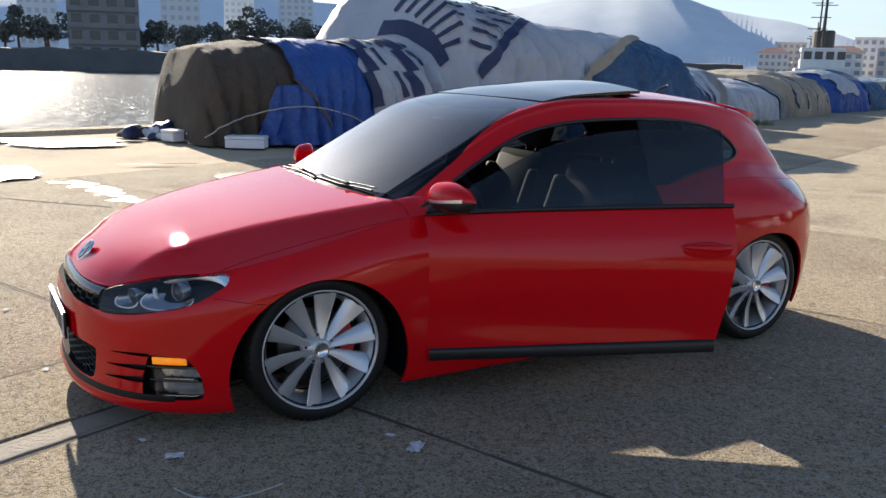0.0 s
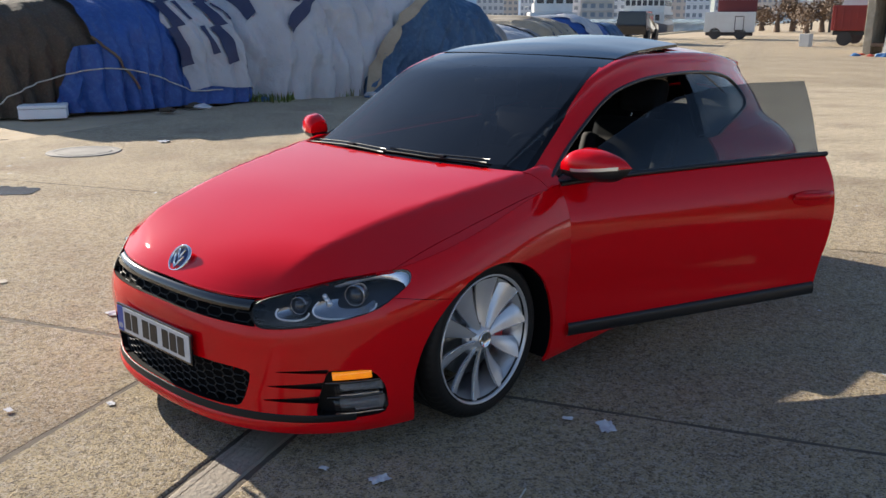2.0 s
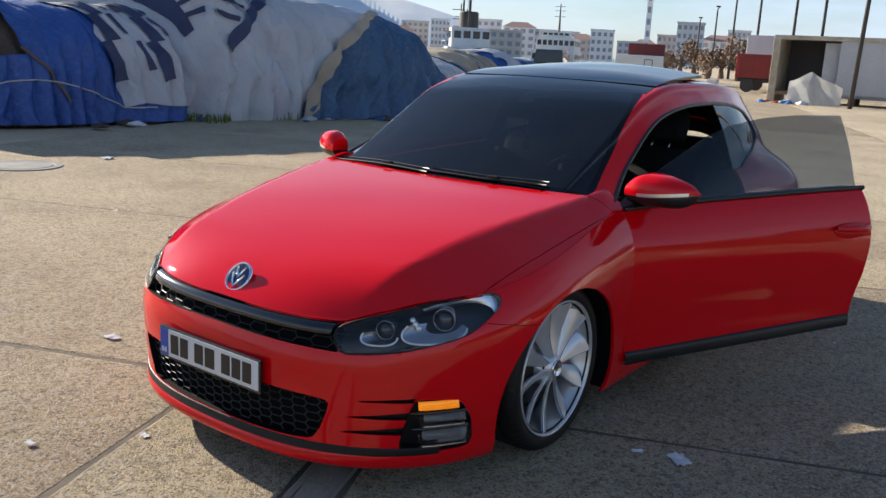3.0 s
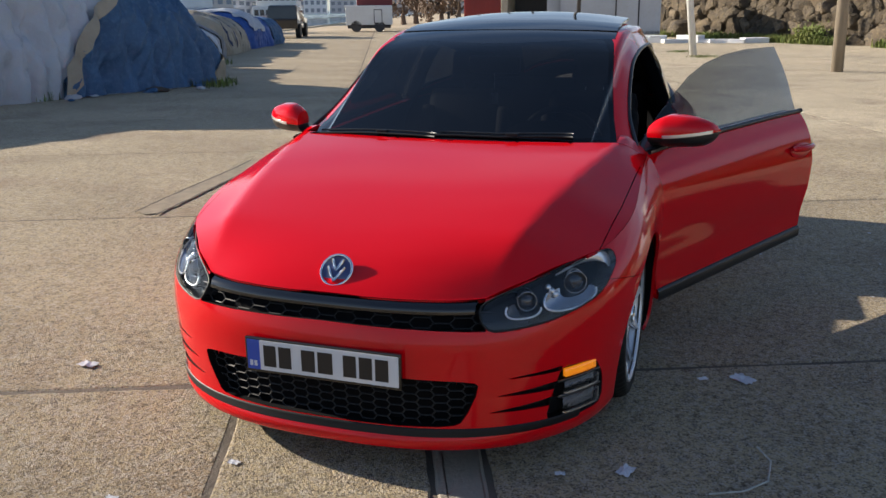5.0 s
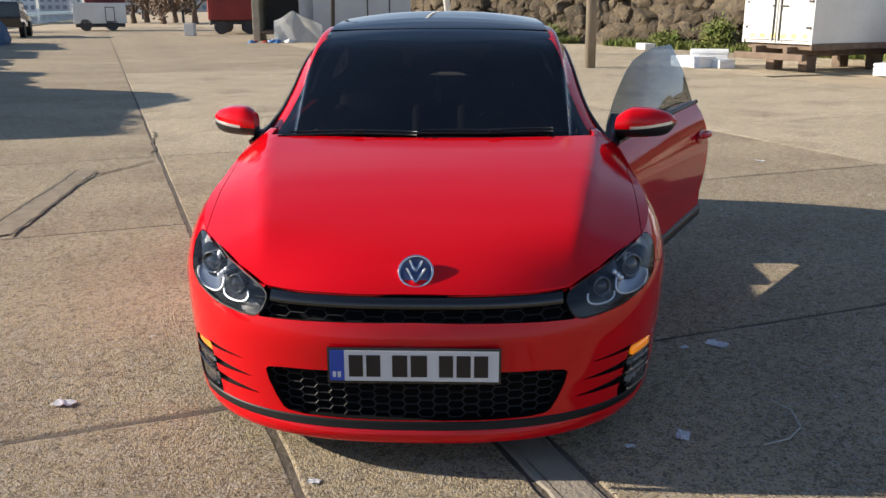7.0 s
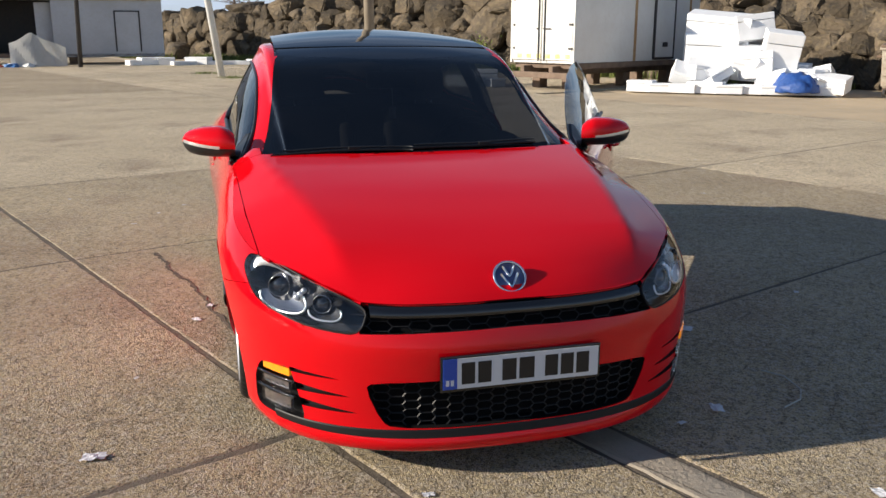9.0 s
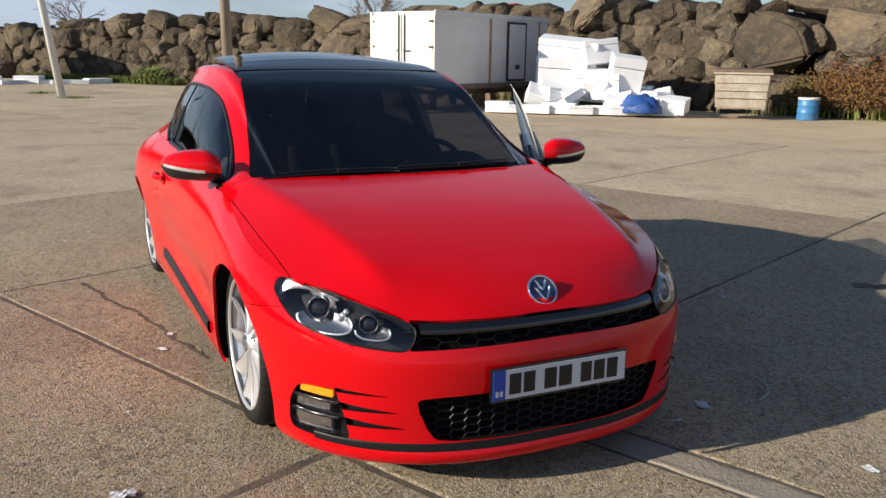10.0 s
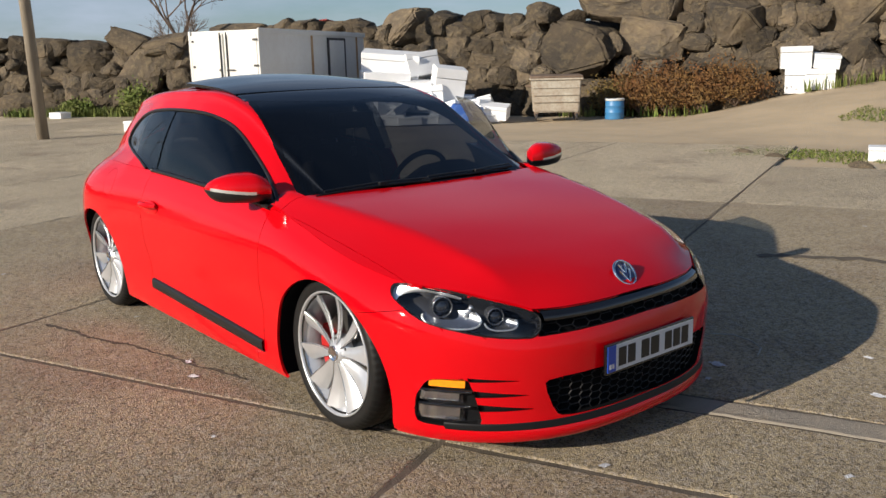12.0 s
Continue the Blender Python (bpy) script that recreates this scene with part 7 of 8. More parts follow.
# ---------------------------------------------------------------- wheels
def wheel(x, side, steer=0.0):
    """One wheel: the outer face looks along +y before it is turned to its side."""
    TYRE_R, RIM_R, HW = 0.318, 0.250, 0.112
    turn = Matrix.Translation((x, side * 0.730, 0.313)) @ Matrix.Rotation(radians(steer), 4, "Z") @ (Matrix() if side > 0 else Matrix.Rotation(math.pi, 4, "Z"))

    def fin(bm):
        bmesh.ops.transform(bm, matrix=turn, verts=bm.verts)
        return bm

    prof = [(RIM_R - 0.012, -HW + 0.012), (RIM_R + 0.01, -HW), (0.285, -HW - 0.006), (0.306, -HW + 0.008), (TYRE_R - 0.002, -HW + 0.026), (TYRE_R, -0.06),
            (TYRE_R, -0.042), (TYRE_R - 0.007, -0.041), (TYRE_R - 0.007, -0.033), (TYRE_R, -0.032), (TYRE_R, -0.006), (TYRE_R - 0.007, -0.005), (TYRE_R - 0.007, 0.005), (TYRE_R, 0.006),
            (TYRE_R, 0.032), (TYRE_R - 0.007, 0.033), (TYRE_R - 0.007, 0.041), (TYRE_R, 0.042), (TYRE_R, 0.06),
            (TYRE_R - 0.002, HW - 0.026), (0.306, HW - 0.008), (0.296, HW + 0.002), (0.280, HW + 0.006), (RIM_R + 0.012, HW), (RIM_R - 0.002, HW - 0.006), (RIM_R - 0.012, HW - 0.012)]
    tyre = lathe_bm(prof, 192, "Y")
    # sipes cut across both shoulders of the tread
    for v in tyre.verts:
        a = math.atan2(v.co.z, v.co.x) / (2 * math.pi) * 64
        if abs(v.co.y) > 0.05 and math.hypot(v.co.x, v.co.z) > 0.300 and (a + 0.3 * abs(v.co.y) * 30) % 1.0 < 0.34:
            k_ = 1 - 0.006 / math.hypot(v.co.x, v.co.z)
            v.co.x, v.co.z = v.co.x * k_, v.co.z * k_
    t = smooth_part("wheel", fin(tyre), M_RUBBER, CAR, "low-profile tyre on a silver turbine alloy wheel")
    bmr = lathe_bm([(0.232, -HW + 0.01), (0.250, -HW), (0.245, -0.06), (0.215, -0.02), (0.218, 0.05), (0.236, HW - 0.03), (0.244, HW - 0.014), (0.2475, HW - 0.002), (0.2515, HW + 0.004), (0.256, HW + 0.002), (0.254, HW - 0.008)], 72, "Y")
    smooth_part("rim", fin(bmr), M_ALLOY, t)
    N = 10
    bl = bmesh.new()
    ed = bmesh.new()
    steps = 12
    for k in range(N):
        a0 = 2 * math.pi * k / N
        rows, edge = [], []
        for i in range(steps + 1):
            q = i / steps
            r = lerp(0.040, 0.243, q)
            sweep = a0 - 0.04 * q * q
            width = -lerp(0.018, 0.084, q ** 0.9) / max(r, 0.05)
            face_y = lerp(HW - 0.018, HW - 0.004, q) - 0.012 * math.sin(math.pi * q)
            drop = lerp(0.010, 0.038, q)
            sec = []
            for w, d in ((0.0, 0.0), (0.25, 0.12), (0.5, 0.28), (0.75, 0.52), (1.0, 1.0)):
                a = sweep + w * width
                sec.append((r * math.cos(a), face_y - d * drop, r * math.sin(a)))
            back = [(p[0], p[1] - 0.010, p[2]) for p in reversed(sec)]
            rows.append([bl.verts.new(p) for p in sec + back])
            edge.append((Vector(sec[0]) + Vector((0, 0.0012, 0))))
        grid_faces(bl, rows, closed=True)
        bl.faces.new(rows[0][::-1])
        bl.faces.new(rows[-1])
        add_tube(ed, edge, [0.0016] * steps + [0.0024], 5, False)
    bmesh.ops.recalc_face_normals(bl, faces=bl.faces)
    for e in bl.edges:
        if len(e.link_faces) == 2 and e.calc_face_angle(0) > 0.6:
            e.smooth = False
    smooth_part("blade_spokes", fin(bl), M_ALLOY, t)
    smooth_part("spoke_edges", fin(ed), M_EDGE, t, "bright machined edges")
    hub = lathe_bm([(0.075, HW - 0.06), (0.070, HW - 0.035), (0.046, HW - 0.024), (0.040, HW - 0.012), (0.034, HW - 0.009), (0.0, HW - 0.008)], 36, "Y")
    smooth_part("hub", fin(hub), M_ALLOY, t)
    for k in range(5):
        a = 2 * math.pi * k / 5 + 0.2
        bm = tube_bm([(0.056 * math.cos(a), HW - 0.05, 0.056 * math.sin(a)), (0.056 * math.cos(a), HW - 0.028, 0.056 * math.sin(a))], 0.009, 6)
        part("wheel_bolt", fin(bm), M_DARKSTEEL, t)
    smooth_part("hub_cap", fin(lathe_bm([(0.033, HW - 0.012), (0.033, HW - 0.004), (0.028, HW - 0.002), (0.027, HW - 0.006), (0.0, HW - 0.004)], 30, "Y")), M_CHROME, t)
    disc = lathe_bm([(0.06, 0.0), (0.158, 0.0), (0.160, 0.012), (0.158, 0.024), (0.07, 0.024), (0.06, 0.05)], 48, "Y")
    smooth_part("brake_disc", fin(disc), M_DISC, t)
    cal = bmesh.new()
    rows = []
    for k in range(9):
        a = radians(150 + 60 * k / 8) if side > 0 else radians(-30 + 60 * k / 8)
        rows.append([cal.verts.new((r * math.cos(a), y, r * math.sin(a))) for r, y in ((0.105, -0.01), (0.105, 0.055), (0.168, 0.055), (0.172, -0.01))])
    grid_faces(cal, rows, closed=True)
    cal.faces.new(rows[0])
    cal.faces.new(rows[-1][::-1])
    bmesh.ops.recalc_face_normals(cal, faces=cal.faces)
    part("brake_caliper", fin(cal), M_CALIPER, t, "red brake caliper")
    return t


def plan_y(x, z):
    """Half width of the outline at x and z, round the corners too."""
    w = body_width(x, z)
    if x > AXLE:
        return w * max(0.0, 1 - ((x - AXLE) / (curve_at(NOSE, z) - AXLE)) ** NOSE_N) ** (1 / NOSE_N)
    if x < -AXLE:
        return w * max(0.0, 1 - ((-AXLE - x) / (-AXLE - curve_at(TAIL, z))) ** TAIL_N) ** (1 / TAIL_N)
    return w


for x in (AXLE, -AXLE):
    for side in (1, -1):
        wheel(x, side)
        house_bm = bmesh.new()
        rows = []
        for k in range(33):
            a = math.pi * (-0.09 + 1.18 * k / 32)
            xo = x + 0.388 * math.cos(a)
            edge = min(0.872, plan_y(xo, ARCH_Z + 0.388 * math.sin(a)) - 0.004)
            low = foot_z(xo) + 0.004
            rows.append([house_bm.verts.new((x + r * math.cos(a), side * y, max(ARCH_Z + r * math.sin(a), low))) for r, y in ((0.387, edge), (0.392, edge - 0.06), (0.392, 0.55), (0.10, 0.54))])
        grid_faces(house_bm, rows)
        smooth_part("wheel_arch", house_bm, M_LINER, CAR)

# ---------------------------------------------------------------- underside, rear, interior
part("underbody", box_bm((-1.78, -0.62, 0.15), (1.80, 0.62, 0.20), None, 0.02), M_LINER, CAR)
part("floor_pan", box_bm((-1.0, -0.78, 0.19), (0.88, 0.78, 0.24), None, 0.02), M_DASH, CAR)
part("bulkhead", box_bm((0.86, -0.74, 0.2), (0.90, 0.74, 0.82), None, 0.01), M_LINER, CAR)
part("boot_wall", box_bm((-1.50, -0.56, 0.2), (-1.44, 0.56, 0.84), None, 0.02), M_LINER, CAR)
for side in (1, -1):
    part("sill_cover", box_bm((-0.55, side * 0.80 - 0.05, 0.17), (0.80, side * 0.80 + 0.045, 0.215), None, 0.015), M_PAINT, CAR)
sp = bmesh.new()
rows = []
for k in range(25):
    y = lerp(-0.41, 0.41, k / 24)
    e = 0.03 * (abs(y) / 0.41) ** 3
    rows.append([sp.verts.new((x_, y, z_ - e)) for x_, z_ in ((-1.40, 1.300), (-1.50, 1.288), (-1.625, 1.262), (-1.632, 1.240), (-1.53, 1.235), (-1.42, 1.26))])
grid_faces(sp, rows, closed=True)
sp.faces.new(rows[0])
sp.faces.new(rows[-1][::-1])
bmesh.ops.recalc_face_normals(sp, faces=sp.faces)
smooth_part("roof_spoiler", sp, M_PAINT, CAR)
bm = bmesh.new()
add_tube(bm, [(-1.20, 0, 1.32), (-1.25, 0, 1.355), (-1.31, 0, 1.375)], [0.014, 0.008, 0.005], 8)
smooth_part("aerial", bm, M_SATIN, CAR)


def dash_bm():
    bm = bmesh.new()
    rows = []
    for k in range(31):
        y = lerp(-0.72, 0.72, k / 30)
        hump = 0.02 + 0.075 * math.exp(-((y - 0.36) / 0.20) ** 4)
        rows.append([bm.verts.new((x_, y, z_ + (hump if h else 0))) for x_, z_, h in ((0.95, 0.80, 0), (0.80, 0.835, 0), (0.62, 0.845, 1), (0.52, 0.825, 1), (0.48, 0.76, 1), (0.50, 0.60, 0), (0.60, 0.45, 0))])
    grid_faces(bm, rows)
    bmesh.ops.recalc_face_normals(bm, faces=bm.faces)
    return bm


smooth_part("dashboard", dash_bm(), M_DASH, CAR)
wheel_m = Matrix.Translation((0.34, 0.36, 0.80)) @ Matrix.Rotation(radians(-66), 4, "Y")
bm = bmesh.new()
add_tube(bm, [wheel_m @ Vector((0.185 * math.cos(a), 0.185 * math.sin(a), 0)) for a in [2 * math.pi * k / 40 for k in range(41)]], 0.015, 10, False)
sw = smooth_part("steering_wheel", bm, M_SATIN, CAR)
bm = bmesh.new()
for a in (0, math.pi, -math.pi / 2):
    add_tube(bm, [wheel_m @ Vector((0.0, 0.0, -0.02)), wheel_m @ Vector((0.18 * math.sin(a), 0.18 * math.cos(a), 0))], [0.03, 0.018], 8)
add_box(bm, (-0.055, -0.06, -0.05), (0.055, 0.06, 0.005), wheel_m, 0.02)
part("steering_spokes", bm, M_SATIN, sw)


def seat(y):
    t = smooth_part("seat", box_bm((-0.42, y - 0.25, 0.26), (0.14, y + 0.25, 0.46), None, 0.07), M_SEAT, CAR)
    m = Matrix.Translation((-0.36, y, 0.42)) @ Matrix.Rotation(radians(-20), 4, "Y")
    smooth_part("seat_back", box_bm((-0.07, -0.25, 0.0), (0.07, 0.25, 0.58), m, 0.06), M_SEAT, t)
    smooth_part("bolster", box_bm((0.02, -0.27, 0.08), (0.12, -0.19, 0.46), m, 0.035), M_SEAT, t)
    smooth_part("bolster", box_bm((0.02, 0.19, 0.08), (0.12, 0.27, 0.46), m, 0.035), M_SEAT, t)
    smooth_part("headrest", box_bm((-0.045, -0.13, 0.62), (0.05, 0.13, 0.80), m, 0.04), M_SEAT, t)
    for q in (-0.05, 0.05):
        smooth_part("headrest_post", tube_bm([m @ Vector((0, q, 0.56)), m @ Vector((0, q, 0.64))], 0.006, 8), M_CHROME, t)


seat(0.36)
seat(-0.36)
smooth_part("rear_bench", box_bm((-1.40, -0.58, 0.35), (-0.95, 0.58, 0.55), None, 0.08), M_SEAT, CAR)
smooth_part("rear_backrest", box_bm((-1.42, -0.58, 0.5), (-1.28, 0.58, 0.98), Matrix.Rotation(0, 4, "Y"), 0.06), M_SEAT, CAR)
m = Matrix.Translation((0.24, 0.0, 1.16))
smooth_part("rear_view_mirror", box_bm((-0.02, -0.13, -0.045), (0.025, 0.13, 0.04), m, 0.018), M_SATIN, CAR)
smooth_part("pendant", tube_bm([(0.25, 0, 1.13), (0.25, 0.004, 1.02)], 0.002, 5), M_ROPE, CAR)
smooth_part("pendant_tag", box_bm((0.245, -0.015, 0.965), (0.252, 0.02, 1.02), None, 0.003), M_LITTER, CAR)
part("headliner", box_bm((-1.3, -0.5, 1.262), (-0.66, 0.5, 1.272), None), M_LINER, CAR)

# ---------------------------------------------------------------- farther things in the yard
M_GREYBOX = mat("grey_white_panel", (0.50, 0.51, 0.53), 0.5, dark=(0.36, 0.36, 0.37), scale=0.7, amount=0.6, fine=(0.4, 0.38, 0.35), fine_scale=8, fine_amount=0.3)
M_CREAM = mat("rusty_cream_frame", (0.52, 0.47, 0.36), 0.6, dark=(0.27, 0.18, 0.10), scale=2.5, amount=0.7)
M_BLACKCAR = mat("black_car_paint", (0.008, 0.008, 0.009), 0.25, coat=0.8)
# tower walls and windows: distance haze mixed into the base colours
M_HAZEWALL = mat("haze_tinted_tower_wall", (0.70, 0.73, 0.76), 1.0, dark=(0.62, 0.66, 0.70), scale=0.05, amount=0.6, spec=0.0)
M_HAZEWIN = mat("haze_tinted_window", (0.50, 0.54, 0.58), 0.9, spec=0.0)
# sea wall's base colour is lifted to suggest haze over the water
M_SEAWALL = mat("haze_tinted_sea_wall", (0.12, 0.122, 0.122), 0.9, dark=(0.075, 0.077, 0.078), scale=0.3, amount=0.7)
M_HULL = mat("blue_hull_paint", (0.03, 0.13, 0.30), 0.4, dark=(0.04, 0.09, 0.2), scale=0.4, amount=0.5)

# old trailer body with one side open
t = thing("trailer_body", "long grey-white trailer body with part of its side torn open", "trailer body")
TD = Vector((-0.11, 0.988, 0)).normalized()
t.matrix_world = Matrix.Translation((-34.1, -9.2, 0)) @ Matrix.Rotation(math.atan2(TD.y, TD.x), 4, "Z")
L, W, Z0, Z1 = 6.75, 2.4, 0.30, 2.65
part("roof", box_bm((0, 0, Z1 - 0.1), (L, W, Z1), None, 0.02), M_GREYBOX, t)
part("floor", box_bm((0, 0, Z0), (L, W, Z0 + 0.14), None, 0.02), M_RUSTMETAL, t)
part("back_wall", box_bm((0.05, W - 0.06, Z0), (L, W, Z1 - 0.1), None, 0.01), M_DARKSTEEL, t)
part("side_wall", box_bm((2.5, 0.0, Z0), (L, 0.06, Z1 - 0.1), None, 0.01), M_GREYBOX, t)
part("end_wall", box_bm((L - 0.06, 0.06, Z0), (L, W - 0.06, Z1 - 0.1), None, 0.01), M_GREYBOX, t)
part("end_frame", box_bm((-0.12, -0.03, 0.0), (0.18, W, Z1 - 0.1), None, 0.03), M_CREAM, t, "rusty cream end frame")
part("torn_panel", box_bm((1.9, 0.1, 0.6), (2.55, 0.16, Z1 - 0.2), Matrix.Rotation(radians(7), 4, "Z"), 0.01), M_GREYBOX, t)
part("roof_rail", box_bm((-0.1, -0.05, Z1 - 0.12), (L, 0.02, Z1 + 0.06), None, 0.02), M_CREAM, t)
d = part("side_door", box_bm((4.9, -0.02, 0.55), (5.8, 0.03, 2.1), None, 0.01), M_GREYBOX, t)
for lo, hi in (((4.84, -0.03, 0.5), (4.9, 0.02, 2.15)), ((5.8, -0.03, 0.5), (5.86, 0.02, 2.15)), ((4.9, -0.03, 2.1), (5.8, 0.02, 2.15))):
    part("door_seal", box_bm(lo, hi), M_DARKSTEEL, t)
for x in (3.0, 6.0):
    part("support", box_bm((x, 0.3, 0.0), (x + 0.3, 2.0, Z0), None, 0.02), M_RUSTMETAL, t)

# crumpled white panel and scraps before it
bm = bmesh.new()
rows = []
for i in range(25):
    row = []
    for j in range(17):
        a, b = i / 24, j / 16
        z = 1.25 * b * (1 - 0.75 * abs(a - 0.40))
        y = 0.55 * b + 0.25 * abs(a - 0.45) + 0.10 * abs(((a * 3 + b) % 1.0) - 0.5)
        row.append(bm.verts.new((a * 2.0 - 1.0, y, max(0.01, z + 0.06 * noise.noise(Vector((a * 4, b * 4, 1))) * b))))
    rows.append(row)
grid_faces(bm, rows)
bmesh.ops.solidify(bm, geom=bm.faces[:], thickness=0.05)
solo("bent_panel", bm, M_WHITE, "crumpled white sheet panel leaning on rubbish", "panel", loc=(-32.3, -7.0, 0), rot=(0, 0, 100))
rnd = random.Random(77)
M_SCRAP_R = mat("red_plastic_scrap", (0.5, 0.06, 0.03), 0.6)
M_SCRAP_B = mat("blue_plastic_scrap", (0.04, 0.16, 0.4), 0.6)
for k in range(14):
    x, y = -32.6 + rnd.uniform(-0.8, 0.8), -8.2 + rnd.uniform(-1.0, 1.5)
    bm = bmesh.new()
    bmesh.ops.create_icosphere(bm, subdivisions=2, radius=rnd.uniform(0.12, 0.28))
    for v in bm.verts:
        v.co = v.co * (1 + 0.5 * noise.noise(v.co * 6 + Vector((k, 0, 0))))
        v.co.z = max(v.co.z * 0.6, 0) 
    solo("scrap", bm, (M_SCRAP_R, M_SCRAP_B, M_FOAM, M_WHITE)[k % 4], "crumpled plastic scrap lying on the ground", "scrap", "plastic scraps by the trailer", loc=(x, y, 0.0))
for k in range(9):
    foam(-33.1 + rnd.uniform(-0.3, 0.3), -3.6 + k * 0.62, 0, rnd.choice((0.6, 1.0)), 0.5, rnd.choice((0.15, 0.2, 0.3)), rnd.uniform(60, 120), 0)


def cabin(name, label, cat, x, y, rz, L, W, z0, z1, material, door=True, wheels=True, ribs=0):
    t = thing(name, label, cat, loc=(x, y, 0))
    t.rotation_euler = (0, 0, radians(rz))
    part("shell", box_bm((0, 0, z0), (L, W, z1), None, 0.04), material, t)
    if door:
        part("door_frame", box_bm((L * 0.6, -0.03, z0 + 0.1), (L * 0.78, 0.02, z1 - 0.25), None, 0.01), M_DARKSTEEL, t)
        part("door", box_bm((L * 0.615, -0.045, z0 + 0.15), (L * 0.765, 0.0, z1 - 0.3), None, 0.01), material, t)
    for k in range(ribs):
        part("rib", box_bm((L * (k + 0.5) / ribs - 0.05, -0.06, z0 + 0.05), (L * (k + 0.5) / ribs + 0.05, 0.02, z1 - 0.05), None, 0.01), material, t)
    part("frame", box_bm((0.1, 0.2, z0 - 0.22), (L - 0.1, W - 0.2, z0), None, 0.02), M_DARKSTEEL, t)
    if wheels:
        for sx in (0.22, 0.72):
            for sy in (0.12, W - 0.12):
                part("wheel", tube_bm([(L * sx, sy - 0.12, 0.36), (L * sx, sy + 0.12, 0.36)], 0.36, 20), M_DARKSTEEL, t)
    return t


cabin("box_trailer", "white box trailer parked at the far side of the yard", "trailer", -49.97, -24.3, 114, 3.1, 2.0, 0.45, 1.70, M_WHITE)
cabin("container", "maroon container standing behind the white trailer", "container", -50.9, -23.9, 114, 2.4, 2.0, 1.72, 2.45, M_MAROON, door=False, wheels=False)
cabin("tipper_trailer", "faded red ribbed open trailer body", "trailer", -43.3, -13.95, 107, 3.0, 2.2, 0.75, 2.0, M_REDPAINT, door=False, ribs=9)
cabin("white_trailer", "tall white box trailer behind the red one", "trailer", -47.2, -14.8, 107, 3.4, 2.4, 1.0, 3.1, M_WHITE, door=False)
solo("white_crate", box_bm((-0.25, -0.25, 0), (0.25, 0.25, 0.62), None, 0.03), M_WHITE, "small white metal box on the ground", "box", loc=(-41.1, -14.3, 0))


# dark off-road car by the far heaps
t = thing("off_road_car", "black off-road car parked by the net heaps", "car", loc=(-39.5, -22.9, 0))
t.rotation_euler = (0, 0, radians(200))
bm = bmesh.new()
prof = [(-1.9, 0.5), (-1.95, 0.95), (-1.85, 1.02), (-1.8, 1.62), (-1.7, 1.7), (0.1, 1.7), (0.45, 1.12), (1.75, 1.02), (1.9, 0.9), (1.92, 0.5)]
rows = [[bm.verts.new((x, y * (0.9 if z > 1.2 else 1.0), z)) for x, z in prof] for y in (-0.8, -0.72, 0.72, 0.8)]
grid_faces(bm, rows)
bm.faces.new(rows[0])
bm.faces.new(rows[-1][::-1])
bmesh.ops.recalc_face_normals(bm, faces=bm.faces)
bmesh.ops.bevel(bm, geom=bm.edges[:], offset=0.03, segments=2, affect="EDGES")
part("body", bm, M_BLACKCAR, t)
for x0, x1 in ((-1.6, -0.85), (-0.75, 0.1)):
    for s in (-1, 1):
        part("window", box_bm((x0, s * 0.735 - 0.02, 1.16), (x1, s * 0.735 + 0.02, 1.6), None, 0.01), M_WINDOW, t)
for x in (-1.2, 1.25):
    for s in (-1, 1):
        part("wheel", tube_bm([(x, s * 0.62, 0.38), (x, s * 0.86, 0.38)], 0.38, 24), M_RUBBER, t)


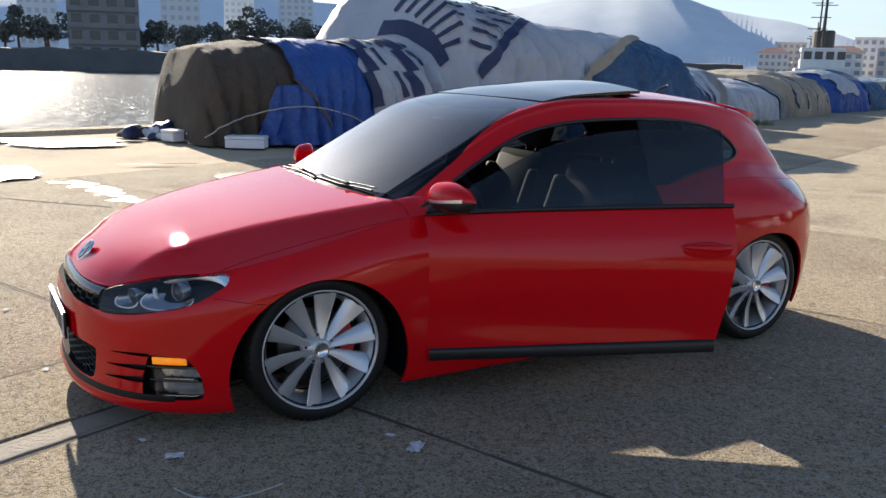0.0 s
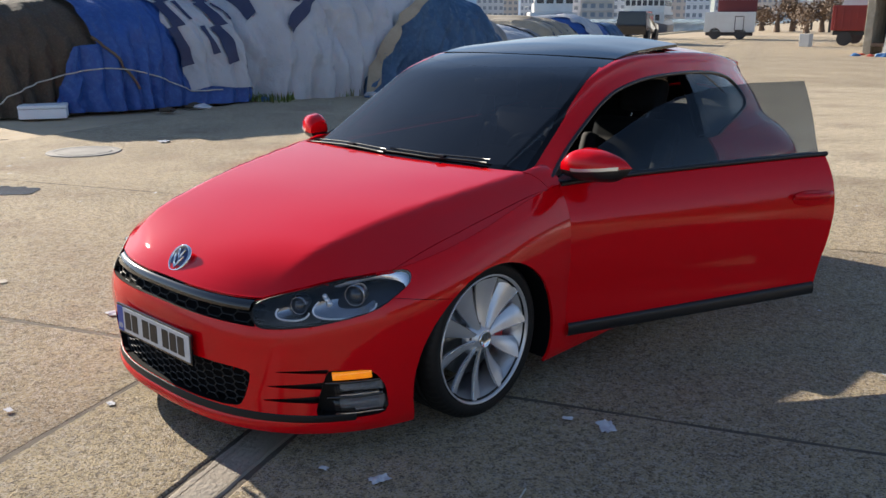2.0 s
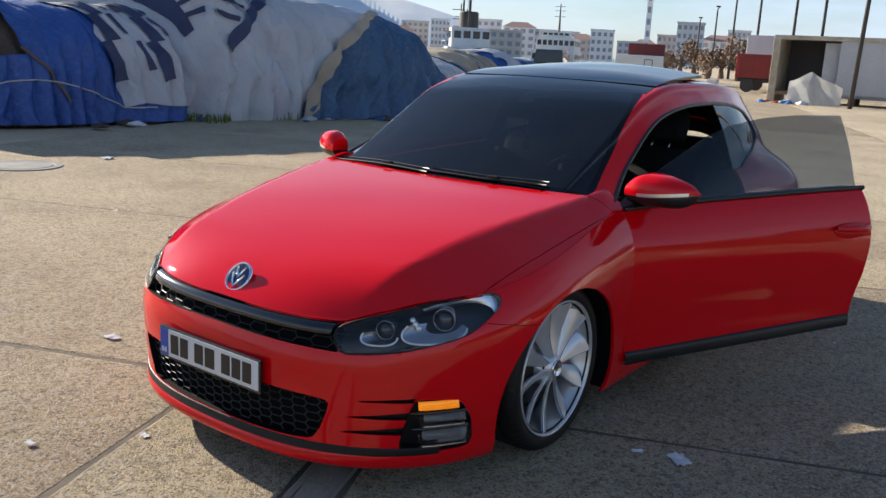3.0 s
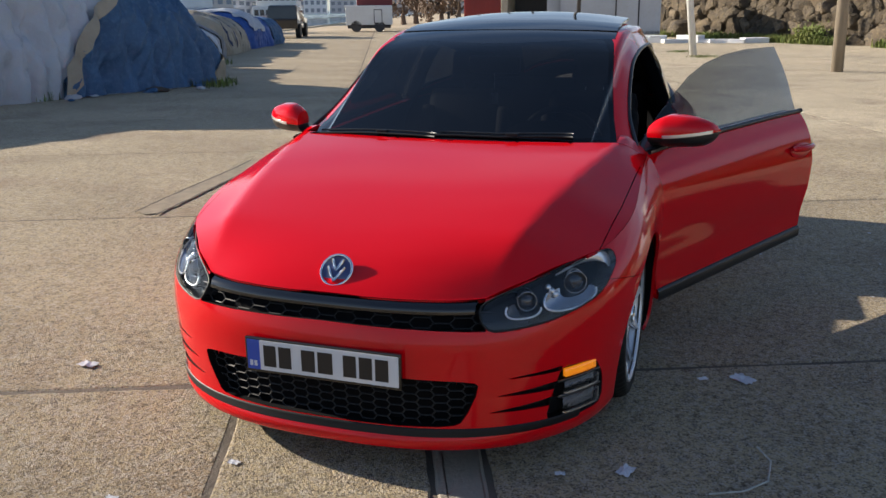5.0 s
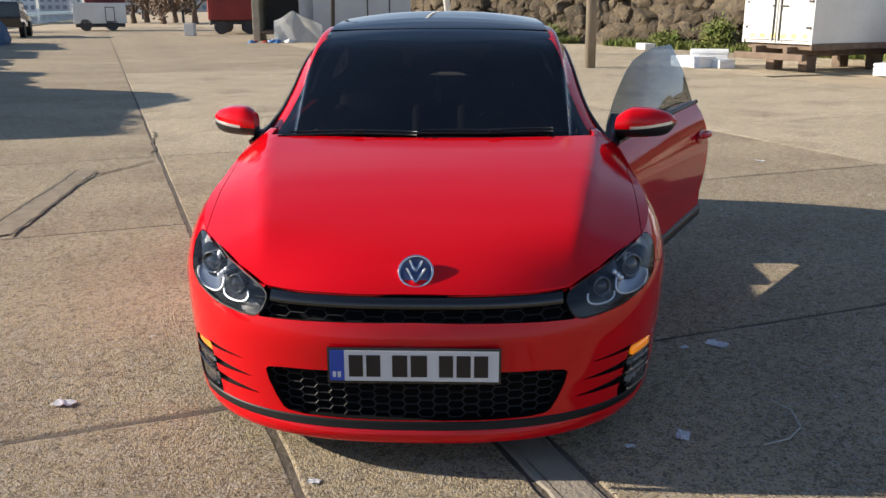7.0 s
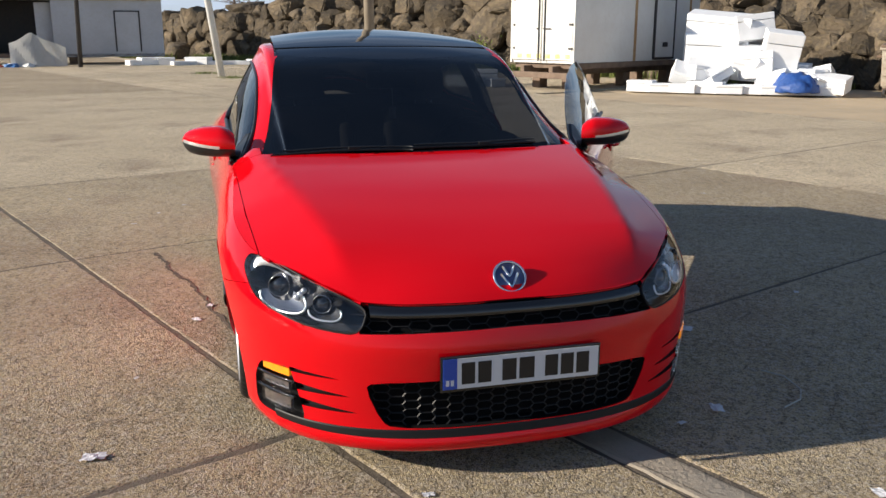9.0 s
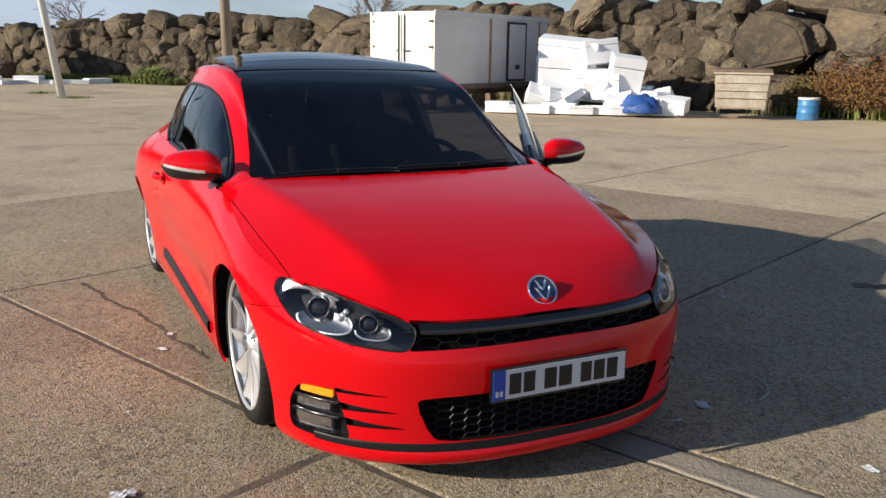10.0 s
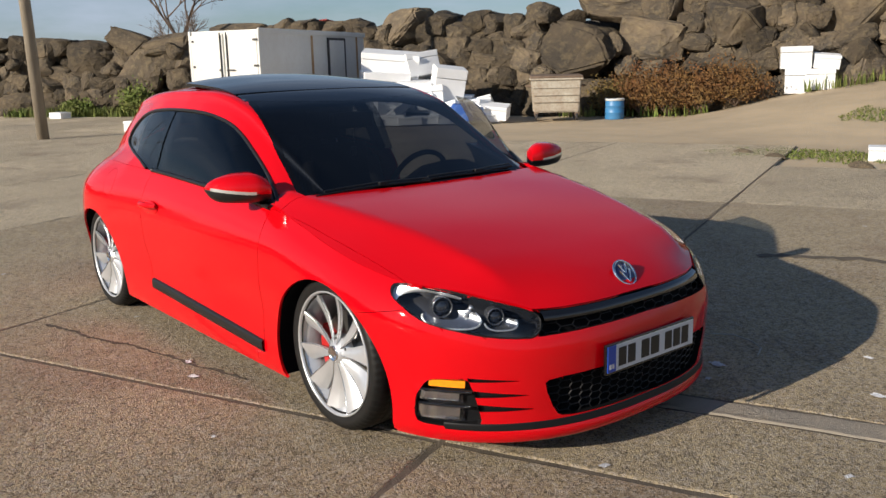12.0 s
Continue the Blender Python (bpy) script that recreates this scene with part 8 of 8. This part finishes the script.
# ---------------------------------------------------------------- ships at the quay
def ship(name, label, u, d, L, B, rz, hull, decks, mast, deck_z=1.6, size=1.0):
    t = thing(name, label, "ship", loc=quay(u, d, -1.3))
    t.rotation_euler = (0, 0, math.atan2(QD.y, QD.x) + radians(rz))
    t.scale = (size, size, size)
    bm = bmesh.new()
    rows = []
    for k in range(21):
        q = k / 20
        x = lerp(-L / 2, L / 2, q)
        w = B / 2 * min(1.0, (1 - q) * 3.2) ** 0.6 * min(1.0, 0.75 + q)
        sheer = deck_z + 1.4 * max(0, q - 0.6) ** 1.5 * 3 + 0.4 * max(0, 0.2 - q)
        rows.append([bm.verts.new(p) for p in ((x, -w * 0.7, -0.4), (x + 0.3 * q, -w, sheer * 0.6), (x + 0.9 * q * q, -w * 1.02, sheer + 1.3), (x + 0.9 * q * q, w * 1.02, sheer + 1.3), (x + 0.3 * q, w, sheer * 0.6), (x, w * 0.7, -0.4))])
    grid_faces(bm, rows, closed=True)
    bm.faces.new(rows[0])
    bm.faces.new(rows[-1][::-1])
    bmesh.ops.recalc_face_normals(bm, faces=bm.faces)
    part("hull", bm, hull, t)
    for x0, x1, w, z0, z1, wins in decks:
        dk = part("deckhouse", box_bm((x0, -w / 2, z0), (x1, w / 2, z1), None, 0.08), M_WHITE, t)
        n = max(1, int((x1 - x0) / wins))
        for k in range(n):
            xa = x0 + 0.3 + (x1 - x0 - 0.6) * k / n
            for s in (-1, 1):
                part("window", box_bm((xa, s * w / 2 - 0.03, lerp(z0, z1, 0.45)), (xa + (x1 - x0 - 0.6) / n * 0.72, s * w / 2 + 0.03, lerp(z0, z1, 0.82)), None, 0.01), M_WINDOW, dk)
        for e in (x0, x1):
            for k in range(int(w / 0.9)):
                ya = -w / 2 + 0.25 + k * 0.9
                part("window", box_bm((e - 0.03, ya, lerp(z0, z1, 0.45)), (e + 0.03, ya + 0.65, lerp(z0, z1, 0.82)), None, 0.01), M_WINDOW, dk)
        part("rail", tube_bm([(x0, -w / 2 - 0.2, z1 + 0.5), (x1, -w / 2 - 0.2, z1 + 0.5)], 0.03, 5), M_WHITE, dk)
    for x, z0, z1, r in mast:
        m = part("mast", tube_bm([(x, 0, z0), (x, 0, z1)], [r, r * 0.5], 8), M_DARKSTEEL, t)
        for q in (0.55, 0.75, 0.9):
            part("spar", tube_bm([(x, -0.9, lerp(z0, z1, q)), (x, 0.9, lerp(z0, z1, q))], 0.04, 5), M_DARKSTEEL, m)
        part("stay", tube_bm([(x, 0, z1 * 0.96), (x - 3.5, 0, z0)], 0.03, 4), M_DARKSTEEL, m)
    return t


ship("trawler", "fishing trawler with a white wheelhouse and dark masts", 57, 19.5, 22, 6.5, 24, M_HULL,
     ((-1, 4, 4.4, 2.2, 4.0, 1.1), (0.0, 3.2, 3.6, 4.0, 5.8, 0.9)), ((1.5, 5.8, 12.5, 0.16), (-5.0, 2.2, 11.0, 0.13), (-8.0, 2.2, 8.5, 0.12)), size=0.74)
solo("funnel", lathe_bm([(0.7, 0), (0.7, 1.1), (0.62, 1.2), (0.0, 1.2)], 20), M_DARKSTEEL, "dark round funnel on the trawler's wheelhouse", "funnel", loc=quay(57.5, 19.6, 2.98))
ship("ferry", "white passenger ship with a navy hull and three decks", 89, 20.0, 34, 8, 8, M_NAVY,
     ((-13, 9, 7.0, 2.6, 5.0, 1.5), (-12, 5, 6.4, 5.0, 7.2, 1.5), (-4, 3, 5.0, 7.2, 8.2, 1.3)), ((-1.0, 8.2, 13.0, 0.18),), size=0.62)
# ---------------------------------------------------------------- town, shore and hills
EYE0 = Vector((2.65, 4.05, 0))


def bearing(deg, dist, z=0.0):
    return EYE0 + dist * Vector((math.cos(radians(deg)), math.sin(radians(deg)), 0)) + Vector((0, 0, z))


def block(deg, dist, w, h, floors, cols, wall, window, roof=None, z0=0.0, depth=12.0, label="pale distant apartment block with rows of windows", group="buildings of the town"):
    p = bearing(deg, dist, z0)
    t = thing("building", label, "building", group, loc=p)
    t.rotation_euler = (0, 0, radians(deg - 90))
    # local -y looks back towards the yard
    part("wall", box_bm((-w / 2, 0, 0), (w / 2, depth, h), None), wall, t)
    if roof:
        bm = bmesh.new()
        e = 0.6
        v = [bm.verts.new(q) for q in ((-w / 2 - e, -e, h), (w / 2 + e, -e, h), (w / 2 + e, depth + e, h), (-w / 2 - e, depth + e, h), (-w / 2 + w * 0.25, depth / 2, h + 2.2), (w / 2 - w * 0.25, depth / 2, h + 2.2))]
        for q in ((0, 1, 5, 4), (1, 2, 5), (2, 3, 4, 5), (3, 0, 4), (3, 2, 1, 0)):
            bm.faces.new([v[k] for k in q])
        part("roof", bm, roof, t)
    else:
        part("parapet", box_bm((-w / 2 - 0.2, -0.2, h), (w / 2 + 0.2, depth + 0.2, h + 0.5), None), wall, t)
    fh = h / floors
    for f in range(floors):
        part("ledge", box_bm((-w / 2 - 0.1, -0.5, f * fh + fh - 0.12), (w / 2 + 0.1, 0.0, f * fh + fh), None), wall, t)
        for c in range(cols):
            cw = w / cols
            x0 = -w / 2 + c * cw + cw * 0.22
            part("window", box_bm((x0, -0.06, f * fh + fh * 0.28), (x0 + cw * 0.56, 0.05, f * fh + fh * 0.78)), window, t)
    return t


rnd = random.Random(90)
# beyond the heaps, to the far end of the quay: low blocks, their colours paled to give haze
M_TOWN = mat("haze_tinted_plaster", (0.84, 0.83, 0.83), 0.95, dark=(0.70, 0.69, 0.70), scale=0.15, amount=0.6, obj_random=0.15, spec=0.0)
M_TOWNWARM = mat("haze_tinted_ochre", (0.74, 0.66, 0.59), 0.95, dark=(0.62, 0.55, 0.5), scale=0.15, amount=0.6, spec=0.0)
M_TOWNROOF = mat("haze_tinted_tiles", (0.40, 0.27, 0.23), 0.95, dark=(0.33, 0.24, 0.21), scale=0.3, amount=0.6, spec=0.0)
M_TOWNWIN = mat("haze_tinted_panes", (0.34, 0.36, 0.39), 0.5, spec=0.2)
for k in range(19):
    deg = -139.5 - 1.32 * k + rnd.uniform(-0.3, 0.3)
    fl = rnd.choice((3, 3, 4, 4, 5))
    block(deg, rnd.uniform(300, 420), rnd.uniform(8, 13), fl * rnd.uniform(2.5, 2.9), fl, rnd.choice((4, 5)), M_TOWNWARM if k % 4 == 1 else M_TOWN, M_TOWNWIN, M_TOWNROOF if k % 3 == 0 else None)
# across the water
block(-98.6, 185, 13.0, 12.5, 4, 4, M_GREYWALL, M_WINDOW, None, z0=0.5, label="dark flat-roofed building on the far shore")
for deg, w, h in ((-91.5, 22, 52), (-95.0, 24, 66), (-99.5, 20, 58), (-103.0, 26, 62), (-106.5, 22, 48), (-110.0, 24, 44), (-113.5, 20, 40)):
    block(deg, 620 + 12 * (deg % 7), w, h, 10, 5, M_HAZEWALL, M_HAZEWIN, None, label="apartment tower across the water, tinted pale for haze", group="towers across the water")

bm = bmesh.new()
rows = []
for k in range(60):
    deg = lerp(-70, -138, k / 59)
    j = 1.2 * noise.noise(Vector((k * 0.7, 0, 0)))
    rows.append([bm.verts.new(bearing(deg, 172 + j, -1.6)), bm.verts.new(bearing(deg, 173 + j, 2.4 + 0.6 * noise.noise(Vector((k * 1.7, 3, 0))))), bm.verts.new(bearing(deg, 182, 2.6)), bm.verts.new(bearing(deg, 700, 4.0)), bm.verts.new(bearing(deg, 2600, 2.0))])
grid_faces(bm, rows)
bmesh.ops.recalc_face_normals(bm, faces=bm.faces)
solo("far_shore", bm, M_SEAWALL, "dark stone sea wall of the far shore", "shore", kind="structure")


def hill(name, degs, dist, heights, material, label, seed):
    bm = bmesh.new()
    rows = []
    n = 90
    for k in range(n + 1):
        q = k / n
        deg = lerp(degs[0], degs[1], q)
        h = curve_at(heights, q) * (1 + 0.05 * noise.noise(Vector((q * 9, seed, 0))))
        rows.append([bm.verts.new(bearing(deg, dist + o, h * f)) for o, f in ((0, -0.05), (330, 1.0), (900, 0.8))])
    grid_faces(bm, rows)
    bmesh.ops.recalc_face_normals(bm, faces=bm.faces)
    solo(name, bm, material, label, "hill", kind="structure", smooth=True)


# no air between: the haze lies in the hill materials' colour
hill("near_hill", (-120, -147), 1500, [(0, 90), (0.2, 125), (0.45, 150), (0.62, 112), (0.8, 84), (0.93, 45), (1.0, 0)], M_HILL, "wooded hillside, paled by a haze tint", 1.0)
hill("far_hill", (-80, -126), 2600, [(0, 170), (0.3, 160), (0.5, 200), (0.75, 175), (1.0, 150)], M_HILL2, "distant mountains coloured pale for haze", 2.0)


def crown_cloud(rn, r, h, n, leaf, verts, faces, c):
    lumps = [(Vector((rn.gauss(0, r * 0.45), rn.gauss(0, r * 0.45), h * rn.uniform(0.45, 1.0))), r * rn.uniform(0.3, 0.55)) for _ in range(7)]
    for k in range(n):
        q, s = rn.choice(lumps)
        d = Vector((rn.gauss(0, 1), rn.gauss(0, 1), rn.gauss(0, 1))).normalized() * s * rn.uniform(0.6, 1.05)
        p = c + q + d
        u = Vector((rn.gauss(0, 1), rn.gauss(0, 1), rn.gauss(0, 1))).normalized() * leaf * rn.uniform(0.6, 1.3)
        w = u.orthogonal().normalized() * leaf * 0.6
        i = len(verts)
        verts += [tuple(p - u), tuple(p + w), tuple(p + u), tuple(p - w)]
        faces.append((i, i + 1, i + 2, i + 3))


def far_tree(deg, dist, r, h, z0, seed, material=M_FARLEAF, n=420, leaf=0.5, label="dark leafy tree on the far shore"):
    rn = random.Random(seed)
    t = thing("tree", label, "tree", "trees of the far shore", loc=bearing(deg, dist, z0))
    bm = bmesh.new()
    add_tube(bm, [(0, 0, 0), (0.1, 0, h * 0.3), (0, 0.1, h * 0.6)], [0.3, 0.22, 0.12], 6)
    for k in range(4):
        a = k * 1.57 + 0.3
        add_tube(bm, [(0, 0, h * 0.35), (r * 0.5 * math.cos(a), r * 0.5 * math.sin(a), h * 0.65)], [0.14, 0.06], 5)
    part("trunk", bm, M_TWIG, t)
    verts, faces = [], []
    crown_cloud(rn, r, h, n, leaf, verts, faces, Vector((0, 0, 0)))
    me = bpy.data.meshes.new("crown")
    me.from_pydata(verts, [], faces)
    me.materials.append(material)
    ob = new("crown", me)
    ob.parent = t


rnd = random.Random(14)
for k in range(34):
    deg = -89 - k * 1.0 + rnd.uniform(-0.5, 0.5)
    if abs(deg + 98.6) < 2.2:
        continue
    far_tree(deg, rnd.uniform(182, 200), rnd.uniform(2.4, 4.2), rnd.uniform(4.5, 9.0), 2.2, 200 + k)
for k, (deg, dist) in enumerate(((-155.6, 95), (-156.4, 88), (-157.3, 92), (-158.0, 84), (-158.9, 90), (-159.8, 82))):
    far_tree(deg, dist, 1.7, 2.2 + 0.5 * (k % 3), 0, 300 + k, M_TWIG, 700, 0.16, "bare brown thicket at the end of the yard")


def street_lamp(deg, dist, h, lamp=True):
    t = thing("street_lamp" if lamp else "utility_pole", "grey metal street lamp at the end of the yard" if lamp else "tall dark utility pole", "street lamp" if lamp else "pole", loc=bearing(deg, dist))
    part("post", tube_bm([(0, 0, 0), (0, 0, h)], [0.13, 0.08], 8), M_DARKSTEEL, t)
    if lamp:
        part("arm", tube_bm([(0, 0, h), (0.9, 0.5, h + 0.25)], 0.05, 6), M_DARKSTEEL, t)
        part("lamp_head", box_bm((0.8, 0.35, h + 0.18), (1.5, 0.65, h + 0.32), None, 0.03), M_DARKSTEEL, t)
    else:
        part("crossarm", box_bm((-0.8, -0.06, h - 0.5), (0.8, 0.06, h - 0.38), None, 0.01), M_DARKSTEEL, t)


for deg, dist, h, lamp in ((-157.6, 115, 6.5, True), (-158.4, 100, 7.0, True), (-159.3, 88, 8.0, True), (-160.5, 76, 9.0, False), (-162.4, 70, 11.0, False), (-163.9, 66, 12.0, False)):
    street_lamp(deg, dist, h, lamp)
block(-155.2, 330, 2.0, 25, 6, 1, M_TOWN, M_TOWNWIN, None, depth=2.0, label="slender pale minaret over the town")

# ---------------------------------------------------------------- litter on the slabs
rnd = random.Random(55)


def scrap_paper(x, y, r, seed, z=0.0, label="torn white paper scrap on the concrete"):
    bm = bmesh.new()
    rn = random.Random(seed)
    rows = []
    for i in range(7):
        row = []
        for j in range(6):
            a, b = i / 6 - 0.5, j / 5 - 0.5
            e = 1 + 0.35 * noise.noise(Vector((a * 4 + seed, b * 4, 0)))
            row.append(bm.verts.new((a * 2 * r * e, b * 1.3 * r * e, 0.004 + r * 0.35 * abs(noise.noise(Vector((a * 5, b * 5, seed)))))))
        rows.append(row)
    grid_faces(bm, rows)
    solo("litter", bm, M_LITTER, label, "litter", "litter on the yard", loc=(x, y, z), rot=(0, 0, rn.uniform(0, 360)))


for k, (x, y, r) in enumerate(((1.06, 1.25, 0.045), (1.91, 0.905, 0.035), (1.72, -1.345, 0.04), (2.245, -0.314, 0.02), (-3.67, 2.92, 0.05), (1.99, 0.71, 0.016), (1.10, 1.10, 0.02), (-1.75, -6.9, 0.09), (0.10, -0.95, 0.022),
                               (0.32, -1.02, 0.026), (2.35, 1.5, 0.02), (2.6, 1.05, 0.03), (2.55, -0.55, 0.02), (2.35, -1.5, 0.02))):
    scrap_paper(x, y, r, k + 1)
for k in range(60):
    x, y = rnd.uniform(-6, 3.2), rnd.uniform(-7, 7)
    if abs(x) < 2.2 and abs(y) < 0.8:
        continue
    scrap_paper(x, y, rnd.uniform(0.008, 0.022), 100 + k, label="small pale scrap lying on the concrete")
bm = bmesh.new()
add_tube(bm, [(1.62, 1.30, 0.004), (1.72, 1.34, 0.012), (1.84, 1.33, 0.005), (1.93, 1.26, 0.008), (1.97, 1.16, 0.004)], 0.0035, 5)
solo("wire", bm, M_ROPE, "thin pale piece of cord on the concrete", "cord", smooth=True)
for k, (x, y) in enumerate(((-3.3, 9.6), (-2.6, 9.3), (-1.2, 9.0))):
    bm = bmesh.new()
    bmesh.ops.create_icosphere(bm, subdivisions=2, radius=0.12)
    for v in bm.verts:
        v.co = Vector((v.co.x * 1.6, v.co.y * 0.8, max(0, v.co.z * 0.7))) * (1 + 0.3 * noise.noise(v.co * 9))
    solo("rubble_stone", bm, M_ROCK, "dark broken stone on the dirt", "stone", "stones on the dirt", loc=(x, y, -0.03))
